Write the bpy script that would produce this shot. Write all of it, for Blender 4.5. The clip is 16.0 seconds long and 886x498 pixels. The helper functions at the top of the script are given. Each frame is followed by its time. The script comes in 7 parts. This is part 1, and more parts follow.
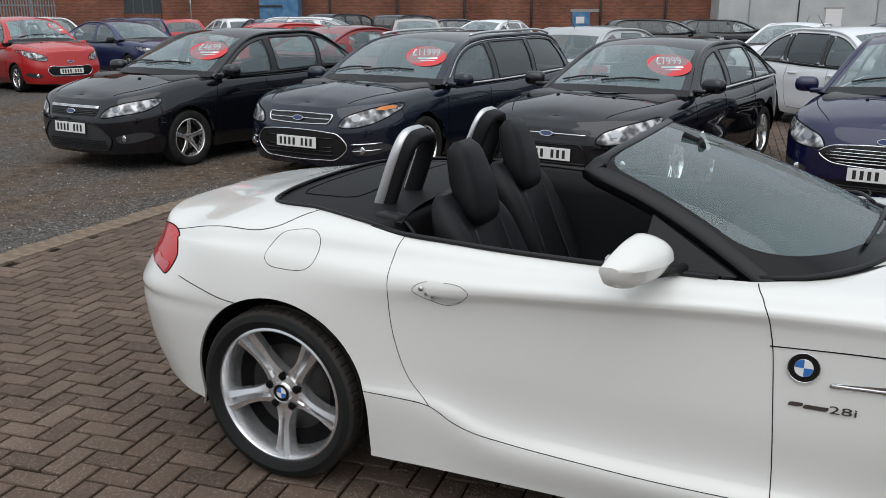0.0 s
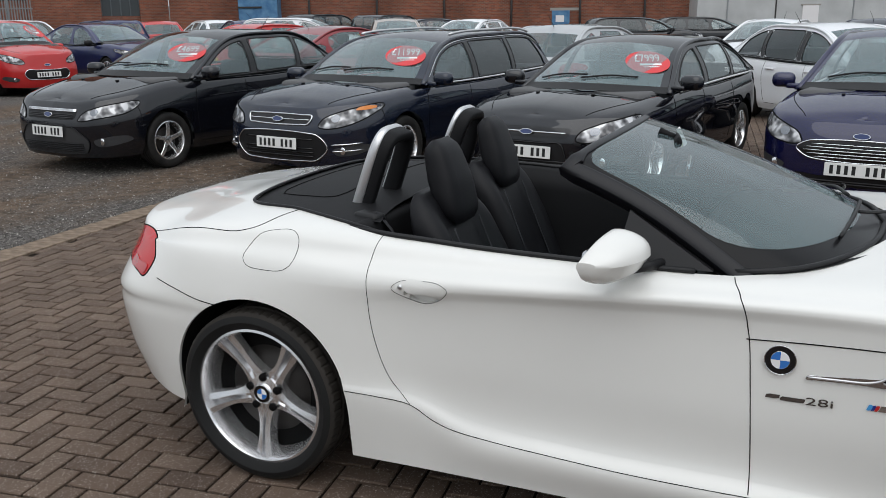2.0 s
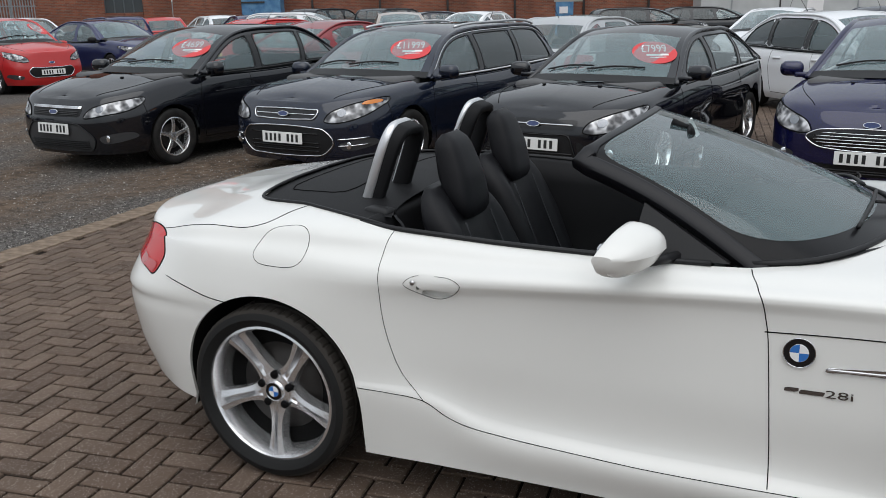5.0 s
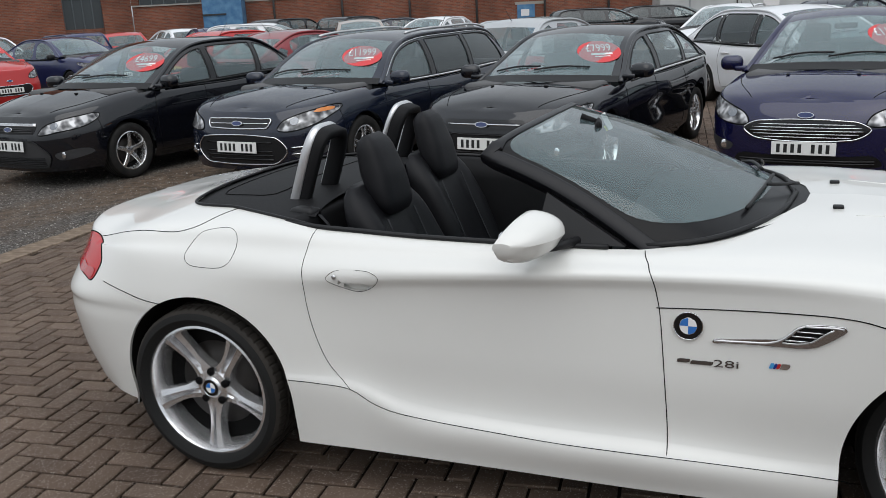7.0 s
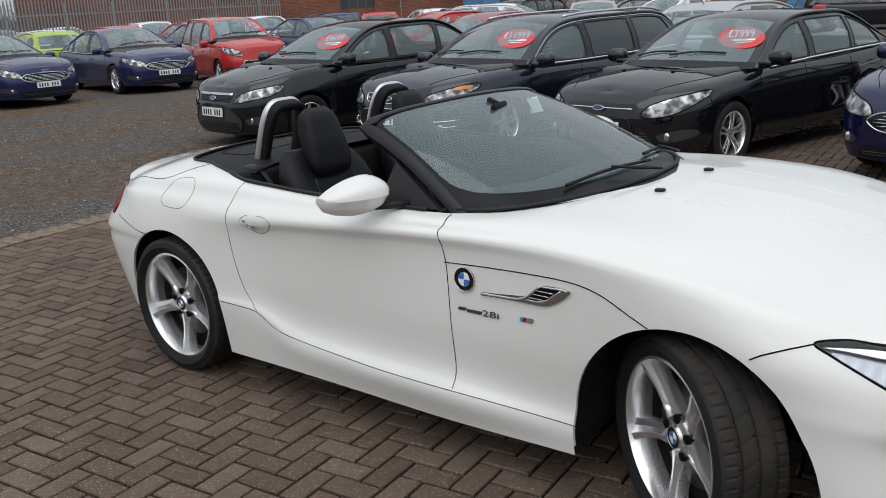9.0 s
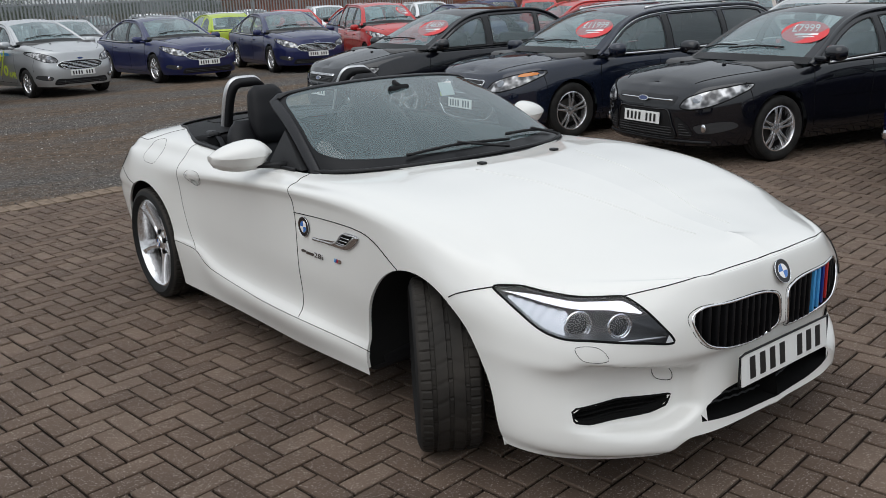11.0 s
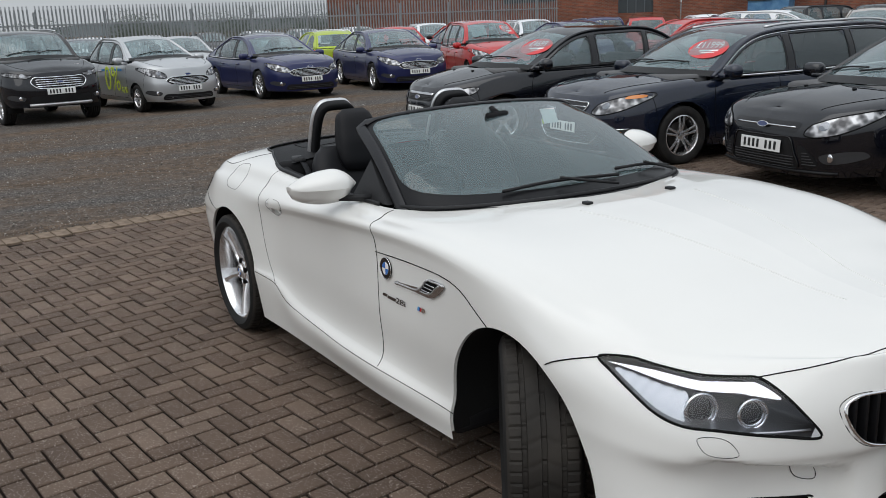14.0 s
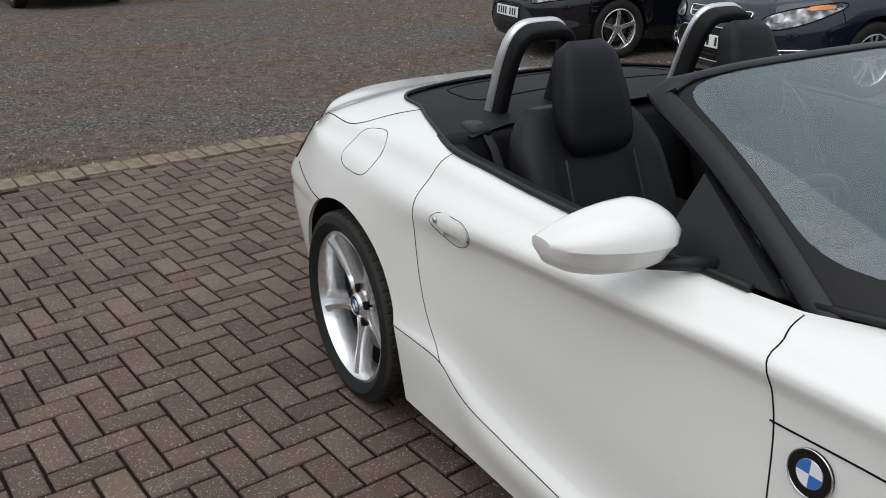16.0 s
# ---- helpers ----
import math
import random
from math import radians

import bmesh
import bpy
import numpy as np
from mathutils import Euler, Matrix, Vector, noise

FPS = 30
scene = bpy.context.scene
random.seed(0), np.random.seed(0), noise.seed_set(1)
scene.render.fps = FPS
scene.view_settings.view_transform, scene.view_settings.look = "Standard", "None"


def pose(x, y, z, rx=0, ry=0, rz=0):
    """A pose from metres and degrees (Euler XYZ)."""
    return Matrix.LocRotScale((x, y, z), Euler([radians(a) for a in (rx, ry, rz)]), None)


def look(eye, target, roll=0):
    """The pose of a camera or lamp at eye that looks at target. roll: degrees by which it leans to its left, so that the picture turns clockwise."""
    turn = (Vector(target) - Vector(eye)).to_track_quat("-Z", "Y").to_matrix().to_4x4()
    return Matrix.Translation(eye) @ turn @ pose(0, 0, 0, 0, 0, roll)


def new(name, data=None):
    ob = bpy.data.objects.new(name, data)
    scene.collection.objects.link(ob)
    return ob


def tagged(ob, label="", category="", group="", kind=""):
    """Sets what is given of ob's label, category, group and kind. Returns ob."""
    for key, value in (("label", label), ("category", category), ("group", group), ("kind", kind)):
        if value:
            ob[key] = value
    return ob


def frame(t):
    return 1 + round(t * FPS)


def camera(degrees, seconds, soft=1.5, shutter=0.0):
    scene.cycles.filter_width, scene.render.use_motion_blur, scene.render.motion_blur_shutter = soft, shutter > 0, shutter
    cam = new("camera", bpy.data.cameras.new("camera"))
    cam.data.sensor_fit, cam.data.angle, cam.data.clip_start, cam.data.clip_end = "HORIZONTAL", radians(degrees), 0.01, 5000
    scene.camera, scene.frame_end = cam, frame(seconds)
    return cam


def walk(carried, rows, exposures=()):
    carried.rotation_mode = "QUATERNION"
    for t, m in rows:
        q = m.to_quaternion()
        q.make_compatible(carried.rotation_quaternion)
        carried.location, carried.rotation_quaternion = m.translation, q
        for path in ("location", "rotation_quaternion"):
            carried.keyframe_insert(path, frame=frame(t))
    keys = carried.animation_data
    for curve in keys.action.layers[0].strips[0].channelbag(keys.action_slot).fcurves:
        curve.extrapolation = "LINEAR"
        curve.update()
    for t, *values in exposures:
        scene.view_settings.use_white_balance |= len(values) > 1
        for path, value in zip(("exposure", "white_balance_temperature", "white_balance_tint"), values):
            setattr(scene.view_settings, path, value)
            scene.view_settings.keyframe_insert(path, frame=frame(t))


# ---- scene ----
cam = camera(53.4, 16.0, soft=0.55, shutter=0.06)
METRES, EYE, TILT, LEAN, TURN = 6.646, 1.643, -15.0, 0.0, 24.75
ROWS = [
    (0.0, 0.0, 0.0, 0.0, 0.0, 0.0, -0.0),
    (0.5, 0.0016, -0.0006, -0.0005, -1.08, -0.12, 0.64),
    (1.0, 0.0019, -0.0004, -0.001, -1.85, -0.3, 0.9),
    (1.5, 0.0022, -0.0009, -0.0012, -1.73, -0.24, 0.92),
    (2.0, 0.0024, -0.0003, -0.0008, -1.07, -0.02, 0.79),
    (2.5, 0.0014, 0.0015, -0.0005, 0.08, 0.03, 0.53),
    (3.0, 0.0012, 0.0023, -0.0005, 0.42, -0.18, 0.59),
    (5.5, -0.0027, 0.0054, 0.0004, -1.82, -0.68, 2.12),
    (6.0, -0.0052, 0.0114, 0.0013, -4.58, -2.25, 3.84),
    (6.5, -0.0005, 0.0073, 0.0005, -4.6, -1.4, 4.97),
    (7.0, 0.0268, -0.0205, -0.007, -2.35, -0.18, 3.61),
    (7.5, 0.0642, -0.0502, -0.0138, 2.13, 0.78, 1.85),
    (8.0, 0.1235, -0.0645, -0.0168, 5.91, 2.16, 1.13),
    (8.5, 0.191, -0.0813, -0.0225, 10.6, 0.24, 0.32),
    (9.0, 0.2502, -0.0808, -0.0246, 14.68, -1.07, -0.87),
    (9.5, 0.3099, -0.0729, -0.0196, 17.91, -0.09, -2.12),
    (10.0, 0.3749, -0.0844, -0.0254, 21.0, -1.01, -3.34),
    (12.5, 0.521, -0.0929, -0.0305, 31.52, -2.02, -3.98),
    (13.0, 0.5204, -0.089, -0.0298, 32.45, -1.98, -3.95),
    (13.5, 0.5015, -0.0767, -0.0276, 32.78, -1.93, -4.75),
    (14.0, 0.4414, -0.0466, -0.0169, 32.68, -1.98, -5.98),
    (14.5, 0.3859, 0.0007, -0.009, 36.78, -4.36, -6.93),
    (15.0, 0.322, 0.0455, -0.0, 40.33, -6.89, -8.43),
    (15.5, 0.2458, 0.0914, 0.0123, 38.62, -8.77, -8.98),
    (16.0, 0.1767, 0.1412, 0.0233, 34.26, -9.04, -8.16),
]
BASE = pose(1.748, -3.280, EYE, TILT, LEAN, TURN)
walk(cam, [(t, BASE @ pose(METRES * x, METRES * y, METRES * z, 90 + pitch, roll, yaw)) for t, x, y, z, yaw, pitch, roll in ROWS], [(0, 0.08), (5.3, 0.06), (6.5, 0.0), (7.2, 0.05), (8, 0.03), (9.5, 0.02), (10.1, -0.02), (12.5, 0.11), (14.5, -0.02), (16, 0.11)])

# ---- light: a bright overcast sky ----
world = bpy.data.worlds.new("overcast")
scene.world = world
world.use_nodes = True
wn = world.node_tree
sky = wn.nodes.new("ShaderNodeTexSky")
sky.sky_type = "NISHITA"
sky.sun_disc = False
SUN_UP, SUN_ROUND = radians(63), radians(155)
sky.sun_elevation, sky.sun_rotation = SUN_UP, SUN_ROUND
sky.dust_density, sky.air_density = 2.0, 1.0
hsv = wn.nodes.new("ShaderNodeHueSaturation")
hsv.inputs["Saturation"].default_value = 0.35
wn.links.new(sky.outputs[0], hsv.inputs["Color"])
cloud = wn.nodes.new("ShaderNodeTexNoise")
cloud.inputs["Scale"].default_value, cloud.inputs["Detail"].default_value = 2.2, 5.0
shade = wn.nodes.new("ShaderNodeValToRGB")
shade.color_ramp.elements[0].position, shade.color_ramp.elements[0].color = 0.3, (5.0, 5.55, 6.1, 1)
shade.color_ramp.elements[1].position, shade.color_ramp.elements[1].color = 0.75, (7.5, 7.9, 8.3, 1)
wn.links.new(cloud.outputs["Fac"], shade.inputs[0])
veil = wn.nodes.new("ShaderNodeMix")
veil.data_type = "RGBA"
veil.inputs[0].default_value = 0.78
wn.links.new(hsv.outputs[0], veil.inputs[6])
wn.links.new(shade.outputs[0], veil.inputs[7])
# an overcast sky is brighter overhead than at the horizon
way = wn.nodes.new("ShaderNodeTexCoord")
height = wn.nodes.new("ShaderNodeSeparateXYZ")
wn.links.new(way.outputs["Generated"], height.inputs[0])
rise = wn.nodes.new("ShaderNodeMapRange")
rise.inputs[3].default_value, rise.inputs[4].default_value = 0.74, 1.46
wn.links.new(height.outputs["Z"], rise.inputs[0])
dome = wn.nodes.new("ShaderNodeVectorMath")
dome.operation = "SCALE"
wn.links.new(veil.outputs[2], dome.inputs[0])
wn.links.new(rise.outputs[0], dome.inputs["Scale"])
wn.links.new(dome.outputs[0], wn.nodes["Background"].inputs["Color"])
wn.nodes["Background"].inputs["Strength"].default_value = 0.112
sun = new("sun", bpy.data.lights.new("sun", "SUN"))
sun.data.energy, sun.data.angle, sun.data.color = 1.15, radians(80), (1.0, 0.985, 0.965)
sun.matrix_world = look((0, 0, 0), (-math.sin(SUN_ROUND) * math.cos(SUN_UP), -math.cos(SUN_ROUND) * math.cos(SUN_UP), -math.sin(SUN_UP)))
tagged(sun, "soft sun behind thin cloud", "sun")

# ---- materials ----
def material(name, colour, rough=0.5, metal=0.0, coat=0.0, spec=0.5):
    m = bpy.data.materials.new(name)
    m.use_nodes = True
    b = m.node_tree.nodes["Principled BSDF"]
    b.inputs["Base Color"].default_value = (*colour, 1)
    b.inputs["Roughness"].default_value = rough
    b.inputs["Metallic"].default_value = metal
    b.inputs["Coat Weight"].default_value = coat
    b.inputs["Coat Roughness"].default_value = 0.03
    b.inputs["Specular IOR Level"].default_value = spec
    return m


def nodes_of(m):
    return m.node_tree.nodes, m.node_tree.links, m.node_tree.nodes["Principled BSDF"]


def texture(m, kind, scale, detail=4.0, coords="Object"):
    n, l, b = nodes_of(m)
    t = n.new(kind)
    t.inputs["Scale"].default_value = scale
    if "Detail" in t.inputs:
        t.inputs["Detail"].default_value = detail
    c = n.new("ShaderNodeTexCoord")
    l.new(c.outputs[coords], t.inputs["Vector"])
    return t


def ramp(m, source, stops):
    n, l, b = nodes_of(m)
    r = n.new("ShaderNodeValToRGB")
    while len(r.color_ramp.elements) < len(stops):
        r.color_ramp.elements.new(0.5)
    for e, (p, c) in zip(r.color_ramp.elements, stops):
        e.position, e.color = p, (*c, 1)
    l.new(source, r.inputs[0])
    return r.outputs[0]


def mixed(m, a, b, fac, mode="MIX"):
    n, l, _ = nodes_of(m)
    x = n.new("ShaderNodeMix")
    x.data_type, x.blend_type = "RGBA", mode
    for s, v in ((x.inputs[6], a), (x.inputs[7], b), (x.inputs[0], fac)):
        if isinstance(v, (int, float)):
            s.default_value = v
        elif isinstance(v, tuple):
            s.default_value = (*v, 1)
        else:
            l.new(v, s)
    return x.outputs[2]


def relief(m, height, strength, distance=0.01):
    n, l, b = nodes_of(m)
    u = n.new("ShaderNodeBump")
    u.inputs["Strength"].default_value, u.inputs["Distance"].default_value = strength, distance
    l.new(height, u.inputs["Height"])
    l.new(u.outputs[0], b.inputs["Normal"])
    return u


def paint(name, colour, flake=0.0, rough=0.28, dirt=0.025):
    """Car paint: a clear coat over colour, with a little dust that varies."""
    deep = max(colour) < 0.05
    m = material(name, colour, 0.45, flake, 1.0, 0.0 if deep else 0.25)
    dirt = dirt * 0.2 if deep else dirt
    m.node_tree.nodes["Principled BSDF"].inputs["Coat IOR"].default_value = 1.64 if deep else 1.5
    n, l, b = nodes_of(m)
    t = texture(m, "ShaderNodeTexNoise", 3.0, 6.0)
    dusty = tuple(0.5 * c + 0.5 * d for c, d in zip(colour, (0.32, 0.30, 0.27)))
    f = n.new("ShaderNodeMapRange")
    f.inputs[1].default_value, f.inputs[2].default_value = 0.45, 0.8
    f.inputs[4].default_value = dirt * 3
    l.new(t.outputs["Fac"], f.inputs[0])
    l.new(mixed(m, colour, dusty, f.outputs[0]), b.inputs["Base Color"])
    r = n.new("ShaderNodeMapRange")
    r.inputs[3].default_value, r.inputs[4].default_value = 0.01, 0.05
    l.new(t.outputs["Fac"], r.inputs[0])
    l.new(r.outputs[0], b.inputs["Coat Roughness"])
    return m


def glass(name, tint, clear=0.75, rough=0.02, ior=1.75, film=0.0):
    """Thin window glass: a see-through tint with a film of dust and painted-in sky haze, under a gloss."""
    m = bpy.data.materials.new(name)
    m.use_nodes = True
    n, l = m.node_tree.nodes, m.node_tree.links
    n.clear()
    out = n.new("ShaderNodeOutputMaterial")
    tr = n.new("ShaderNodeBsdfTransparent")
    tr.inputs[0].default_value = (*[c * clear for c in tint], 1)
    gl = n.new("ShaderNodeBsdfGlossy")
    gl.inputs["Roughness"].default_value = rough
    lw = n.new("ShaderNodeLayerWeight")
    lw.inputs[0].default_value = 0.5
    p5 = n.new("ShaderNodeMath")
    p5.operation = "POWER"
    p5.inputs[1].default_value = 4.5
    l.new(lw.outputs["Facing"], p5.inputs[0])
    f0 = ((ior - 1) / (ior + 1)) ** 2
    fr = n.new("ShaderNodeMath")
    fr.operation = "MULTIPLY_ADD"
    fr.inputs[1].default_value, fr.inputs[2].default_value = 1 - f0, f0
    l.new(p5.outputs[0], fr.inputs[0])
    mx = n.new("ShaderNodeMixShader")
    l.new(fr.outputs[0], mx.inputs[0])
    # pale teal film: partly dust, partly sky reflection put into the glass colour
    dust = n.new("ShaderNodeBsdfDiffuse")
    dust.inputs[0].default_value = (0.36, 0.50, 0.53, 1)
    dim = n.new("ShaderNodeMixShader")
    dim.inputs[0].default_value = film
    l.new(tr.outputs[0], dim.inputs[1])
    l.new(dust.outputs[0], dim.inputs[2])
    l.new(dim.outputs[0], mx.inputs[1])
    l.new(gl.outputs[0], mx.inputs[2])
    l.new(mx.outputs[0], out.inputs[0])
    return m


WHITE = paint("white_paint", (0.755, 0.748, 0.718), 0.0, 0.25, 0.03)
# near-black; also put inside the wheels and under the door handle as shade
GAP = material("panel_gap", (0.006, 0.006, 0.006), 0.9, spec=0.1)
TRIM = material("black_plastic", (0.010, 0.010, 0.011), 0.50, spec=0.3)
GLOSSBLACK = material("gloss_black", (0.008, 0.008, 0.009), 0.12)
RUBBER = material("tyre_rubber", (0.022, 0.021, 0.020), 0.78, spec=0.3)
ALLOY = material("silver_alloy", (0.80, 0.80, 0.81), 0.23, 0.85)
CHROME = material("chrome", (0.82, 0.82, 0.84), 0.08, 1.0)
SATIN = material("satin_silver", (0.66, 0.66, 0.67), 0.35, 0.85)
LEATHER = material("black_leather", (0.0065, 0.0065, 0.008), 0.50, spec=0.22)
FABRIC = material("dark_cloth", (0.035, 0.036, 0.040), 0.9, spec=0.2)
GREYCLOTH = material("grey_plastic", (0.09, 0.09, 0.092), 0.7)
BUMPER = material("bumper_plastic", (0.032, 0.032, 0.034), 0.6)
STEEL = material("brake_steel", (0.035, 0.032, 0.030), 0.5, 0.6)
PLATE = material("plate_white", (0.78, 0.78, 0.76), 0.35)
PLATEY = material("plate_yellow", (0.78, 0.55, 0.05), 0.35)
INK = material("plate_black", (0.01, 0.01, 0.01), 0.5)
BLUE = material("badge_blue", (0.03, 0.16, 0.50), 0.2, coat=1.0)
SKYBLUE = material("stripe_light_blue", (0.06, 0.30, 0.62), 0.3)
NAVY = material("stripe_navy", (0.01, 0.03, 0.20), 0.3)
REDSTRIPE = material("stripe_red", (0.45, 0.02, 0.02), 0.3)
BADGEWHITE = material("badge_white", (0.8, 0.8, 0.8), 0.2, coat=1.0)
REDLENS = material("red_lens", (0.42, 0.008, 0.012), 0.1, coat=1.0)
AMBER = material("amber_lens", (0.7, 0.22, 0.03), 0.1, coat=1.0)
WINDSCREEN = glass("windscreen_glass", (0.80, 0.93, 0.92), 0.97, 0.02, 1.72, 0.17)
CARSCREEN = glass("car_windscreen_glass", (0.82, 0.92, 0.91), 0.96, 0.02, 1.80, 0.26)
WINDOW = glass("window_glass", (0.86, 0.93, 0.92), 0.95, 0.02, 1.85, film=0.17)
TINTED = glass("privacy_glass", (0.40, 0.42, 0.44), 0.30, 0.02, 1.8, film=0.07)
LENS = glass("lamp_lens", (0.95, 0.97, 1.0), 0.95, 0.01, 1.5)
STICKER = material("price_sticker_red", (0.62, 0.035, 0.04), 0.45)
PAPER = material("white_print", (0.82, 0.80, 0.80), 0.5)

t = texture(LEATHER, "ShaderNodeTexVoronoi", 420.0)
relief(LEATHER, t.outputs["Distance"], 0.12, 0.001)
t = texture(TRIM, "ShaderNodeTexNoise", 600.0)
relief(TRIM, t.outputs["Fac"], 0.15, 0.001)
t = texture(RUBBER, "ShaderNodeTexNoise", 9.0, 5.0)
nn, ll, bb = nodes_of(RUBBER)
ll.new(ramp(RUBBER, t.outputs["Fac"], [(0.35, (0.009, 0.009, 0.009)), (0.7, (0.024, 0.022, 0.020))]), bb.inputs["Base Color"])


# ---- mesh helpers ----
def make(name, verts, faces, mat, parent=None, smooth=True, label="", normals=None):
    """One mesh object from numpy vertices and faces, under its thing or part."""
    me = bpy.data.meshes.new(name)
    me.from_pydata([tuple(map(float, v)) for v in verts], [], [tuple(map(int, f)) for f in faces])
    if mat:
        me.materials.append(mat)
    me.polygons.foreach_set("use_smooth", [smooth] * len(me.polygons))
    if normals is not None and len(me.polygons):
        me.normals_split_custom_set_from_vertices([tuple(map(float, v)) for v in normals])
    ob = new(name, me)
    if parent:
        ob.parent = parent
    if label:
        tagged(ob, label)
    return ob


def part(name, bm, mat, parent=None, label="", smooth=True):
    me = bpy.data.meshes.new(name)
    bm.to_mesh(me)
    bm.free()
    if mat:
        me.materials.append(mat)
    me.polygons.foreach_set("use_smooth", [smooth] * len(me.polygons))
    ob = new(name, me)
    if parent:
        ob.parent = parent
    if label:
        tagged(ob, label)
    return ob


def thing(name, label, category, m=None, group="", kind=""):
    ob = new(name)
    if m is not None:
        ob.matrix_world = m
    return tagged(ob, label, category, group, kind)


def box(bm, cx, cy, cz, sx, sy, sz, bevel=0.0, m=None, seg=2):
    """A box centred at a place, with rounded edges, into bm."""
    r = bmesh.ops.create_cube(bm, size=1)
    vs = r["verts"]
    for v in vs:
        v.co = Vector((v.co.x * sx, v.co.y * sy, v.co.z * sz))
    if bevel:
        es = list({e for v in vs for e in v.link_edges})
        b = bmesh.ops.bevel(bm, geom=es, offset=bevel, segments=seg, profile=0.5, affect="EDGES")
        vs = list({v for f in b["faces"] for v in f.verts} | {v for v in vs if v.is_valid})
        keep = set(vs)
        todo = list(keep)
        while todo:
            for e in todo.pop().link_edges:
                for v in e.verts:
                    if v not in keep:
                        keep.add(v)
                        todo.append(v)
        vs = list(keep)
    t = Matrix.Translation((cx, cy, cz))
    for v in vs:
        v.co = t @ ((m @ v.co) if m else v.co)
    return vs


def cyl(bm, p, q, r, n=16, r2=None):
    """A rod from p to q."""
    p, q = Vector(p), Vector(q)
    d = q - p
    m = Matrix.Translation((p + q) / 2) @ d.to_track_quat("Z", "Y").to_matrix().to_4x4()
    return bmesh.ops.create_cone(bm, cap_ends=True, segments=n, radius1=r, radius2=r if r2 is None else r2, depth=d.length, matrix=m)["verts"]


def hermite(knots, values, at):
    """A smooth curve through values at knots, sampled."""
    k, v, x = np.asarray(knots, float), np.asarray(values, float), np.asarray(at, float)
    d = np.diff(v, axis=0) / np.diff(k).reshape(-1, *[1] * (v.ndim - 1))
    h = np.diff(k)
    m = np.empty_like(v)
    m[0], m[-1] = d[0], d[-1]
    w = (h[1:] / (h[:-1] + h[1:])).reshape(-1, *[1] * (v.ndim - 1))
    m[1:-1] = w * d[:-1] + (1 - w) * d[1:]
    i = np.clip(np.searchsorted(k, x, side="right") - 1, 0, len(k) - 2)
    hh = (k[i + 1] - k[i])
    s = ((x - k[i]) / hh).reshape(-1, *[1] * (v.ndim - 1))
    hh = hh.reshape(-1, *[1] * (v.ndim - 1))
    return (2 * s**3 - 3 * s**2 + 1) * v[i] + (s**3 - 2 * s**2 + s) * hh * m[i] + (-2 * s**3 + 3 * s**2) * v[i + 1] + (s**3 - s**2) * hh * m[i + 1]


def tube(points, r, n=6, closed=False, flat=1.0):
    """Vertices and faces of a round bar along points."""
    p = np.asarray(points, float)
    t = np.roll(p, -1, 0) - np.roll(p, 1, 0) if closed else np.gradient(p, axis=0)
    t /= np.linalg.norm(t, axis=1)[:, None] + 1e-9
    up = np.array([0.03, 0.05, 1.0])
    a = np.cross(t, up)
    a /= np.linalg.norm(a, axis=1)[:, None] + 1e-9
    b = np.cross(a, t)
    ang = np.arange(n) * 2 * math.pi / n
    rr = np.broadcast_to(np.asarray(r, float), (len(p),))
    v = (p[:, None] + rr[:, None, None] * (np.cos(ang)[None, :, None] * a[:, None] + flat * np.sin(ang)[None, :, None] * b[:, None])).reshape(-1, 3)
    f = []
    m = len(p)
    for i in range(m if closed else m - 1):
        for j in range(n):
            f.append((i * n + j, i * n + (j + 1) % n, ((i + 1) % m) * n + (j + 1) % n, ((i + 1) % m) * n + j))
    if not closed:
        f += [tuple(range(n - 1, -1, -1)), tuple(range((m - 1) * n, m * n))]
    return v, f


def grid_faces(rows, cols, flip=False):
    f = []
    for i in range(rows - 1):
        for j in range(cols - 1):
            q = (i * cols + j, i * cols + j + 1, (i + 1) * cols + j + 1, (i + 1) * cols + j)
            f.append(q[::-1] if flip else q)
    return f


def vertex_normals(v, f):
    v = np.asarray(v)
    n = np.zeros_like(v)
    for q in f:
        a = np.cross(v[q[2]] - v[q[0]], v[q[-1]] - v[q[1]])
        for i in q:
            n[i] += a
    return n / (np.linalg.norm(n, axis=1)[:, None] + 1e-12)


def inside(poly, pts):
    """Which 2D points lie inside a closed polygon."""
    x, y = pts[:, 0], pts[:, 1]
    r = np.zeros(len(pts), bool)
    for (x0, y0), (x1, y1) in zip(poly, np.roll(poly, -1, 0)):
        c = (y0 > y) != (y1 > y)
        with np.errstate(divide="ignore", invalid="ignore"):
            r ^= c & (x < (x1 - x0) * (y - y0) / (y1 - y0 + 1e-15) + x0)
    return r


def nearest(poly, p):
    """The nearest place on a closed polygon to a 2D point."""
    a, b = poly, np.roll(poly, -1, 0)
    d = b - a
    s = np.clip(((p - a) * d).sum(1) / ((d * d).sum(1) + 1e-12), 0, 1)
    q = a + s[:, None] * d
    return q[np.argmin(((q - p) ** 2).sum(1))]


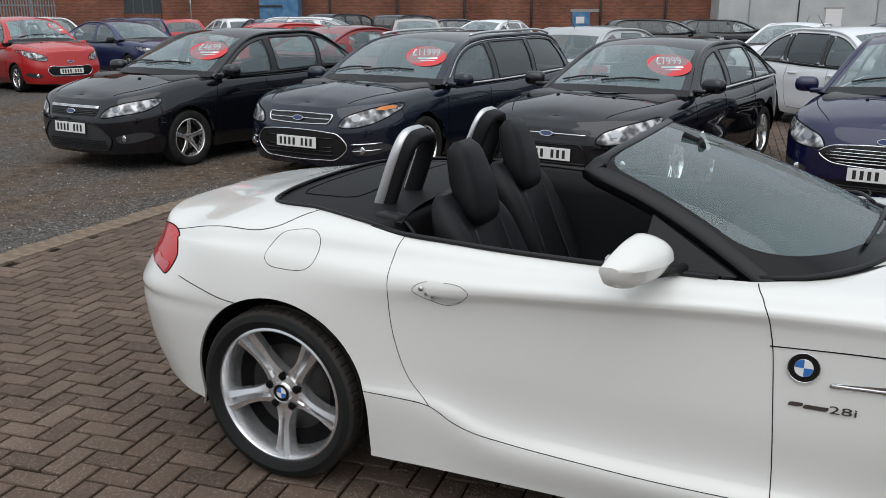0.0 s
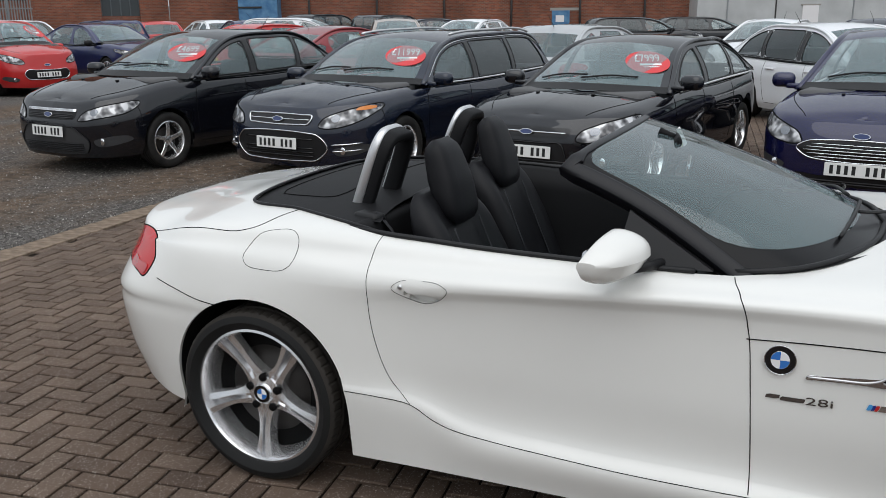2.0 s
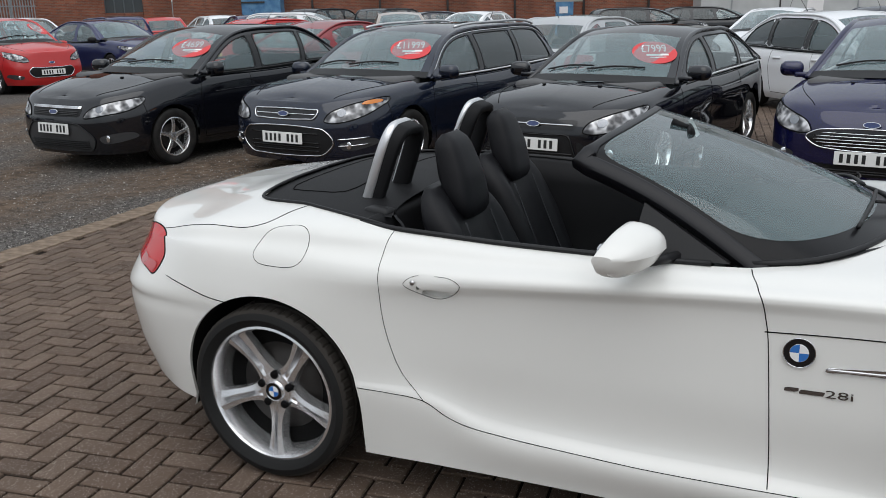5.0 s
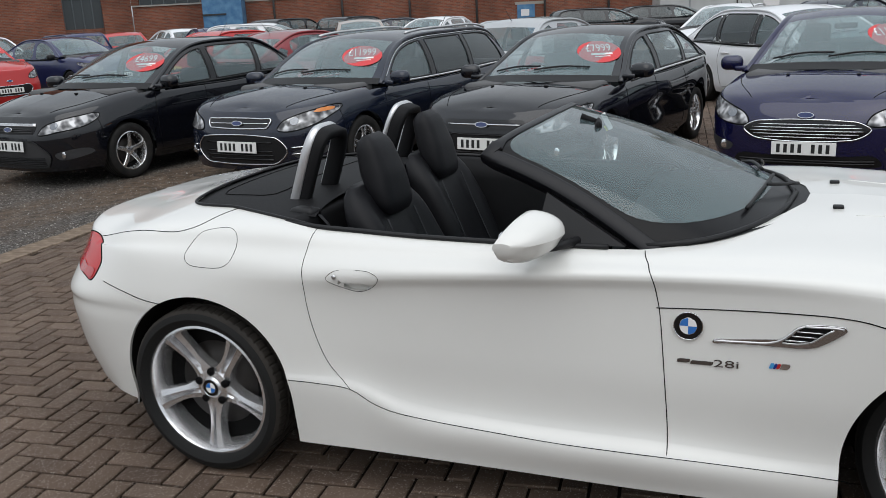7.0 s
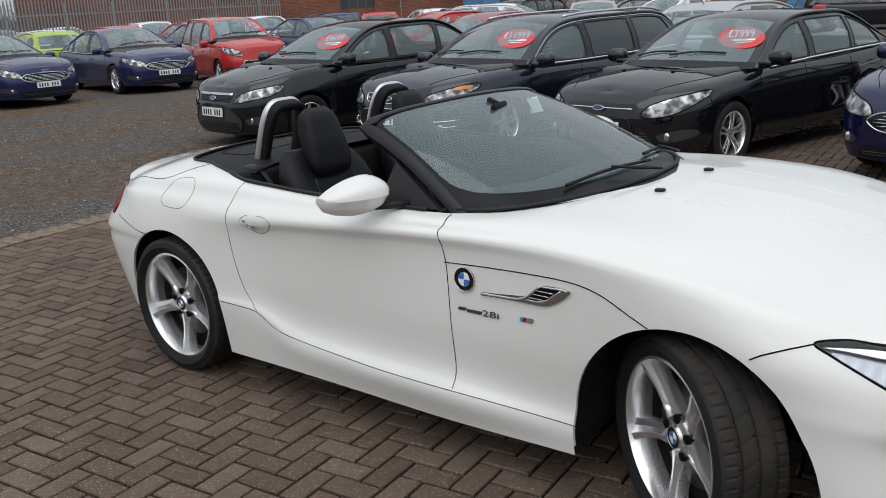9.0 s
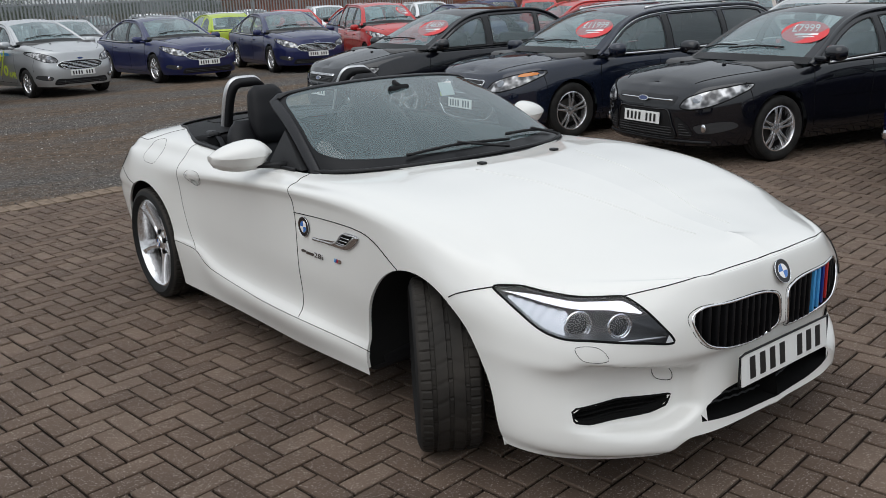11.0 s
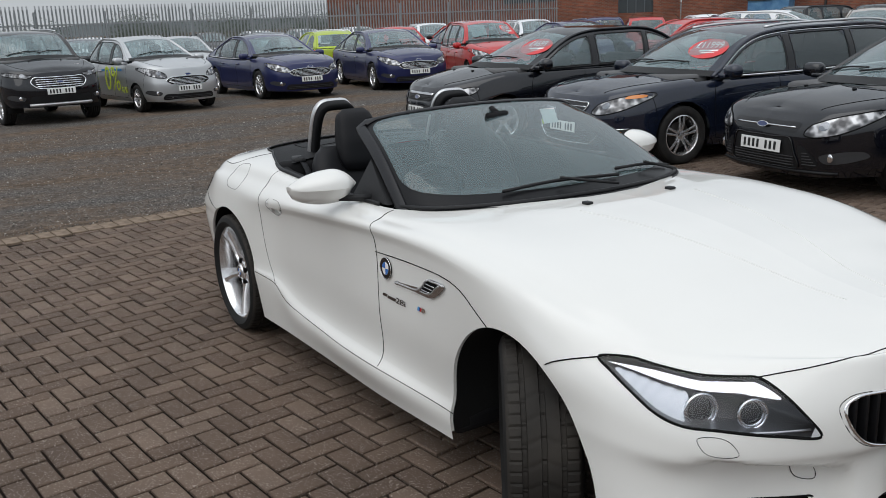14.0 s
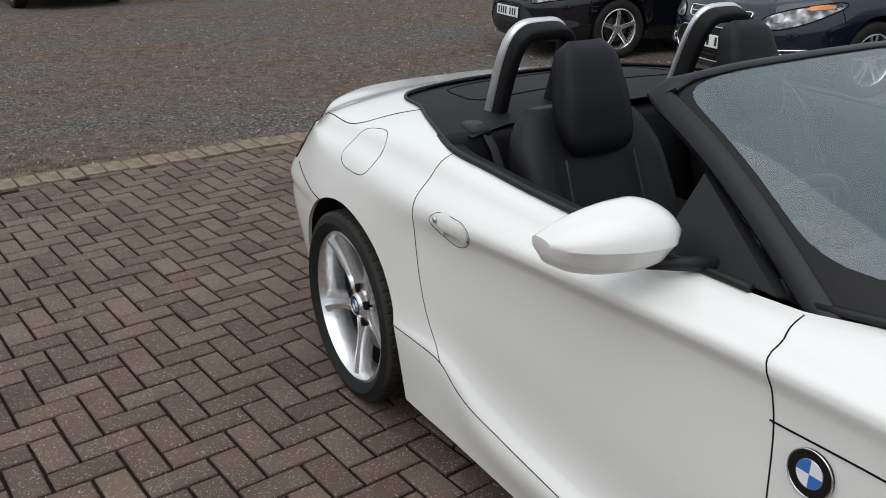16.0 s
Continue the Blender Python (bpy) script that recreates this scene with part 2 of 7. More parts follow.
def dense(pts, closed=True, step=0.02, smooth=True):
    """A 2D or 3D outline through control points, resampled finely."""
    p = np.asarray(pts, float)
    if closed:
        p = np.vstack([p[-2:], p, p[:3]]) if smooth else np.vstack([p, p[:1]])
    k = np.concatenate([[0], np.cumsum(np.linalg.norm(np.diff(p, axis=0), axis=1) ** 0.7 + 1e-6)])
    if closed and smooth:
        at = np.linspace(k[2], k[len(pts) + 2], max(12, int(np.linalg.norm(np.diff(p, axis=0), axis=1).sum() / step)))[:-1]
    else:
        at = np.linspace(k[0], k[-1], max(8, int(np.linalg.norm(np.diff(p, axis=0), axis=1).sum() / step)))
        at = at[:-1] if closed else at
    if smooth:
        return hermite(k, p, at)
    return np.stack([np.interp(at, k, p[:, i]) for i in range(p.shape[1])], 1)


class Shell:
    """Half a car's skin (its right side), from longitudinal control curves; panels are taken out of it."""

    def __init__(self, knots, curves, cols, per, tight=()):
        c = np.array(curves, float)
        ku = np.asarray(knots, float)
        u = np.concatenate([np.linspace(ku[i], ku[i + 1], max(2, int(round(cols * (ku[i + 1] - ku[i]) / (ku[-1] - ku[0])))), endpoint=False) for i in range(len(ku) - 1)] + [[ku[-1]]])
        rows = np.stack([hermite(ku, c[k], u) for k in range(len(c))])
        kv = np.arange(len(c), dtype=float)
        for i, w in tight:
            kv[i + 1:] -= 1 - w
        at = np.concatenate([np.linspace(kv[i], kv[i + 1], per, endpoint=False) for i in range(len(kv) - 1)] + [[kv[-1]]])
        self.n, self.m = len(at), len(u)
        self.v = hermite(kv, rows, at).reshape(-1, 3)
        self.v[:, 1] *= -1
        self.f = grid_faces(self.n, self.m)
        self.row = np.repeat(at if not tight else np.interp(at, kv, np.arange(len(c))), self.m)
        self.norm = vertex_normals(self.v, self.f)
        from mathutils.bvhtree import BVHTree
        self.tree = BVHTree.FromPolygons([Vector(p) for p in self.v], self.f)

    def side(self, x, z):
        """The place and normal on the side at x, z."""
        h = self.tree.ray_cast(Vector((x, -3, z)), Vector((0, 1, 0)))
        return (np.array(h[0]), np.array(h[1])) if h[0] else (None, None)

    def front(self, y, z, sign=-1):
        h = self.tree.ray_cast(Vector((-6 * sign, y, z)), Vector((sign, 0, 0)))
        return (np.array(h[0]), np.array(h[1])) if h[0] else (None, None)

    def top(self, x, y):
        h = self.tree.ray_cast(Vector((x, y, 3)), Vector((0, 0, -1)))
        return (np.array(h[0]), np.array(h[1])) if h[0] else (None, None)

    def cut(self, poly, origin, a, b, only=None):
        """Takes out what lies inside an outline, as seen along the normal of axes a, b; the rim follows the outline."""
        poly = np.asarray(poly, float)
        o, a, b = np.asarray(origin, float), np.asarray(a, float), np.asarray(b, float)
        d = np.cross(a, b)
        p2 = np.stack([(self.v - o) @ a, (self.v - o) @ b], 1)
        ins = inside(poly, p2)
        if only is not None:
            ins &= only(self.v)
        keep, snap = [], set()
        for q in self.f:
            k = [ins[i] for i in q]
            if all(k):
                continue
            keep.append(q)
            snap |= {i for i, s in zip(q, k) if s}
        self.f = keep
        for i in snap:
            q = nearest(poly, p2[i])
            w = o + a * q[0] + b * q[1]
            h = None
            for s in (1, -1):
                g = self.tree.ray_cast(Vector(w + d * 3 * s), Vector(-d * s))
                if g[0] and (h is None or (Vector(self.v[i]) - g[0]).length < (Vector(self.v[i]) - h).length):
                    h = g[0]
            if h is not None and (h - Vector(self.v[i])).length < 0.12:
                self.v[i] = h
            else:
                self.v[i] = self.v[i] + a * (q[0] - p2[i][0]) + b * (q[1] - p2[i][1])

    def panel(self, name, choose, mat, parent, label="", mirror=True, smooth=True, keep=True):
        """A part from the faces that choose(centres, row) picks, on both sides of the car."""
        f = self.f
        c = np.array([self.v[list(q)].mean(0) for q in f])
        r = np.array([self.row[list(q)].mean() for q in f])
        pick = choose(c, r)
        mine = [q for q, k in zip(f, pick) if k]
        self.f = [q for q, k in zip(f, pick) if not k]
        return self.sheet(name, mine, mat, parent, label, mirror, smooth) if keep and mine else None

    def sheet(self, name, mine, mat, parent, label="", mirror=True, smooth=True):
        used = sorted({i for q in mine for i in q})
        at = {i: j for j, i in enumerate(used)}
        v, nn = self.v[used], self.norm[used]
        f = [tuple(at[i] for i in q) for q in mine]
        if mirror == "both":
            made = []
            for s in (1, -1):
                g = f if s == 1 else [q[::-1] for q in f]
                made.append(make(name, v * (1, s, 1), g, mat, parent, smooth, label, nn * (1, s, 1)))
            return made
        if mirror:
            k = len(v)
            f = f + [tuple(i + k for i in q[::-1]) for q in f]
            v, nn = np.vstack([v, v * (1, -1, 1)]), np.vstack([nn, nn * (1, -1, 1)])
        return make(name, v, f, mat, parent, smooth, label, nn)


def both(name, v, f, mat, parent, label="", smooth=True):
    """A part and its mirror image on the car's other side."""
    v = np.asarray(v, float)
    return [make(name, v, f, mat, parent, smooth, label), make(name, v * (1, -1, 1), [q[::-1] for q in f], mat, parent, smooth, label)]


def lettering(text, size, mat, name, parent, m, label="", extrude=0.001):
    """Flat letters from the built-in font as a mesh, centred, facing +z of m."""
    cu = bpy.data.curves.new("text", "FONT")
    cu.body, cu.size, cu.align_x, cu.align_y, cu.extrude = text, size, "CENTER", "CENTER", extrude
    cu.resolution_u = 3
    ob = bpy.data.objects.new("text", cu)
    scene.collection.objects.link(ob)
    me = bpy.data.meshes.new_from_object(ob.evaluated_get(bpy.context.evaluated_depsgraph_get()))
    bpy.data.objects.remove(ob)
    bpy.data.curves.remove(cu)
    me.materials.clear()
    me.materials.append(mat)
    o = new(name, me)
    o.parent = parent
    o.matrix_local = m
    if label:
        tagged(o, label)
    return o


def on_face(p, n, up=(0, 0, 1), off=0.002):
    """A pose on a surface: z along its normal, y as near up as may be."""
    n = Vector(n).normalized()
    x = Vector(up).cross(n).normalized()
    y = n.cross(x)
    m = Matrix((x, y, n)).transposed().to_4x4()
    m.translation = Vector(p) + n * off
    return m

# ---- ground ----
GRAVEL = material("crushed_stone_yard", (0.09, 0.085, 0.08), 0.95, spec=0.1)
nn, ll, bb = nodes_of(GRAVEL)
fine = texture(GRAVEL, "ShaderNodeTexNoise", 42.0, 4.0)
fine.inputs["Roughness"].default_value = 0.75
mid = texture(GRAVEL, "ShaderNodeTexNoise", 9.0, 8.0)
wide = texture(GRAVEL, "ShaderNodeTexNoise", 0.75, 6.0)
along = nn.new("ShaderNodeMapping")
along.inputs["Scale"].default_value = (1.0, 0.28, 1.0)
along.inputs["Location"].default_value = (0.3, 0.6, 0.0)
ll.new(wide.inputs["Vector"].links[0].from_socket, along.inputs["Vector"])
ll.new(along.outputs["Vector"], wide.inputs["Vector"])
stone = ramp(GRAVEL, fine.outputs["Fac"], [(0.36, (0.022, 0.0205, 0.0195)), (0.48, (0.074, 0.069, 0.065)), (0.58, (0.150, 0.140, 0.132)), (0.70, (0.36, 0.34, 0.315))])
mud = ramp(GRAVEL, mid.outputs["Fac"], [(0.35, (0.066, 0.046, 0.032)), (0.65, (0.166, 0.117, 0.082))])
where = ramp(GRAVEL, wide.outputs["Fac"], [(0.42, (0.05, 0.05, 0.05)), (0.60, (0.85, 0.85, 0.85))])
ll.new(mixed(GRAVEL, stone, mud, where), bb.inputs["Base Color"])
relief(GRAVEL, fine.outputs["Fac"], 0.7, 0.02)

BRICKMAT = material("paving_block", (0.15, 0.11, 0.09), 0.85, spec=0.3)
nn, ll, bb = nodes_of(BRICKMAT)
info = nn.new("ShaderNodeObjectInfo")
geo = nn.new("ShaderNodeNewGeometry")
add = nn.new("ShaderNodeMath")
add.operation = "ADD"
ll.new(info.outputs["Random"], add.inputs[0])
ll.new(geo.outputs["Random Per Island"], add.inputs[1])
frac = nn.new("ShaderNodeMath")
frac.operation = "FRACT"
ll.new(add.outputs[0], frac.inputs[0])
tone = ramp(BRICKMAT, frac.outputs[0], [(0.0, (0.086, 0.058, 0.043)), (0.5, (0.110, 0.076, 0.056)), (1.0, (0.136, 0.097, 0.074))])
speck = nn.new("ShaderNodeTexVoronoi")
speck.inputs["Scale"].default_value = 260.0
pos = nn.new("ShaderNodeNewGeometry")
ll.new(pos.outputs["Position"], speck.inputs["Vector"])
dots = ramp(BRICKMAT, speck.outputs["Color"], [(0.0, (0.0, 0.0, 0.0)), (0.78, (0.02, 0.02, 0.02)), (0.86, (0.45, 0.45, 0.45)), (1.0, (1.0, 1.0, 1.0))])
grime = nn.new("ShaderNodeTexNoise")
grime.inputs["Scale"].default_value, grime.inputs["Detail"].default_value = 2.2, 8.0
ll.new(pos.outputs["Position"], grime.inputs["Vector"])
soil = ramp(BRICKMAT, grime.outputs["Fac"], [(0.3, (0.72, 0.70, 0.68)), (0.65, (1.12, 1.10, 1.07))])
base = mixed(BRICKMAT, tone, soil, 1.0, "MULTIPLY")
ll.new(mixed(BRICKMAT, base, (0.42, 0.37, 0.33), dots), bb.inputs["Base Color"])
relief(BRICKMAT, speck.outputs["Distance"], 0.45, 0.004).invert = True

JOINT = material("joint_sand", (0.045, 0.033, 0.026), 0.98, spec=0.1)
t = texture(JOINT, "ShaderNodeTexNoise", 60.0, 6.0)
nn, ll, bb = nodes_of(JOINT)
ll.new(ramp(JOINT, t.outputs["Fac"], [(0.3, (0.008, 0.006, 0.005)), (0.75, (0.026, 0.018, 0.014))]), bb.inputs["Base Color"])
relief(JOINT, t.outputs["Fac"], 0.6, 0.004)


SKEW = 4.6
PAVE = pose(-3.53, 0, 0, 0, 0, SKEW)


def fall(y):
    """The paving drains gently away beyond the roadster."""
    return -0.0085 * min(max(y - 0.8, 0.0), 3.5)


# the yard is one sheet, dug out under the paving
rim_ = [(0.1, -8.95), (15.95, -8.95), (15.95, 12.45), (0.1, 12.45)]
gv = [(-2500, -2500, -.035), (2500, -2500, -.035), (2500, 2500, -.035), (-2500, 2500, -.035)]
for z in (-.035, -.25):
    gv += [tuple(PAVE @ Vector((x, y, 0)) + Vector((0, 0, z))) for x, y in rim_]
gf = [(i, (i + 1) % 4, 4 + (i + 1) % 4, 4 + i) for i in range(4)] + [(4 + i, 4 + (i + 1) % 4, 8 + (i + 1) % 4, 8 + i) for i in range(4)] + [(8, 9, 10, 11)]
ground = make("ground", gv, gf, GRAVEL, None, False)
tagged(ground, "dark grey crushed stone and worn tarmac yard with brown dusty patches", "ground", kind="structure")
ys_ = [-9, 0.4, 1.2, 2.0, 2.8, 3.6, 4.4, 12.5]
pavement = make("pavement", [(x, y, fall(y) - .012) for y in ys_ for x in (0.0, 16.0)], [(2 * i, 2 * i + 1, 2 * i + 3, 2 * i + 2) for i in range(7)], JOINT, None, False)
pavement.matrix_world = PAVE
tagged(pavement, "brown block paving laid in a herringbone pattern with dark sand joints", "pavement", kind="structure")

# ---- brick works, white shed, fence and trees round the yard ----
WALLBRICK = material("red_brick_wall", (0.25, 0.10, 0.06), 0.9, spec=0.2)
nn, ll, bb = nodes_of(WALLBRICK)
bt = nn.new("ShaderNodeTexBrick")
tc = nn.new("ShaderNodeTexCoord")
sp = nn.new("ShaderNodeSeparateXYZ")
cb = nn.new("ShaderNodeCombineXYZ")
ll.new(tc.outputs["Object"], sp.inputs[0])
ll.new(sp.outputs["X"], cb.inputs["X"])
ll.new(sp.outputs["Z"], cb.inputs["Y"])
ll.new(cb.outputs[0], bt.inputs["Vector"])
bt.inputs["Scale"].default_value = 1.0
bt.inputs["Brick Width"].default_value, bt.inputs["Row Height"].default_value, bt.inputs["Mortar Size"].default_value = 0.225, 0.075, 0.008
bt.inputs["Color1"].default_value, bt.inputs["Color2"].default_value, bt.inputs["Mortar"].default_value = (0.28, 0.095, 0.055, 1), (0.17, 0.06, 0.04, 1), (0.20, 0.16, 0.13, 1)
blot = texture(WALLBRICK, "ShaderNodeTexNoise", 0.5, 6.0)
soot = ramp(WALLBRICK, blot.outputs["Fac"], [(0.35, (0.72, 0.72, 0.72)), (0.65, (1.18, 1.16, 1.15))])
ll.new(mixed(WALLBRICK, bt.outputs["Color"], soot, 1.0, "MULTIPLY"), bb.inputs["Base Color"])
ROOFMAT = material("mossy_roof_sheet", (0.07, 0.08, 0.075), 0.9)
t = texture(ROOFMAT, "ShaderNodeTexNoise", 0.8, 8.0)
nn, ll, bb = nodes_of(ROOFMAT)
ll.new(ramp(ROOFMAT, t.outputs["Fac"], [(0.3, (0.035, 0.040, 0.038)), (0.7, (0.080, 0.085, 0.076))]), bb.inputs["Base Color"])
CLAD = material("pale_grey_cladding", (0.52, 0.53, 0.53), 0.6)
t = texture(CLAD, "ShaderNodeTexNoise", 0.9, 6.0)
nn, ll, bb = nodes_of(CLAD)
ll.new(ramp(CLAD, t.outputs["Fac"], [(0.3, (0.43, 0.44, 0.44)), (0.7, (0.56, 0.57, 0.57))]), bb.inputs["Base Color"])
BLUEDOOR = material("faded_blue_paint", (0.05, 0.17, 0.33), 0.6)
t = texture(BLUEDOOR, "ShaderNodeTexNoise", 3.0, 6.0)
nn, ll, bb = nodes_of(BLUEDOOR)
ll.new(ramp(BLUEDOOR, t.outputs["Fac"], [(0.3, (0.04, 0.14, 0.30)), (0.7, (0.12, 0.27, 0.44))]), bb.inputs["Base Color"])
GLAZEBAR = material("weathered_glazing_bar", (0.09, 0.105, 0.115), 0.7)
PANE = material("dusty_window_pane", (0.05, 0.06, 0.065), 0.15)
GREENPANEL = material("green_panel", (0.20, 0.27, 0.22), 0.6)
CONCRETE = material("weathered_concrete", (0.34, 0.32, 0.29), 0.9)
GALV = material("galvanised_steel", (0.33, 0.35, 0.36), 0.45, 0.6)
DRAIN = material("dark_downpipe", (0.03, 0.028, 0.027), 0.6)
SIGNBLUE = material("sign_blue", (0.03, 0.10, 0.42), 0.5)
BARK = material("bark", (0.06, 0.045, 0.03), 0.9)
# leaf green paled, with the haze of distance mixed into the colour
LEAF = material("hazy_leaf_green", (0.085, 0.105, 0.075), 0.8)

WX, WY = -30.9, 35.4
WALLDIR = math.degrees(math.atan2(47.24 - 35.41, -5.78 + 30.86))
BLD = pose(WX, WY, -0.4, 0, 0, WALLDIR)


def block(name, x0, y0, z0, x1, y1, z1, mat, parent, bevel=0.0, label=""):
    bm = bmesh.new()
    box(bm, (x0 + x1) / 2, (y0 + y1) / 2, (z0 + z1) / 2, abs(x1 - x0), abs(y1 - y0), abs(z1 - z0), bevel)
    return part(name, bm, mat, parent, label, False)


works = thing("brick_works", "long red brick workshop with high windows and grey roof", "building", BLD)
LONG = 29.0
block("lower_wall", 0, 0, 0, LONG, 0.3, 2.98, WALLBRICK, works)
block("upper_wall", 0, 0, 3.98, LONG, 0.3, 4.2, WALLBRICK, works)
block("sill_course", 0, -0.06, 2.98, LONG, 0.3, 3.06, CONCRETE, works)
for i in range(8):
    x0 = 0.5 + i * 3.6
    block("pier", x0 - 0.55, 0, 3.06, x0 - 0.15, 0.3, 3.98, WALLBRICK, works)
    win = block("window", x0 - 0.15, 0.16, 3.06, x0 + 3.05, 0.22, 3.98, PANE, works, label="dusty dark window strip")
    for j in range(6):
        x = x0 - 0.12 + j * 0.625
        block("glazing_bar", x - 0.025, 0.13, 3.06, x + 0.025, 0.24, 3.98, GLAZEBAR, win)
for x in (3.7, 7.4, 11.0, 14.6, 18.2, 21.9, 25.4):
    bm = bmesh.new()
    cyl(bm, (x, -0.09, 0), (x, -0.09, 4.15), 0.06, 10)
    part("downpipe", bm, DRAIN, works)
rv, rf = [], []
for k, (y, z) in enumerate(((-0.35, 4.15), (1.2, 4.75), (3.4, 5.6), (6.5, 6.9))):
    for x in (-0.3, LONG + 0.2):
        rv += [(x, y, z), (x, y, z - 0.12)]
rf = [(4 * k, 4 * k + 2, 4 * k + 6, 4 * k + 4) for k in range(3)] + [(4 * k + 1, 4 * k + 5, 4 * k + 7, 4 * k + 3) for k in range(3)] + [(0, 1, 3, 2)]
make("roof", rv, rf, ROOFMAT, works, False)
for x, y, z in ((11.0, 0.1, 4.33), (13.2, 0.9, 4.64), (15.5, 0.2, 4.37), (18.6, 0.9, 4.64), (5.2, 0.2, 4.37)):
    block("roof_light", x, y, z, x + 0.9, y + 0.25, z + 0.06, PAPER, works)
door = block("door", 20.4, -0.05, 0, 21.35, 0.05, 2.1, BLUEDOOR, works, label="blue painted steel door")
block("notice", 20.6, -0.07, 1.5, 21.05, -0.05, 1.85, PAPER, door)
block("door_lintel", 20.3, -0.04, 2.1, 21.9, 0.1, 2.24, CONCRETE, works)
blue_box = thing("blue_loading_hood", "tall faded blue steel hood against the brick wall", "loading hood", BLD)
block("hood_body", 3.9, -1.4, 0, 5.9, -0.01, 3.65, BLUEDOOR, blue_box)
block("hood_top", 3.85, -1.45, 3.65, 5.95, -0.01, 3.72, BLUEDOOR, blue_box)
block("hood_rail", 3.88, -1.46, 2.35, 5.1, -1.40, 2.43, DRAIN, blue_box)

tower = thing("brick_tower", "taller red brick stair block with green panels and barred windows", "building", pose(-33.1, 33.0, -0.4, 0, 0, 47))
block("wall", -3.6, 0, 0, -0.15, 6, 12, WALLBRICK, tower)
block("wall", 1.75, 0.0, 0, 3.2, 6, 12, WALLBRICK, tower)
block("wall", -0.15, 0.25, 0, 1.75, 6, 2.0, WALLBRICK, tower)
win = block("window", -0.15, 0.3, 2.0, 1.75, 0.4, 3.5, PANE, tower)
for j in range(5):
    block("glazing_bar", -0.15 + j * 0.47, 0.24, 2.0, -0.09 + j * 0.47, 0.34, 3.5, GLAZEBAR, win)
block("green_panel", -0.15, 0.25, 3.5, 1.75, 0.4, 4.55, GREENPANEL, tower)
block("sill", -0.2, 0.15, 4.55, 1.8, 0.4, 4.65, CONCRETE, tower)
win = block("window", -0.15, 0.3, 4.65, 1.75, 0.4, 7.4, PANE, tower)
block("transom", -0.15, 0.24, 5.9, 1.75, 0.34, 6.0, CONCRETE, win)
block("wall", -0.15, 0.25, 7.4, 1.75, 6, 12, WALLBRICK, tower)
block("parapet", -3.7, -0.1, 12, 3.3, 6.1, 12.2, CONCRETE, tower)

shed = thing("low_shed", "low brick shed with a long grey sheet roof and skylights", "building", pose(-53, 36.0, 0.05, 0, 0, 3))
block("wall", 0, 0, -0.5, 13.5, 8, 3.6, WALLBRICK, shed)
win = block("window", 4.5, -0.04, 2.5, 12.5, 0.02, 3.4, PANE, shed)
make("roof", [(-0.5, -0.5, 3.6), (14, -0.5, 3.6), (14, 7, 7.2), (4, 7, 7.2), (-0.5, -0.5, 3.48), (14, -0.5, 3.48)], [(0, 1, 2, 3), (0, 4, 5, 1)], ROOFMAT, shed, False)
make("skylight", [(7, 4.2, 5.92), (13, 4.2, 5.92), (13, 5.4, 6.5), (8, 5.4, 6.5)], [(0, 1, 2, 3)], CLAD, shed, False)
hall = thing("far_brick_hall", "flat-roofed red brick building far behind the fence", "building", pose(-72.9, 33.7, -0.4, 0, 0, 59.4))
block("wall", 0, 0, 0, 15.1, 8, 6.4, WALLBRICK, hall)
block("roof_edge", -0.3, -0.3, 6.4, 15.4, 8.3, 6.75, ROOFMAT, hall)

# the white shed with its sign
depot = thing("white_depot", "pale grey clad workshop with blue sign lettering and a white door", "building", pose(-5.1, 45.9, -0.4, 0, 0, 24.5))
block("wall", 0, 0, 0, 26, 0.3, 7.5, CLAD, depot)
block("return_wall", 0, 0.3, 0, 0.3, 6, 4.1, CLAD, depot)
block("eaves", -0.2, -0.2, 7.5, 26, 0.6, 7.7, CONCRETE, depot)
for x in (1.55, 4.1, 8.2, 12.3, 16.4):
    block("cladding_seam", x, -0.03, 0, x + 0.07, 0.0, 7.5, DRAIN if x == 4.1 else GALV, depot)
bm = bmesh.new()
for x in np.arange(2.0, 26, 0.22):
    box(bm, x, -0.03, 5.5, 0.11, 0.05, 1.6)
part("corrugated_fascia", bm, CLAD, depot, "cream corrugated strip above the cladding", False)
door = block("door", 5.55, -0.05, 0, 6.4, 0.0, 2.25, PAPER, depot, label="white steel door")
block("door_frame", 5.45, -0.04, 2.25, 6.5, 0.0, 2.33, CONCRETE, depot)
for j in range(8):
    bm = bmesh.new()
    box(bm, 2.62 + j * 0.245, -0.02, 2.95, 0.19, 0.02, 0.34, 0.0, Matrix.Shear("XZ", 4, (0.0, 0.0)) if False else None)
    part("sign_bar", bm, SIGNBLUE, depot, smooth=False)
for word, wx in (("ACCIDENT", 6.12), ("REPAIR", 8.24)):
    lettering(word, 0.40, SIGNBLUE, "sign_lettering", depot, Matrix.Translation((wx, -0.02, 2.93)) @ pose(0, 0, 0, 90, 0, 0), "blue sign lettering")

# palisade fence along the west side of the yard
pale = bmesh.new()
for s in (-1, 1):
    box(pale, s * 0.018, 0, 1.35, 0.036, 0.004, 2.7, 0, Matrix.Rotation(radians(18 * s), 4, "Z"))
for s in (-1, 0, 1):
    box(pale, s * 0.02, 0, 2.76, 0.012, 0.006, 0.14)
pale_mesh = bpy.data.meshes.new("pale")
pale.to_mesh(pale_mesh)
pale.free()
pale_mesh.materials.append(GALV)
corners = [(-31.0, -14.0), (-33.6, 3.0), (-34.6, 9.4), (-35.0, 20.0), (-34.4, 29.6)]
palisade = thing("palisade_fence", "tall grey galvanised palisade fence with pointed pales", "fence")
count = 0
rest_v, rest_f = [], []
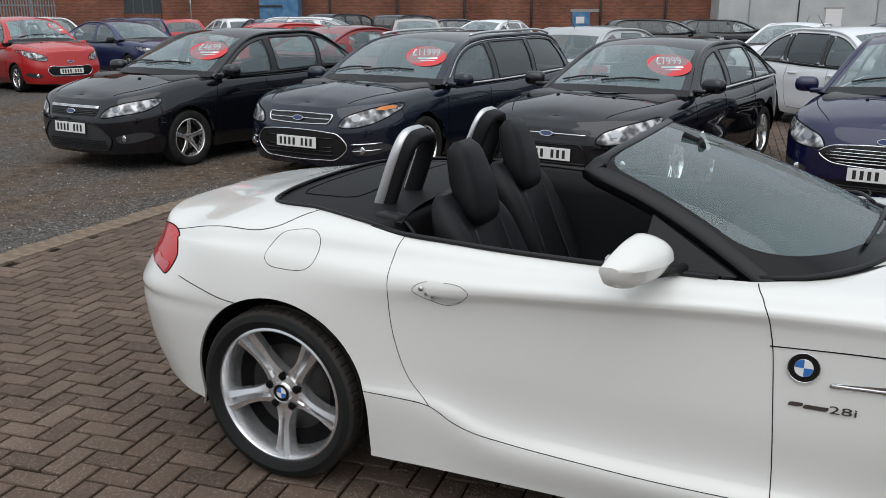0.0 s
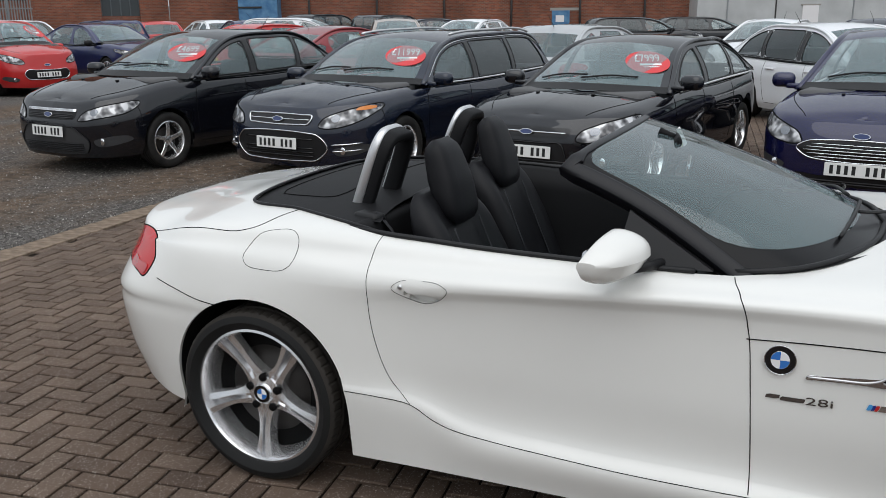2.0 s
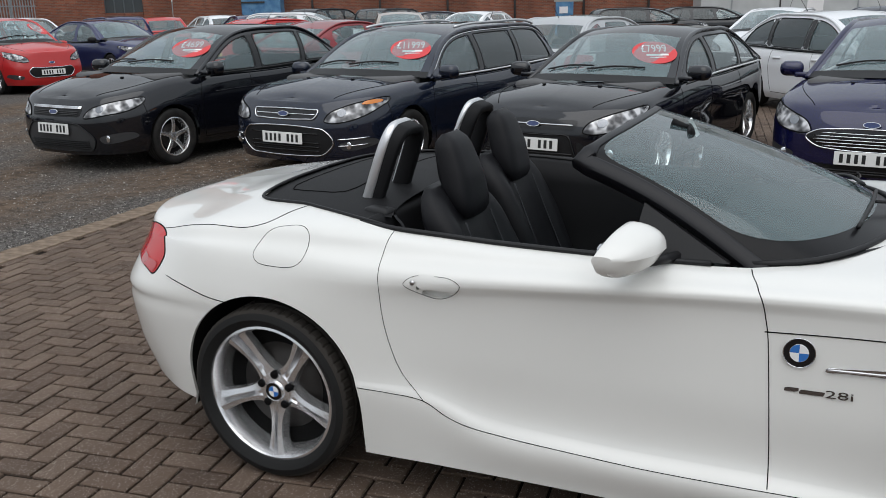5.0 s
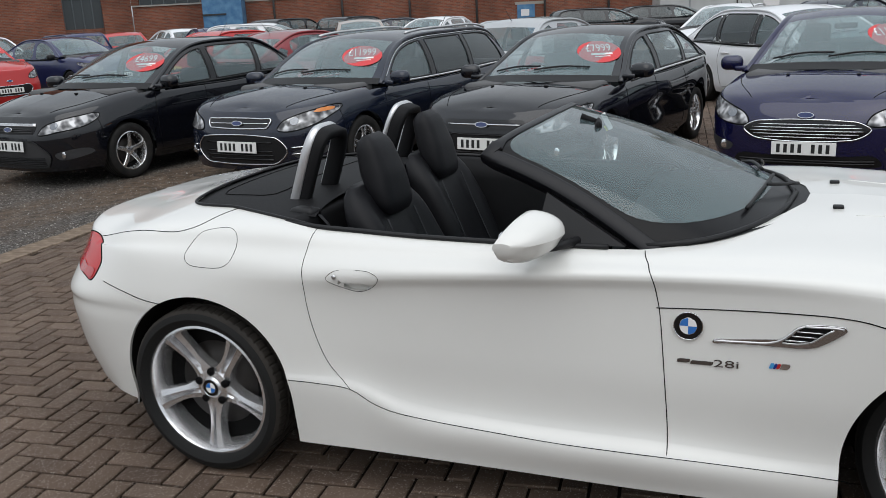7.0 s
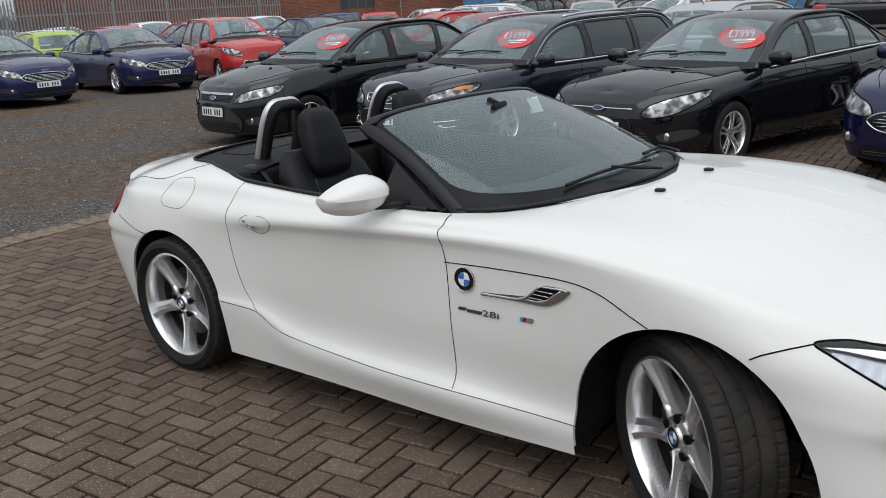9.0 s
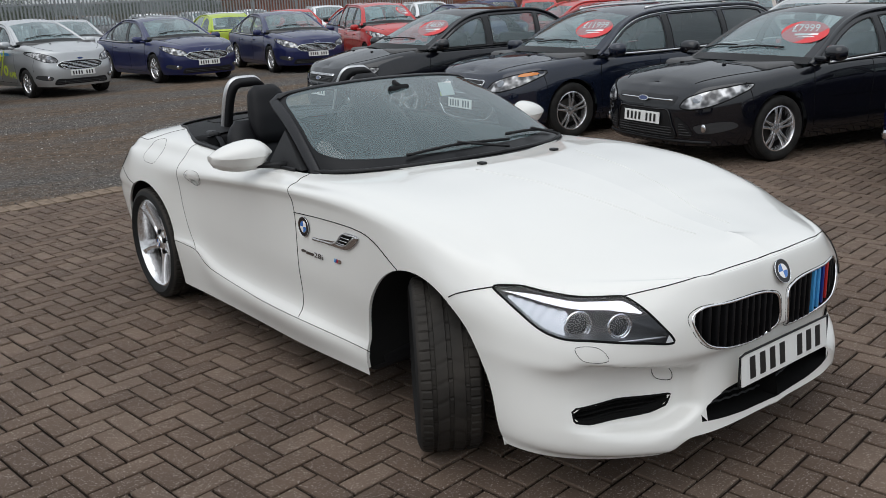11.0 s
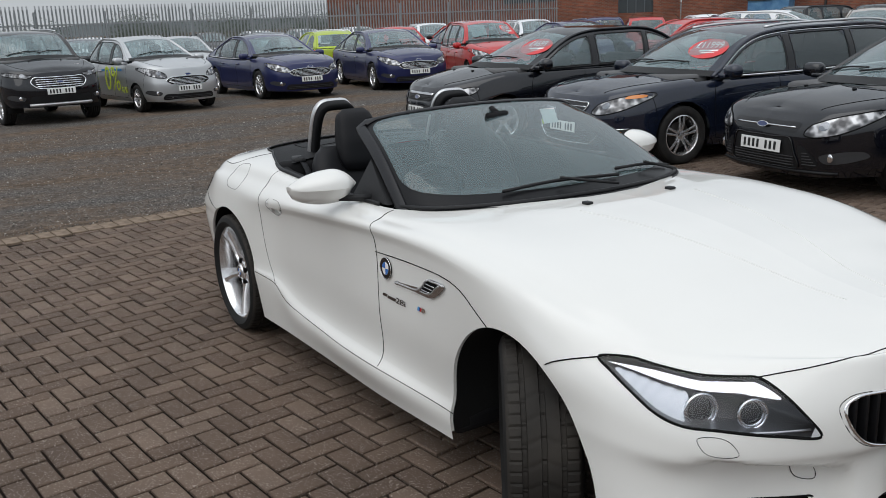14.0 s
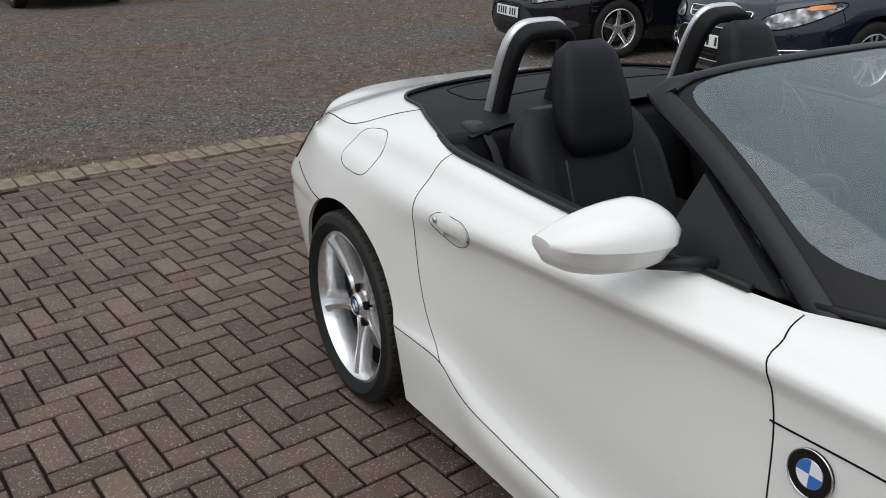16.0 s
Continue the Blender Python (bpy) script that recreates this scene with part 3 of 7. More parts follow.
pm = np.array([v.co for v in pale_mesh.vertices])
pf = [tuple(p.vertices) for p in pale_mesh.polygons]
for (xa, ya), (xb, yb) in zip(corners, corners[1:]):
    d = math.hypot(xb - xa, yb - ya)
    rz = math.atan2(yb - ya, xb - xa)
    for z in (0.55, 2.2):
        bm = bmesh.new()
        box(bm, (xa + xb) / 2, (ya + yb) / 2, z - 0.2, d, 0.05, 0.06, 0, Matrix.Rotation(rz, 4, "Z"))
        part("rail", bm, GALV, palisade, smooth=False)
    for i in range(int(d / 2.75) + 1):
        bm = bmesh.new()
        k = i * 2.75 / d
        box(bm, xa + (xb - xa) * k, ya + (yb - ya) * k, 1.15, 0.07, 0.10, 2.7, 0, Matrix.Rotation(rz, 4, "Z"))
        part("post", bm, GALV, palisade, smooth=False)
    for i in range(int(d / 0.155)):
        k = (i + 0.5) * 0.155 / d
        x, y = xa + (xb - xa) * k + 0.0, ya + (yb - ya) * k
        if y > 3 and count < 300:
            ob = new("pale", pale_mesh)
            ob.parent = palisade
            ob.matrix_local = Matrix.Translation((x, y, -0.1)) @ Matrix.Rotation(rz, 4, "Z")
            count += 1
        else:
            q = np.array(Matrix.Translation((x, y, -0.1)) @ Matrix.Rotation(rz, 4, "Z"))
            o = len(rest_v) * len(pm)
            rest_f += [tuple(a + o for a in f) for f in pf]
            rest_v.append(pm @ q[:3, :3].T + q[:3, 3])
tagged(make("pales", np.vstack(rest_v), rest_f, GALV, palisade, False), kind="stuff")


def shrub(name, label, x, y, w, h, seed, n=11000):
    """A tree or bush: trunk, limbs and a crown of small leaf clumps."""
    r = np.random.default_rng(seed)
    ob = thing(name, label, "tree" if h > 4 else "bush", Matrix.Translation((x, y, -0.4)))
    bm = bmesh.new()
    cyl(bm, (0, 0, 0), (0.1, 0, h * 0.55), 0.05 * h * 0.5, 8, 0.03)
    for k in range(7):
        a = r.uniform(0, 6.28)
        z = h * r.uniform(0.2, 0.5)
        cyl(bm, (0.05, 0, z), (math.cos(a) * w * 0.35, math.sin(a) * w * 0.35, z + h * r.uniform(0.2, 0.4)), 0.03 * h * 0.4, 6, 0.01)
    part("trunk", bm, BARK, ob)
    lobes = [(r.normal(0, w * 0.22), r.normal(0, w * 0.22), h * r.uniform(0.35, 0.85), r.uniform(0.16, 0.3) * w) for _ in range(14)]
    v, f = [], []
    for i in range(n):
        lx, ly, lz, lr = lobes[r.integers(len(lobes))]
        d = r.normal(size=3)
        d *= lr * r.uniform(0.6, 1.05) / np.linalg.norm(d)
        p = np.array((lx, ly, lz)) + d * (1, 1, 0.8)
        a, b = r.normal(size=3), r.normal(size=3)
        s = r.uniform(0.03, 0.065) * max(1.0, h * 0.20)
        a *= s / np.linalg.norm(a)
        b *= s / np.linalg.norm(b)
        v += [p - a, p + b * 0.6, p + a, p - b * 0.6]
        f.append((4 * i, 4 * i + 1, 4 * i + 2, 4 * i + 3))
    tagged(make("crown", v, f, LEAF, ob, False), kind="stuff")


shrub("tree", "dark green conifer behind the shed roof", -66, 52, 4.0, 11.0, 3)
shrub("tree", "dark green tree beyond the fence", -56, 12.5, 5, 2.9, 4)
shrub("bush", "dark hedge bushes beyond the fence", -56, 19.0, 7, 2.3, 5)
shrub("bush", "dark hedge bushes beyond the fence", -60, 27.0, 8, 2.4, 6)
shrub("bush", "dark hedge bushes beyond the fence", -60, 4.0, 9, 2.3, 8)
shrub("bush", "dark hedge bushes beyond the fence", -64, -6.0, 9, 2.4, 9)
HILL = material("hazy_far_country", (0.24, 0.27, 0.28), 1.0)
a = np.linspace(radians(95), radians(265), 90)
hv = []
for i, x in enumerate(a):
    h = 2 + 2.5 * math.sin(3 * x) + 2 * math.sin(11 * x + 1) + 1.0 * math.sin(37 * x)
    hv += [(700 * math.cos(x), 700 * math.sin(x), -5), (700 * math.cos(x), 700 * math.sin(x), 3 + h)]
far_hills = make("far_hills", hv, [(2 * i, 2 * i + 2, 2 * i + 3, 2 * i + 1) for i in range(89)], HILL)
tagged(far_hills, "low hazy line of distant country", "backdrop", kind="structure")

# ---- wheels ----
def lathe(profile, n=48):
    """A body turned about the y axis from (radius, y) pairs."""
    p = np.asarray(profile, float)
    a = np.arange(n) * 2 * math.pi / n
    v = np.stack([np.outer(np.cos(a), p[:, 0]), np.broadcast_to(p[:, 1], (n, len(p))), np.outer(np.sin(a), p[:, 0])], 2).reshape(-1, 3)
    k = len(p)
    f = [(i * k + j, i * k + j + 1, ((i + 1) % n) * k + j + 1, ((i + 1) % n) * k + j) for i in range(n) for j in range(k - 1)]
    return v, f


def joined(*pieces):
    v, f, o = [], [], 0
    for a, b in pieces:
        v.append(np.asarray(a, float))
        f += [tuple(i + o for i in q) for q in b]
        o += len(a)
    return np.vstack(v), f


def turned(v, deg):
    c, s = math.cos(radians(deg)), math.sin(radians(deg))
    return np.asarray(v) @ np.array([[c, 0, s], [0, 1, 0], [-s, 0, c]]).T


def spoke(r0, r1, w0, w1, y0, y1, thick, lean=0.0, n=7):
    """One tapered spoke along +z from r0 to r1, crowned, its outer face at -y."""
    v, f = [], []
    sec = [(-1, 0.35), (-0.8, 0.0), (-0.35, -0.10), (0.35, -0.10), (0.8, 0.0), (1, 0.35), (0.8, 1.0), (-0.8, 1.0)]
    for i in range(n):
        s = i / (n - 1)
        r = r0 + (r1 - r0) * s
        w = w0 + (w1 - w0) * s
        y = y0 + (y1 - y0) * s - 0.012 * math.sin(math.pi * s)
        for a, b in sec:
            v.append((a * w + lean * s, y + b * thick, r))
    m = len(sec)
    for i in range(n - 1):
        for j in range(m):
            f.append((i * m + j, (i + 1) * m + j, (i + 1) * m + (j + 1) % m, i * m + (j + 1) % m))
    f += [tuple(range(m)), tuple(range((n - 1) * m, n * m))[::-1]]
    return np.array(v), f


def split_spoke(rim, o):
    """A broad spoke that flares into the hub and the rim, parted along its outer two thirds by a deep cleft; one flank lies lower."""
    v, f, n = [], [], 19
    for i in range(n):
        s = i / (n - 1)
        r = 0.026 + (rim - 0.030) * s
        w = float(np.interp(s, [0, .12, .25, .42, .6, .85, 1], [.057, .046, .034, .027, .028, .036, .044]))
        k = min(1, max(0, (s - .20) / .42))
        g = .042 * k * k * (3 - 2 * k)
        low = .010 * min(1, max(0, (s - .15) / .5))
        y = o + .040 - .040 * s ** 1.25
        sway = .005 * math.sin(math.pi * s)
        for a, b in ((-1, .046), (-1, .012), (-.93, .001), (-.34, -.004), (-.24, g * .55), (-.14, .003 + g), (.12, .003 + g), (.20, low + g * .55), (.30, low - .002), (.92, low + .004), (1, low + .015), (1, .046)):
            v.append((a * w + sway, y + b, r))
    m = 12
    for i in range(n - 1):
        for j in range(m):
            f.append((i * m + j, (i + 1) * m + j, (i + 1) * m + (j + 1) % m, i * m + (j + 1) % m))
    f += [tuple(range(m)), tuple(range((n - 1) * m, n * m))[::-1]]
    return np.array(v), f


def cut_tread(R, rim, w, n=300):
    """A road tyre whose tread is cut by three ring grooves and slanting cross cuts."""
    h = w / 2
    side = [(rim - .004, -.80), (rim + .012, -.95), (rim + (R - rim) * .45, -1.03), (R - .030, -1.0), (R - .016, -.955), (R - .008, -.90)]
    ys = [-.86, -.74, -.62, -.58, -.56, -.44, -.42, -.30, -.18, -.08, -.06, .06, .08, .18, .30, .42, .44, .56, .58, .62, .74, .86]
    ring = {-.56: .008, -.44: .008, -.06: .008, .06: .008, .44: .008, .56: .008}
    prof = [(r, y * h, 0, 0) for r, y in side]
    for y in ys:
        slant = int(round((abs(y) ** 1.4) * 11)) if abs(y) < .57 else int(round(.57 ** 1.4 * 11))
        prof.append((R - .0065 * abs(y) ** 3 - ring.get(y, 0), y * h, 5 if abs(y) > .57 else 10, slant))
    prof += [(r, -y * h, 0, 0) for r, y in side[::-1]]
    a = np.arange(n) * 2 * math.pi / n
    k = len(prof)
    rr = np.array([[p[0] - (.0045 if p[2] and (i + p[3]) % p[2] == 0 else 0) for p in prof] for i in range(n)])
    yy = np.broadcast_to([p[1] for p in prof], (n, k))
    v = np.stack([np.cos(a)[:, None] * rr, yy, np.sin(a)[:, None] * rr], 2).reshape(-1, 3)
    f = [(i * k + j, i * k + j + 1, ((i + 1) % n) * k + j + 1, ((i + 1) % n) * k + j) for i in range(n) for j in range(k - 1)]
    return v, f


WHEELS = {}


def tyre_mesh(R, rim, w, n=72, grooves=True):
    h = w / 2
    side = [(rim - 0.004, -h * 0.80), (rim + 0.012, -h * 0.95), (rim + (R - rim) * 0.45, -h * 1.03), (R - 0.028, -h * 0.99), (R - 0.010, -h * 0.90)]
    tread = []
    if grooves:
        for g in (-0.55, -0.18, 0.18, 0.55):
            tread += [(R - 0.001, (g - 0.06) * h), (R - 0.009, (g - 0.045) * h), (R - 0.009, (g + 0.045) * h), (R - 0.001, (g + 0.06) * h)]
    else:
        tread = [(R, -h * 0.6), (R, 0), (R, h * 0.6)]
    prof = side + tread + [(r, -y) for r, y in side[::-1]]
    return lathe(prof, n)


def wheel_at(parent, x, y, z, sign, R=0.315, rim=0.205, w=0.205, style=5, steer=0.0, mat=None, detail=False):
    """A wheel under a car: rim with spokes, tyre, hub cap, brake disc and a dark disc for the shade inside. sign: -1 on
    the car's right side.
    """
    key = (R, rim, w, style, detail, mat.name if mat else "")
    if key not in WHEELS:
        h = w / 2
        o = -h * 0.80
        barrel = lathe([(rim + 0.006, o - 0.006), (rim - 0.006, o - 0.010), (rim - 0.014, o + 0.004), (rim - 0.022, o + 0.05), (rim - 0.028, h * 0.7), (rim + 0.004, h * 0.8)], 56)
        pieces, arms = [barrel], []
        if detail:
            # five broad spokes, each split by a groove along its outer half
            arms = (5, 36, split_spoke(rim, o))
            pieces.append(lathe([(0.0, o + 0.020), (0.036, o + 0.020), (0.041, o + 0.027), (0.064, o + 0.032), (0.070, o + 0.06), (0.0, o + 0.06)], 40))
        else:
            n, dbl = (style, False) if style < 20 else (style - 20, True)
            arm = []
            for s in ((-1, 1) if dbl else (0,)):
                sv, sf = spoke(0.03, rim - 0.008, 0.026 if not dbl else 0.014, 0.022 if not dbl else 0.012, o + 0.025, o + 0.004, 0.022, 0.022 * s)
                sv[:, 0] += s * 0.012
                arm.append((sv, sf))
            arms = (n, 0, joined(*arm))
            pieces.append(lathe([(0.0, o + 0.012), (0.030, o + 0.014), (0.058, o + 0.024), (0.060, o + 0.05), (0.0, o + 0.05)], 24))
        ms = {}
        # barrel_shadow: a near-black disc painted in as the shade behind the spokes
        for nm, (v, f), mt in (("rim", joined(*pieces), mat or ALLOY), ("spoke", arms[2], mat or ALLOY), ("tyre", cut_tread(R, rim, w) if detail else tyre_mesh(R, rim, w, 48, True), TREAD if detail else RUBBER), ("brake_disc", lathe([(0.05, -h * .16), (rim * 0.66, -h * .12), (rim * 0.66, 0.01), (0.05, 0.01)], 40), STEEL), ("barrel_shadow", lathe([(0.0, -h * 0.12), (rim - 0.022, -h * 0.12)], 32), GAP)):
            me = bpy.data.meshes.new(nm)
            me.from_pydata([tuple(map(float, p)) for p in v], [], f)
            me.materials.append(mt)
            me.polygons.foreach_set("use_smooth", [nm != "rim"] * len(me.polygons))
            bm = bmesh.new()
            bm.from_mesh(me)
            bmesh.ops.recalc_face_normals(bm, faces=bm.faces)
            bm.to_mesh(me)
            bm.free()
            if nm in ("rim", "spoke"):
                me.polygons.foreach_set("use_smooth", [True] * len(me.polygons))
                me.set_sharp_from_angle(angle=radians(24))
            if nm == "tyre" and detail:
                me.set_sharp_from_angle(angle=radians(30))
            ms[nm] = me
        ms[0] = arms[:2]
        WHEELS[key] = ms
    ms = WHEELS[key]
    m = Matrix.Translation((x, y, z)) @ Matrix.Rotation(radians(steer), 4, "Z") @ (Matrix.Identity(4) if sign < 0 else Matrix.Rotation(math.pi, 4, "Z"))
    hub = new("wheel", ms["rim"])
    hub.parent = parent
    hub.matrix_local = m
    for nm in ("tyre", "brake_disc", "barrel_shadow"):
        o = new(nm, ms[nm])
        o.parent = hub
    count, first = ms[0]
    for k in range(count):
        o = new("spoke", ms["spoke"])
        o.parent = hub
        o.matrix_local = Matrix.Rotation(radians(first + 360 / count * k), 4, "Y")
    return hub


TREAD = material("tread_rubber", (0.022, 0.021, 0.020), 0.75, spec=0.3)
nn, ll, bb = nodes_of(TREAD)
tc = nn.new("ShaderNodeTexCoord")
sx = nn.new("ShaderNodeSeparateXYZ")
ll.new(tc.outputs["Object"], sx.inputs[0])
rad = nn.new("ShaderNodeVectorMath")
rad.operation = "LENGTH"
cx = nn.new("ShaderNodeCombineXYZ")
ll.new(sx.outputs["X"], cx.inputs[0])
ll.new(sx.outputs["Z"], cx.inputs[2])
ll.new(cx.outputs[0], rad.inputs[0])
gt = nn.new("ShaderNodeMath")
gt.operation = "GREATER_THAN"
gt.inputs[1].default_value = 0.305
ll.new(rad.outputs["Value"], gt.inputs[0])
dust = texture(TREAD, "ShaderNodeTexNoise", 7.0, 6.0)
worn = ramp(TREAD, dust.outputs["Fac"], [(0.35, (0.017, 0.015, 0.013)), (0.7, (0.036, 0.031, 0.026))])
flank = mixed(TREAD, (0.009, 0.009, 0.009), worn, gt.outputs[0])
ll.new(flank, bb.inputs["Base Color"])

PLATEBAR = {}
OVALBLUE = material("oval_blue", (0.012, 0.03, 0.13), 0.2, coat=1.0)


def patch(shell, poly, mode="front", off=0.005, rings=6, sign=-1):
    """A sheet that hugs the skin inside an outline: (y, z) seen from the front or the rear, (x, z) from the side."""
    p = np.asarray(poly, float)
    c = p.mean(0)
    v, f, n = [], [], len(p)
    for k in range(rings + 1):
        s = 1 - k / rings
        for q in p:
            a, b = c + (q - c) * s
            h, nn = shell.front(-abs(a), b, sign) if mode == "front" else shell.side(a, b)
            if h is None:
                h, nn = (v[-1] if v else np.array((0, a, b))), np.zeros(3)
                v.append(h)
                continue
            v.append(h + nn * off * (1 if nn @ (np.array((-sign, 0, 0)) if mode == "front" else np.array((0, -1, 0))) > 0 else -1))
    for k in range(rings):
        for i in range(n):
            f.append((k * n + i, k * n + (i + 1) % n, (k + 1) * n + (i + 1) % n, (k + 1) * n + i))
    return np.array(v), f


def line_on(shell, pts, mode="side", off=0.0, step=0.03, sign=-1, smooth=True):
    """A line laid on the skin through control points."""
    out = []
    for a, b in dense(pts, False, step, smooth):
        h, n = shell.side(a, b) if mode == "side" else shell.front(-abs(a), b, sign) if mode == "front" else shell.top(a, -abs(b))
        if h is not None:
            out.append(h + n * off * (1 if mode != "side" or n[1] < 0 else -1))
    return np.array(out)


def plate(parent, p, n, yellow=False, text=7):
    """A number plate with plain bars for its characters."""
    m = on_face(p, n)
    bm = bmesh.new()
    box(bm, 0, 0, 0.004, 0.52, 0.111, 0.008, 0.003)
    ob = part("number_plate", bm, PLATEY if yellow else PLATE, parent, "yellow plate with dark bars" if yellow else "white plate with dark bars", False)
    ob.matrix_local = m
    x = -0.203
    for i in range(text):
        if "bar" not in PLATEBAR:
            bm = bmesh.new()
            box(bm, 0, 0, 0.0095, 0.029, 0.074, 0.002)
            PLATEBAR["bar"] = bpy.data.meshes.new("plate_bar")
            bm.to_mesh(PLATEBAR["bar"])
            bm.free()
            PLATEBAR["bar"].materials.append(INK)
        o = new("plate_bar", PLATEBAR["bar"])
        o.parent = ob
        o.location = (x, 0, 0)
        x += 0.058 + (0.050 if i == 3 else 0)
    return ob


def oval_badge(parent, p, n, w=0.14, h=0.056):
    m = on_face(p, n, off=0.004)
    a = np.linspace(0, 2 * math.pi, 28, endpoint=False)
    v = [(w / 2 * math.cos(t), h / 2 * math.sin(t), 0.0) for t in a] + [(w / 2 * 0.96 * math.cos(t), h / 2 * 0.94 * math.sin(t), 0.007) for t in a]
    ob = make("badge", v, [(i, (i + 1) % 28, 28 + (i + 1) % 28, 28 + i) for i in range(28)] + [tuple(range(28, 56))], CHROME, parent, False, "chrome-edged dark blue oval badge")
    ob.matrix_local = m
    v = [(w / 2 * 0.86 * math.cos(t), h / 2 * 0.78 * math.sin(t), 0.0085) for t in a]
    make("badge_field", v, [tuple(range(28))], OVALBLUE, ob, False)



# ---- more materials, badges ----
LINER = material("arch_liner_plastic", (0.008, 0.008, 0.008), 0.9, spec=0.15)
DECK = material("black_soft_trim", (0.008, 0.008, 0.009), 0.62, spec=0.18)
t = texture(DECK, "ShaderNodeTexVoronoi", 500.0)
relief(DECK, t.outputs["Distance"], 0.12, 0.001)
FRAMEBLACK = material("frame_black", (0.007, 0.007, 0.009), 0.34, spec=0.3)
BORDER = material("screen_print", (0.007, 0.007, 0.008), 0.30, spec=0.18)
SLAT = material("grille_slat_black", (0.006, 0.006, 0.007), 0.45, spec=0.2)
PROJECTOR = material("projector_glass", (0.05, 0.05, 0.056), 0.16, 0.5, spec=0.5)
LAMPDARK = material("lamp_housing", (0.14, 0.14, 0.148), 0.28, 0.6)
LAMPINNER = material("lamp_reflector_ribs", (0.40, 0.41, 0.43), 0.24, 0.9)
t = texture(LAMPINNER, "ShaderNodeTexWave", 9.0, 0.0)
t.inputs["Distortion"].default_value = 1.5
relief(LAMPINNER, t.outputs["Fac"], 0.30, 0.006)
REDGLASS = material("red_lens_cover", (0.50, 0.010, 0.012), 0.10, coat=0.4, spec=0.3)
SCRIPT = material("script_chrome", (0.30, 0.30, 0.31), 0.18, 1.0)
VENTCHROME = material("vent_chrome", (0.60, 0.60, 0.61), 0.12, 1.0)
LIMEPRINT = material("lime_print", (0.62, 0.72, 0.05), 0.5)


def roundel(parent, m, r, depth):
    """A round badge: dark ring with a chrome edge, and a field quartered in blue and white."""
    n = 32
    a = np.linspace(0, 2 * math.pi, n, endpoint=False)
    v = [(r * math.cos(t), r * math.sin(t), 0) for t in a] + [(r * .985 * math.cos(t), r * .985 * math.sin(t), depth) for t in a]
    ob = make("badge", v, [(i, (i + 1) % n, n + (i + 1) % n, n + i) for i in range(n)] + [tuple(range(n, 2 * n))], GLOSSBLACK, parent, False, "round badge quartered in blue and white")
    ob.matrix_local = m
    for rr, tr in ((r, .0016), (r * .60, .0010)):
        tv, tf = tube([(rr * math.cos(t), rr * math.sin(t), depth) for t in a], tr, 5, True)
        make("badge_ring", tv, tf, CHROME, ob)
    for k in range(4):
        t = np.linspace(k * math.pi / 2, (k + 1) * math.pi / 2, 9)
        q = [(0, 0, depth + .0008)] + [(r * .59 * math.cos(x), r * .59 * math.sin(x), depth + .0008) for x in t]
        make("badge_quarter", q, [tuple(range(10))], BLUE if k % 2 == 1 else BADGEWHITE, ob, False)
    return ob


def side_spot(x, z):
    """A place and outward normal on the roadster's right side."""
    p, n = skin.side(x, z)
    return p, n if n[1] < 0 else -n

# ---- the white roadster ----
roadster = thing("roadster", "white open-top two-seat sports car with black leather seats, roof folded away", "car")
KN = [0, 0.40, 0.75, 1.0, 1.3, 1.58, 1.94, 2.18, 2.36, 2.68, 3.15, 3.72, 4.06, 4.31, 4.52, 4.80, 5.16, 5.56]
R0 = [(-.80, 0, .30), (-.79, .40, .29), (-.70, .68, .27), (-.52, .80, .245), (-.33, .85, .22), (0, .875, .17), (.37, .878, .165), (.6, .872, .166), (.78, .870, .167), (1.1, .868, .168), (1.6, .872, .172), (2.16, .851, .178), (2.5, .845, .18), (2.75, .85, .19), (2.98, .848, .195), (3.145, .715, .172), (3.325, .40, .162), (3.36, 0, .17)]
R1 = [(-.84, 0, .42), (-.825, .40, .42), (-.745, .70, .42), (-.56, .825, .42), (-.30, .885, .42), (0, .905, .42), (.36, .906, .412), (.6, .888, .396), (.78, .886, .330), (1.1, .889, .308), (1.6, .90, .306), (2.16, .857, .284), (2.5, .865, .30), (2.75, .87, .31), (2.98, .864, .30), (3.168, .75, .275), (3.352, .41, .25), (3.388, 0, .235)]
R2 = [(-.85, 0, .50), (-.835, .40, .50), (-.755, .705, .50), (-.575, .835, .50), (-.29, .893, .50), (0, .91, .47), (.36, .9, .44), (.6, .874, .43), (.78, .864, .375), (1.1, .861, .345), (1.6, .870, .345), (2.16, .845, .33), (2.5, .872, .38), (2.75, .874, .41), (2.97, .855, .40), (3.145, .738, .395), (3.33, .395, .39), (3.365, 0, .40)]
R3 = [(-.855, 0, .60), (-.84, .40, .60), (-.765, .70, .60), (-.59, .835, .60), (-.28, .898, .60), (0, .908, .58), (.36, .89, .57), (.6, .864, .56), (.78, .856, .555), (1.1, .850, .55), (1.6, .862, .55), (2.16, .858, .53), (2.5, .885, .55), (2.75, .882, .545), (2.96, .852, .525), (3.158, .757, .515), (3.352, .40, .52), (3.39, 0, .53)]
R4 = [(-.85, 0, .69), (-.835, .40, .69), (-.745, .685, .69), (-.585, .82, .69), (-.28, .892, .70), (0, .902, .70), (.36, .884, .715), (.6, .868, .748), (.78, .864, .765), (1.1, .857, .785), (1.6, .852, .81), (2.16, .856, .80), (2.5, .876, .75), (2.75, .872, .68), (2.93, .815, .66), (3.12, .71, .65), (3.34, .38, .66), (3.375, 0, .66)]
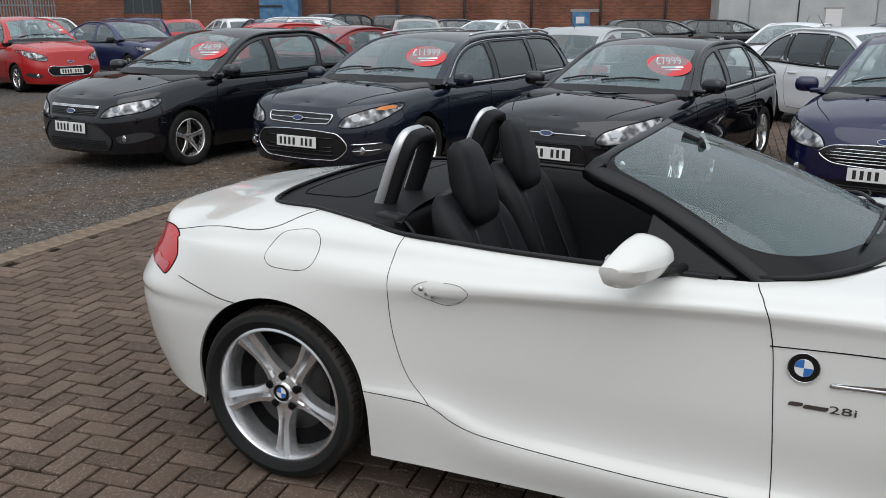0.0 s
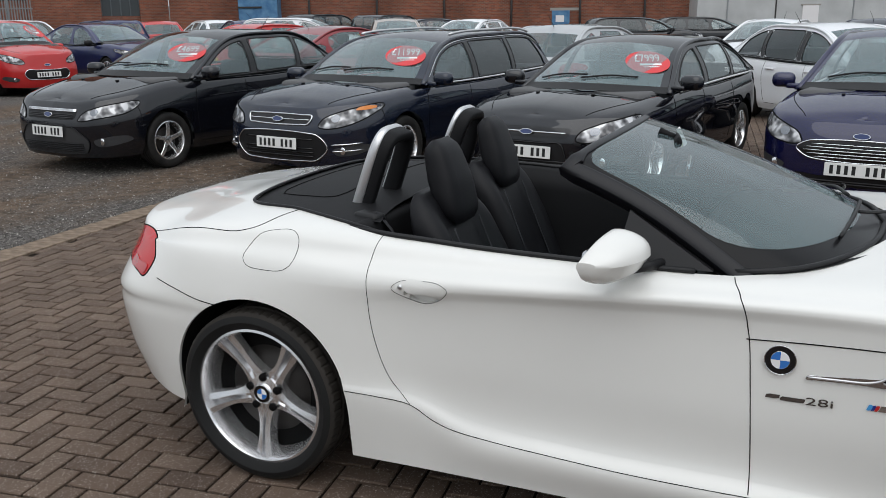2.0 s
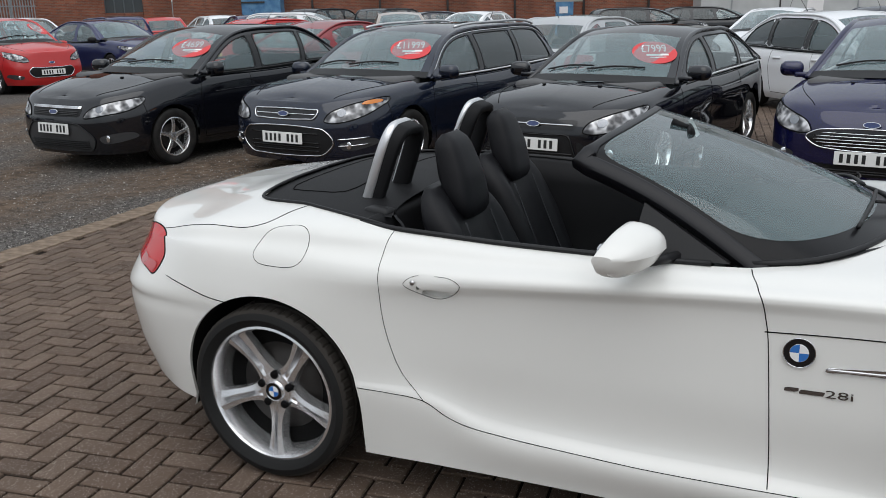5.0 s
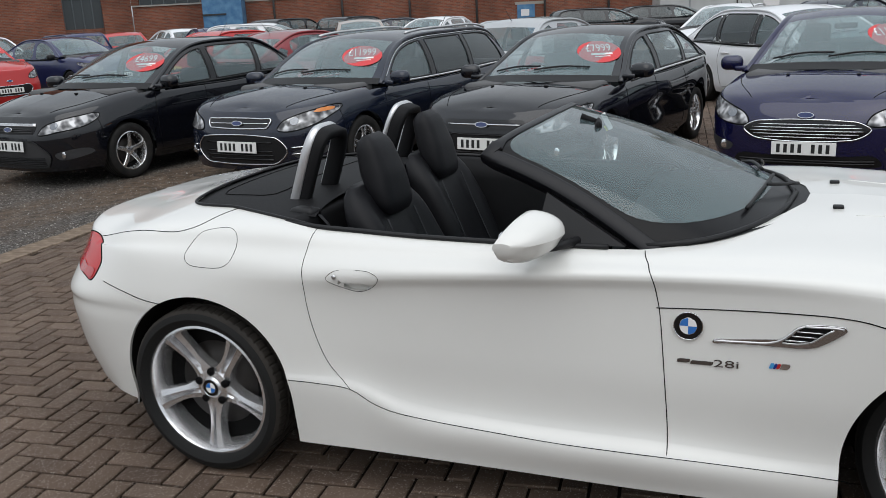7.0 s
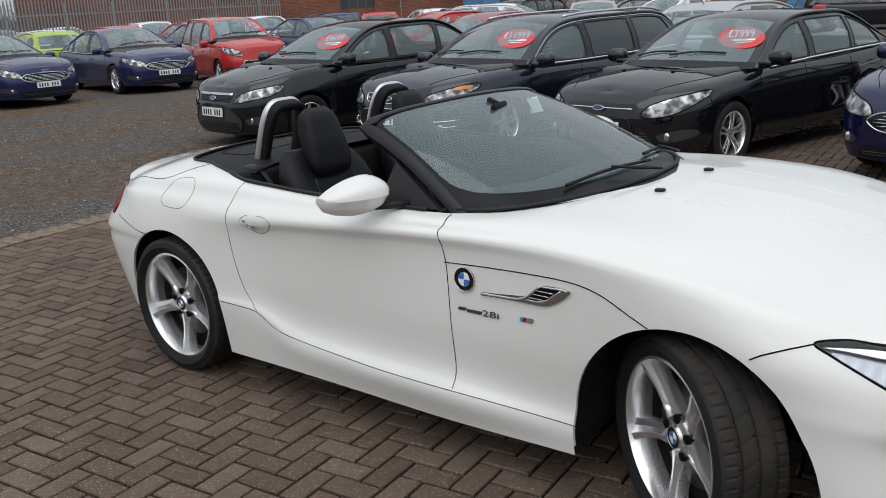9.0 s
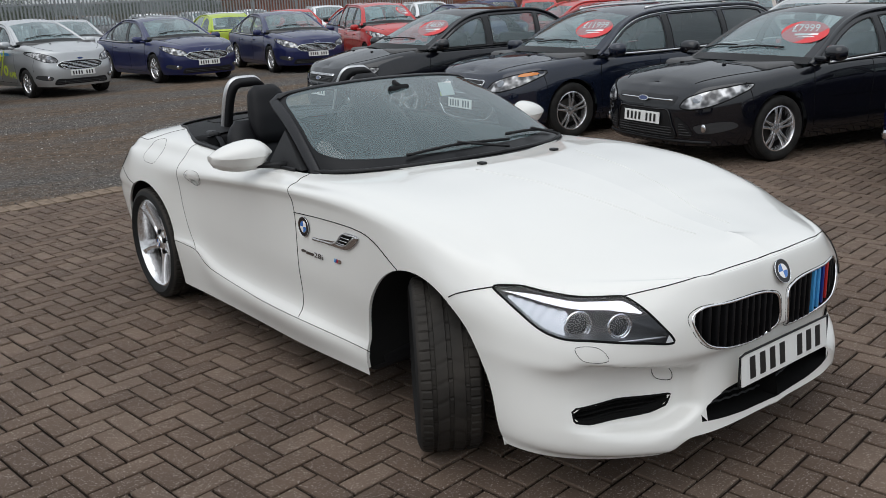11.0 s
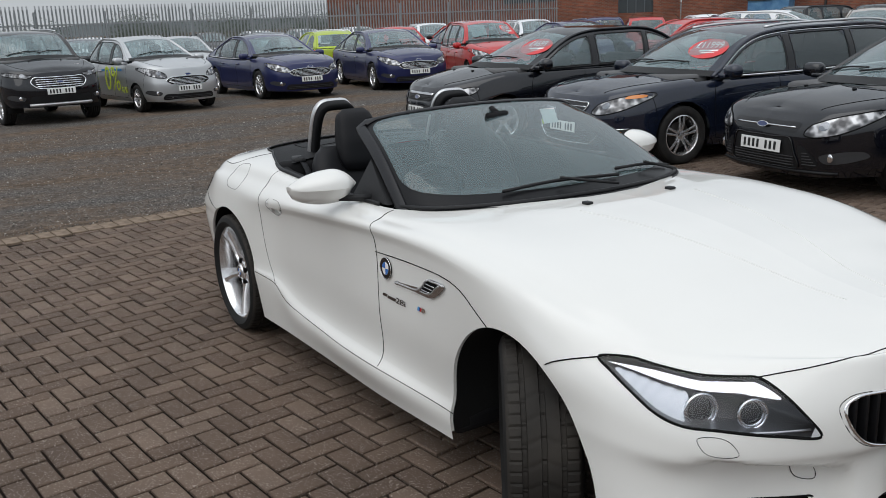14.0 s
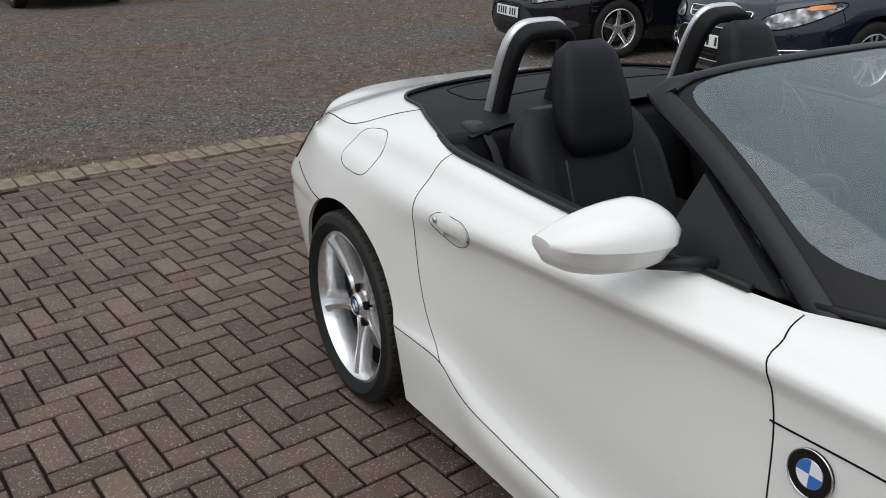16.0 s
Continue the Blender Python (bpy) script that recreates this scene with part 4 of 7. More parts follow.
R5 = [(-.84, 0, .78), (-.825, .40, .78), (-.695, .66, .78), (-.53, .785, .78), (-.28, .87, .785), (0, .885, .78), (.36, .884, .775), (.6, .88, .79), (.78, .878, .803), (1.1, .872, .822), (1.6, .862, .848), (2.16, .855, .842), (2.5, .862, .80), (2.75, .842, .735), (2.92, .78, .70), (3.10, .65, .70), (3.325, .36, .715), (3.36, 0, .715)]
R6 = [(-.835, 0, .83), (-.82, .40, .83), (-.685, .635, .825), (-.52, .745, .825), (-.28, .82, .86), (0, .83, .87), (.36, .825, .865), (.6, .82, .867), (.78, .82, .868), (1.1, .818, .874), (1.6, .800, .882), (2.16, .782, .886), (2.5, .785, .850), (2.75, .762, .79), (2.90, .71, .75), (3.07, .58, .735), (3.30, .33, .738), (3.335, 0, .74)]
R7 = [(-.83, 0, .865), (-.815, .38, .862), (-.685, .60, .86), (-.52, .685, .864), (-.28, .75, .91), (0, .76, .93), (.36, .755, .93), (.6, .754, .918), (.78, .757, .910), (1.1, .757, .904), (1.56, .725, .90), (2.16, .68, .907), (2.5, .68, .876), (2.75, .65, .825), (2.87, .60, .79), (3.03, .50, .765), (3.26, .30, .752), (3.30, 0, .755)]
R8 = [(-.82, 0, .875), (-.80, .36, .875), (-.66, .5, .885), (-.5, .52, .905), (-.27, .52, .945), (0, .53, .965), (.3, .53, .965), (.6, .55, .95), (.78, .55, .945), (1.1, .55, .93), (1.80, .50, .922), (2.2, .46, .918), (2.5, .46, .893), (2.73, .44, .853), (2.85, .41, .822), (3.0, .36, .79), (3.22, .22, .765), (3.27, 0, .768)]
R9 = [(-.81, 0, .88), (-.78, .22, .885), (-.62, .27, .905), (-.48, .27, .925), (-.26, .27, .965), (0, .27, .985), (.3, .27, .985), (.6, .27, .97), (.78, .27, .965), (1.1, .27, .95), (1.94, .25, .934), (2.22, .23, .93), (2.5, .23, .906), (2.72, .22, .868), (2.83, .205, .84), (2.97, .18, .805), (3.18, .11, .78), (3.22, 0, .785)]
R10 = [(-.80, 0, .885), (-.74, 0, .893), (-.6, 0, .912), (-.47, 0, .93), (-.26, 0, .97), (0, 0, .99), (.3, 0, .99), (.6, 0, .97), (.78, 0, .965), (1.1, 0, .95), (1.98, 0, .938), (2.24, 0, .935), (2.5, 0, .912), (2.71, 0, .876), (2.82, 0, .848), (2.95, 0, .815), (3.12, 0, .79), (3.16, 0, .79)]
NET = [R0, R1, R2, R3, R4, R5, R6, R7, R8, R9, R10]
TIGHT = ((1, 0.35), (4, 0.35))
skin = Shell(KN, NET, 250, 11, tight=TIGHT)
SX, SZ = np.array([1.0, 0, 0]), np.array([0, 0, 1.0])
# the hollow under the headlights, with a ledge over it
zz, yy = skin.v[:, 2], np.abs(skin.v[:, 1])
step = lambda a, b, t: np.clip((t - a) / (b - a), 0, 1) ** 2 * (3 - 2 * np.clip((t - a) / (b - a), 0, 1))
ledge = np.interp(yy, [.33, .355, .371, .412, .459, .594, .748, .83], [.31, .357, .399, .444, .456, .479, .513, .53])
shelf = np.interp(yy, [.40, .43, .494, .564, .736, .77], [.30, .285, .254, .249, .268, .281])
hollow = step(ledge + .003, ledge - .008, zz) * (1 - step(shelf + .032, shelf, zz)) * step(.365, .43, yy) * (1 - step(.60, .80, yy)) * step(2.62, 2.98, skin.v[:, 0])
outward = np.where((skin.norm[:, 0] > 0)[:, None], skin.norm, -skin.norm)
skin.v = skin.v - outward * (.058 * hollow)[:, None]
# the chin between the corner splitters is cut higher
chin = step(.50, .42, yy) * step(.235, .165, zz) * step(3.0, 3.2, skin.v[:, 0])
skin.v[:, 2] += .052 * chin
skin.norm = vertex_normals(skin.v, skin.f)
from mathutils.bvhtree import BVHTree
skin.tree = BVHTree.FromPolygons([Vector(p) for p in skin.v], skin.f)
DG = math.sqrt(0.5)
SIDE = ((0, 0, 0), SX, SZ)
FRONT = ((0, 0, 0), np.array([0, 1.0, 0]), SZ)
CORNER = ((0, 0, 0), np.array([DG, DG, 0]), SZ)
TAIL = ((0, 0, 0), np.array([DG, -DG, 0]), SZ)
ABOVE = ((0, 0, 0), SX, np.array([0, 1.0, 0]))


def arch(cx, cz, r, stretch=0.0):
    a = np.linspace(0, 2 * math.pi, 90, endpoint=False)
    z = cz + r * np.sin(a) - (np.sin(a) < 0) * 0.3
    return np.stack([cx + r * np.cos(a) + stretch * np.maximum(0, .46 - z) * (np.cos(a) > 0), z], 1)


def onto(frame_, p, off=0.0, near=None):
    """The place on the skin under a 2D point of a view, moved off along the normal."""
    o, a, b = [np.asarray(q, float) for q in frame_]
    d = np.cross(a, b)
    h = skin.tree.ray_cast(Vector(o + a * p[0] + b * p[1] + d * 6), Vector(-d))
    if h[0] is None:
        return None
    n = np.array(h[1])
    return np.array(h[0]) + n * (off if n @ d > 0 else -off)


def lying(frame_, poly, off, rings=5, squeeze=1.0):
    """A sheet on the skin that fills an outline."""
    p = np.asarray(poly, float)
    c = p.mean(0)
    v, f, n = [], [], len(p)
    for k in range(rings + 1):
        for q in p:
            h = onto(frame_, c + (q - c) * squeeze * (1 - k / rings), off)
            v.append(h if h is not None else v[-1])
    for k in range(rings):
        f += [(k * n + i, k * n + (i + 1) % n, (k + 1) * n + (i + 1) % n, (k + 1) * n + i) for i in range(n)]
    return np.array(v), f


def rimmed(name, frame_, poly, r, mat, closed=True, off=0.0, sides=6, flat=1.0):
    pts = [onto(frame_, q, off) for q in poly]
    v, f = tube([p for p in pts if p is not None], r, sides, closed, flat)
    return both(name, v, f, mat, roadster)


def recess(name, frame_, poly, depth, mat, label=""):
    """A dark pocket behind a cut: walls and a back."""
    o, a, b = [np.asarray(q, float) for q in frame_]
    d = np.cross(a, b)
    p = np.array([onto(frame_, q) for q in poly])
    c = p.mean(0) - d * depth
    back = p - d * depth
    back = c + (back - c) * 0.96
    n = len(p)
    v = np.vstack([p - d * 0.001, back, [c]])
    f = [(i, (i + 1) % n, n + (i + 1) % n, n + i) for i in range(n)] + [(n + i, n + (i + 1) % n, 2 * n) for i in range(n)]
    return both(name, v, f, mat, roadster, label, False)


# openings in the skin
RARCH, FARCH = (0.0, 0.322, 0.368), (2.497, 0.325, 0.368)
LAMP = dense([(1.433, .707), (1.512, .716), (1.59, .706), (1.703, .696), (1.792, .697), (1.843, .697), (1.891, .673), (1.951, .621), (1.997, .561), (1.898, .568), (1.742, .585), (1.643, .592), (1.587, .609), (1.518, .649), (1.466, .683)], True, .015)
TAILLAMP = dense([(-.15, .80), (-.05, .835), (.07, .842), (.15, .825), (.20, .802), (.240, .768), (.242, .745), (.228, .704), (.17, .71), (.0, .73), (-.15, .745)], True, .015)
KIDNEY = dense([(-.427, .625), (-.40, .646), (-.28, .651), (-.08, .638), (-.032, .618), (-.024, .57), (-.03, .522), (-.06, .489), (-.14, .480), (-.31, .505), (-.377, .53), (-.415, .575)], True, .012)
INTAKE = dense([(-.402, .268), (-.402, .282), (-.35, .322), (-.27, .350), (.02, .372), (.02, .242), (-.05, .243), (-.19, .248), (-.33, .260)], True, .012, False)
FOG = dense([(-.755, .346), (-.743, .354), (-.60, .357), (-.43, .350), (-.452, .317), (-.505, .303), (-.58, .298), (-.712, .302), (-.755, .314)], True, .012, False)
COCKPIT = dense([(-.265, .05), (-.26, -.10), (-.254, -.41), (-.225, -.531), (-.17, -.575), (.03, -.625), (.1, -.652), (.25, -.70), (.45, -.752), (.742, -.757), (1.1, -.757), (1.43, -.739), (1.556, -.722), (1.67, -.675), (1.76, -.61), (1.865, -.463), (1.95, -.29), (2.01, -.138), (2.03, .05)], True, .02, False)
SCOOP = dense([(.566, .784), (.60, .783), (.65, .782), (.70, .784), (.718, .787), (.702, .768), (.652, .747), (.595, .757)], True, .012)
low = lambda v: v[:, 1] < -0.6
skin.cut(arch(*RARCH), *SIDE, only=low)
skin.cut(arch(*FARCH, .24), *SIDE, only=low)
skin.cut(LAMP, *CORNER, only=lambda v: v[:, 0] > 2.5)
skin.cut(TAILLAMP, *TAIL, only=lambda v: v[:, 0] < -0.2)
skin.cut(KIDNEY, *FRONT, only=lambda v: v[:, 0] > 2.9)
skin.cut(INTAKE, *FRONT, only=lambda v: v[:, 0] > 2.9)
skin.cut(SCOOP, *SIDE, only=low)
skin.cut(FOG, *FRONT, only=lambda v: v[:, 0] > 2.9)
skin.cut(COCKPIT, *ABOVE, only=lambda v: v[:, 2] > 0.84)

# gaps between the panels
DOOR_REAR = [(.446, .927), (.436, .87), (.443, .782), (.448, .687), (.469, .59), (.517, .477), (.597, .397)]
DOOR_FRONT = [(1.561, .899), (1.597, .863), (1.616, .792), (1.622, .76), (1.635, .626), (1.648, .455), (1.656, .312)]
SILL_LINE = [(.36, .414), (.476, .41), (.597, .397), (.677, .357), (.737, .337), (.874, .319), (1.06, .310), (1.256, .304), (1.67, .305), (2.0, .29), (2.155, .284)]
VENT_LINE = [(1.614, .762), (1.772, .769), (1.954, .773), (2.10, .772), (2.17, .765), (2.237, .748), (2.325, .71), (2.396, .680)]
for pts, r in ((DOOR_REAR, .0010), (DOOR_FRONT, .0015), (SILL_LINE, .0012), (VENT_LINE, .0018), ([(-.44, .708), (-.33, .685), (-.22, .662), (-.155, .655)], .0015), ([(2.70, .655), (2.722, .668), (2.78, .69), (2.845, .708)], .0022)):
    rimmed("panel_gap", SIDE, dense(pts, False, .008), r, GAP, False, .0006)
rimmed("panel_gap", ABOVE, dense([(3.181, -.575), (3.216, -.522), (3.258, -.456), (3.297, -.376), (3.318, -.25), (3.326, -.12), (3.328, 0)], False, .02), .0019, GAP, False)
rimmed("panel_gap", ABOVE, dense([(-.60, -.695), (-.45, -.74), (-.295, -.784), (-.09, -.80), (-.03, -.775), (.015, -.68), (.04, -.632)], False, .02), .0018, GAP, False)
rimmed("panel_gap", SIDE, dense([(-.046, .826), (-.036, .866), (-.006, .903), (.05, .918), (.12, .919), (.146, .903), (.152, .83), (.127, .806), (.038, .797), (-.028, .806)], True, .02), .0011, GAP)
rimmed("panel_gap", FRONT, dense([(-.755, .563), (-.715, .568), (-.696, .558), (-.681, .524), (-.744, .527)], True, .01), .0009, GAP)
rimmed("panel_gap", FRONT, dense([(-.487, .451), (-.446, .449), (-.42, .412), (-.423, .398), (-.477, .411)], True, .01), .0011, GAP, True, .0012)
rimmed("bonnet_crease", ABOVE, dense([(2.16, -.295), (2.44, -.24), (2.71, -.187), (2.95, -.122), (3.1, -.10)], False, .03), .0019, WHITE, False)

# panels
skin.panel("sill", lambda c, r: (r < 1.0) & (c[:, 0] > 0.2) & (c[:, 0] < 2.3), WHITE, roadster, mirror="both")
rear_x = lambda z: np.interp(z, [.397, .477, .59, .687, .782, .87, .927], [.597, .517, .469, .448, .443, .436, .446])
front_x = lambda z: np.interp(z, [.31, .455, .626, .76, .792, .863, .90], [1.656, 1.648, 1.635, 1.622, 1.616, 1.597, 1.561])
skin.panel("boot_lid", lambda c, r: (c[:, 0] < 0.05) & (r > 6.9), WHITE, roadster)
skin.panel("door", lambda c, r: (c[:, 0] > rear_x(c[:, 2])) & (c[:, 0] < front_x(c[:, 2])), WHITE, roadster, mirror="both")
skin.panel("rear_bumper", lambda c, r: (c[:, 0] < 0.2) & (c[:, 2] < 0.68), WHITE, roadster)
skin.panel("rear_wing", lambda c, r: (c[:, 0] < 0.62), WHITE, roadster, mirror="both")
skin.panel("side_panel", lambda c, r: (c[:, 0] < 2.42) & (c[:, 2] < np.interp(c[:, 0], [1.6, 2.1, 2.24, 2.4], [.765, .772, .748, .68])), WHITE, roadster, mirror="both")
skin.panel("front_bumper", lambda c, r: (c[:, 0] > 2.6) & (c[:, 2] < np.where(c[:, 0] < 2.85, .67 + (c[:, 0] - 2.72) * .33, np.interp(-c[:, 1], [0, .25, .43, .574, .83], [.743, .738, .724, .699, .706]))), WHITE, roadster)
skin.panel("bonnet", lambda c, r: c[:, 0] > 0.5, WHITE, roadster)

# arch liners and lips
for (cx, cz, r), lean in ((RARCH, 0), (FARCH, .24)):
    a = np.linspace(0, math.pi, 36)
    run = [(cx + r + lean * (.46 - z), z) for z in (.19, .22, .26, .30)] + [(cx + r * math.cos(t) + lean * max(0, .46 - cz - r * math.sin(t)) * (t < 1.5), cz + r * math.sin(t)) for t in a] + [(cx - r, z) for z in (.29, .25, .21)]
    edge = [onto(SIDE, p) for p in run]
    edge = [e if e is not None and e[1] < -.7 else np.array((p[0], -.86, p[1])) for e, p in zip(edge, run)]
    n = len(run)
    v = np.vstack([edge, [e + (0, .012, 0) for e in edge]])
    both("arch_lip", v, [(i, i + 1, n + i + 1, n + i) for i in range(n - 1)], WHITE, roadster)
    v = np.vstack([[e + (0, .0115, 0) for e in edge], [(p[0] + (p[0] - cx) * .05, -.52, p[1] + .02 * (p[1] > cz)) for p in run], [(cx, -.52, cz)]])
    both("arch_liner", v, [(i, i + 1, n + i + 1, n + i) for i in range(n - 1)] + [(n + i, n + i + 1, 2 * n) for i in range(n - 1)], LINER, roadster)
bm = bmesh.new()
box(bm, 1.25, 0, .22, 1.75, 1.66, .08, .02)
box(bm, -.45, 0, .36, .5, 1.3, .1, .02)
box(bm, 2.95, 0, .26, .35, 1.3, .08, .02)
part("underbody", bm, TRIM, roadster, smooth=False)

# wheels
for wx, wy, st, w in ((-0.006, 0.785, 0.0, 0.245), (2.496, 0.760, -34.0, 0.225)):
    for sg in (-1, 1):
        hub = wheel_at(roadster, wx, sg * wy, 0.322, sg, 0.322, 0.251, w, 5, st, detail=True)
        y = -w / 2 * 0.80 + 0.022
        for k in range(5):
            t = radians(72 * k + 72)
            # no hole is cut: a near-black plug stands in for its shaded depth
            bm = bmesh.new()
            cyl(bm, (.060 * math.sin(t), y + .026, .060 * math.cos(t)), (.060 * math.sin(t), y + .003, .060 * math.cos(t)), .0145, 14)
            part("bolt_recess", bm, GAP, hub)
        roundel(hub, Matrix.Translation((0, y - .001, 0)) @ pose(0, 0, 0, 90, 0, 0), .034, .003)

# badges
roundel(roadster, on_face(*side_spot(1.706, .716)), .041, .006)
roundel(roadster, on_face((3.370, 0, .690), (1, 0, .48)), .041, .005)
roundel(roadster, Matrix.Diagonal((1, -1, 1, 1)) @ on_face(*side_spot(1.706, .716)) @ Matrix.Diagonal((-1, 1, 1, 1)), .041, .006)
GILL = dense([(1.775, .675), (1.815, .675), (1.897, .677), (1.963, .677), (2.014, .678), (2.047, .684), (2.072, .697), (2.106, .721), (2.124, .739), (2.121, .745), (2.097, .7475), (2.018, .743), (1.997, .733), (1.984, .719), (1.957, .697), (1.930, .687), (1.855, .682), (1.778, .680)], True, .009)
rimmed("side_vent_edge", SIDE, GILL, .0022, VENTCHROME, True, .006)
v, f = lying(SIDE, GILL, .0085, 3)
both("side_vent_trim", v, f, VENTCHROME, roadster, "chrome gill trim")
v, f = lying(SIDE, dense([(2.018, .7375), (2.090, .738), (2.066, .721), (2.036, .699), (1.997, .690), (1.962, .691), (1.987, .712), (2.002, .729)], True, .009), .0105, 3)
both("vent_panel", v, f, GAP, roadster)
for pts in ([(1.779, .679), (1.855, .6815), (1.930, .686), (1.956, .695), (1.984, .718), (1.998, .732), (2.018, .742)], [(2.018, .7415), (2.06, .7425), (2.098, .744), (2.117, .741)], [(2.092, .738), (2.068, .722), (2.038, .6985), (2.0, .689), (1.962, .6895)]):
    v, f = tube([onto(SIDE, p, .0085) for p in dense(pts, False, .012)], .0034, 8)
    both("vent_bevel", v, f, SATIN, roadster)
for x0, x1, z in ((1.998, 2.066, .7265), (1.985, 2.049, .7125), (1.968, 2.032, .699)):
    v, f = tube([onto(SIDE, (x0 + (x1 - x0) * k / 4, z), .0125) for k in range(5)], .0024, 6)
    both("vent_louvre", v, f, VENTCHROME, roadster)
for x0, x1, z in ((1.676, 1.712, .6100), (1.714, 1.777, .6070)):
    v, f = lying(SIDE, dense([(x0, z - .006), (x1, z - .006), (x1 + .002, z + .006), (x0 + .002, z + .006)], True, .01, False), .004, 2)
    both("model_script_bar", v, f, SCRIPT, roadster)
for sg in (-1, 1):
    p_, n_ = side_spot(1.815, .6085)
    m_ = on_face(Vector(p_) + Vector(n_) * .003, Vector(n_))
    m_ = m_ if sg < 0 else Matrix.Diagonal((1, -1, 1, 1)) @ m_ @ Matrix.Diagonal((-1, 1, 1, 1))
    lettering("28i", .031, SCRIPT, "model_script", roadster, m_ @ Matrix.Diagonal((1.95, 1, 1, 1)), "dark chrome model script")
for x0, x1, mt in ((1.929, 1.940, SKYBLUE), (1.940, 1.948, NAVY), (1.948, 1.957, REDSTRIPE), (1.958, 1.982, CHROME)):
    v, f = lying(SIDE, dense([(x0, .608), (x1, .608), (x1 + .006, .625), (x0 + .006, .625)], True, .008, False), .004, 2)
    both("stripe_badge", v, f, mt, roadster)

# door handle: a cup with a bar across
CUP = dense([(.532, .789), (.556, .811), (.641, .821), (.701, .816), (.725, .80), (.702, .768), (.652, .747), (.595, .757)], True, .012)
recess("handle_cup", SIDE, SCOOP, .022, WHITE)
rimmed("panel_gap", SIDE, CUP, .0008, GAP, True, .0004)
v, f = lying(SIDE, dense([(.585, .786), (.585, .817), (.65, .819), (.70, .813), (.723, .80), (.715, .785), (.65, .782)], True, .012), .006, 4)
n = len(v)
both("door_handle", v, f, WHITE, roadster)
# a near-black line laid on the skin as the shade below the bar
v, f = tube([onto(SIDE, (x, .781), .001) for x in np.linspace(.585, .712, 9)], .0016, 5)
both("handle_shadow", v, f, GAP, roadster)
k = onto(SIDE, (.566, .797), .004)
bm = bmesh.new()
cyl(bm, k, k + (0, -.003, 0), .008, 16)
part("key_lock", bm, SATIN, roadster)

# headlights: bowl, reflectors and a clear lens
recess("headlight", CORNER, LAMP, .075, LAMPDARK, "projector headlight with chrome rings")
rimmed("headlight_seal", CORNER, LAMP, .0042, GAP, True, -.001)
v, f = lying(CORNER, LAMP, .002, 6, .99)
both("headlight_lens", v, f, LENS, roadster)
for p, r in (((1.692, .645), .044), ((1.826, .634), .039)):
    c = onto(CORNER, p, -.045)
    d = np.array((.92, -.38, 0.05))
    d /= np.linalg.norm(d)
    q = Vector(d).to_track_quat("Z", "Y").to_matrix().to_4x4()
    for off, rr, tr, mt in ((.022, r, .0046, CHROME), (.016, r * .84, .0034, CHROME)):
        a = np.linspace(0, 6.2832, 29)[:-1]
        ring = [np.array(Vector(c + d * off) + (q.to_3x3() @ Vector((rr * math.cos(t), rr * math.sin(t), 0)))) for t in a]
        v, f = tube(ring, tr, 8, True)
        both("lamp_ring", v, f, mt, roadster)
    bm = bmesh.new()
    bmesh.ops.create_uvsphere(bm, u_segments=20, v_segments=12, radius=r * .84, matrix=Matrix.Translation(c + d * .004) @ q @ Matrix.Diagonal((1, 1, .55, 1)))
    v = np.array([w.co for w in bm.verts])
    f = [tuple(w.index for w in g.verts) for g in bm.faces]
    bm.free()
    both("projector", v, f, PROJECTOR, roadster)
v, f = lying(CORNER, dense([(1.46, .703), (1.59, .699), (1.70, .689), (1.84, .690), (1.90, .657), (1.80, .668), (1.70, .671), (1.60, .682), (1.50, .698)], True, .012), -.012, 3)
both("eyebrow_strip", v, f, CHROME, roadster)
v, f = lying(CORNER, dense([(1.475, .694), (1.60, .680), (1.665, .668), (1.655, .602), (1.60, .614), (1.53, .652)], True, .012), -.025, 3)
both("reflector", v, f, LAMPINNER, roadster)
v, f = tube([onto(CORNER, (s, .577 + .018 * max(0, (1.75 - s) / .2) ** 1.5), -.012) for s in np.linspace(1.62, 1.975, 14)], .0035, 5)
both("lamp_edge_strip", v, f, SATIN, roadster)
# tail lamps
recess("tail_lamp", TAIL, TAILLAMP, .03, REDLENS, "red and clear tail lamp")
v, f = lying(TAIL, TAILLAMP, .002, 5, .985)
both("tail_lens", v, f, REDGLASS, roadster)
v, f = lying(TAIL, dense([(.08, .724), (.16, .716), (.222, .712), (.222, .735), (.15, .742), (.08, .748)], True, .012), .004, 3)
both("reverse_lens", v, f, REDLENS, roadster)
rimmed("lamp_seal", TAIL, TAILLAMP, .003, GAP)

# kidney grilles with upright slats; three slats on one side are striped
recess("kidney_grille", FRONT, KIDNEY, .10, GAP, "chrome-rimmed kidney grille")
rimmed("grille_surround", FRONT, KIDNEY, .0046, CHROME, True, .001)
rimmed("grille_seam", FRONT, np.mean(KIDNEY, 0) + (KIDNEY - np.mean(KIDNEY, 0)) * 1.06, .0018, GAP, True, -.001)
for sg in (-1, 1):
    for i in range(11):
        y = -.395 + i * .034
        ks = KIDNEY[np.abs(KIDNEY[:, 0] - y) < .02][:, 1]
        h = onto(FRONT, (y, .56))
        mt = SLAT if sg < 0 or i not in (2, 3, 4, 5) else (REDSTRIPE, NAVY, SKYBLUE, SKYBLUE)[i - 2]
        bm = bmesh.new()
        box(bm, h[0] - .035, y * -sg, (ks.min() + ks.max()) / 2, .05, .012, ks.max() - ks.min() - .012, .003)
        part("grille_slat", bm, mt, roadster)
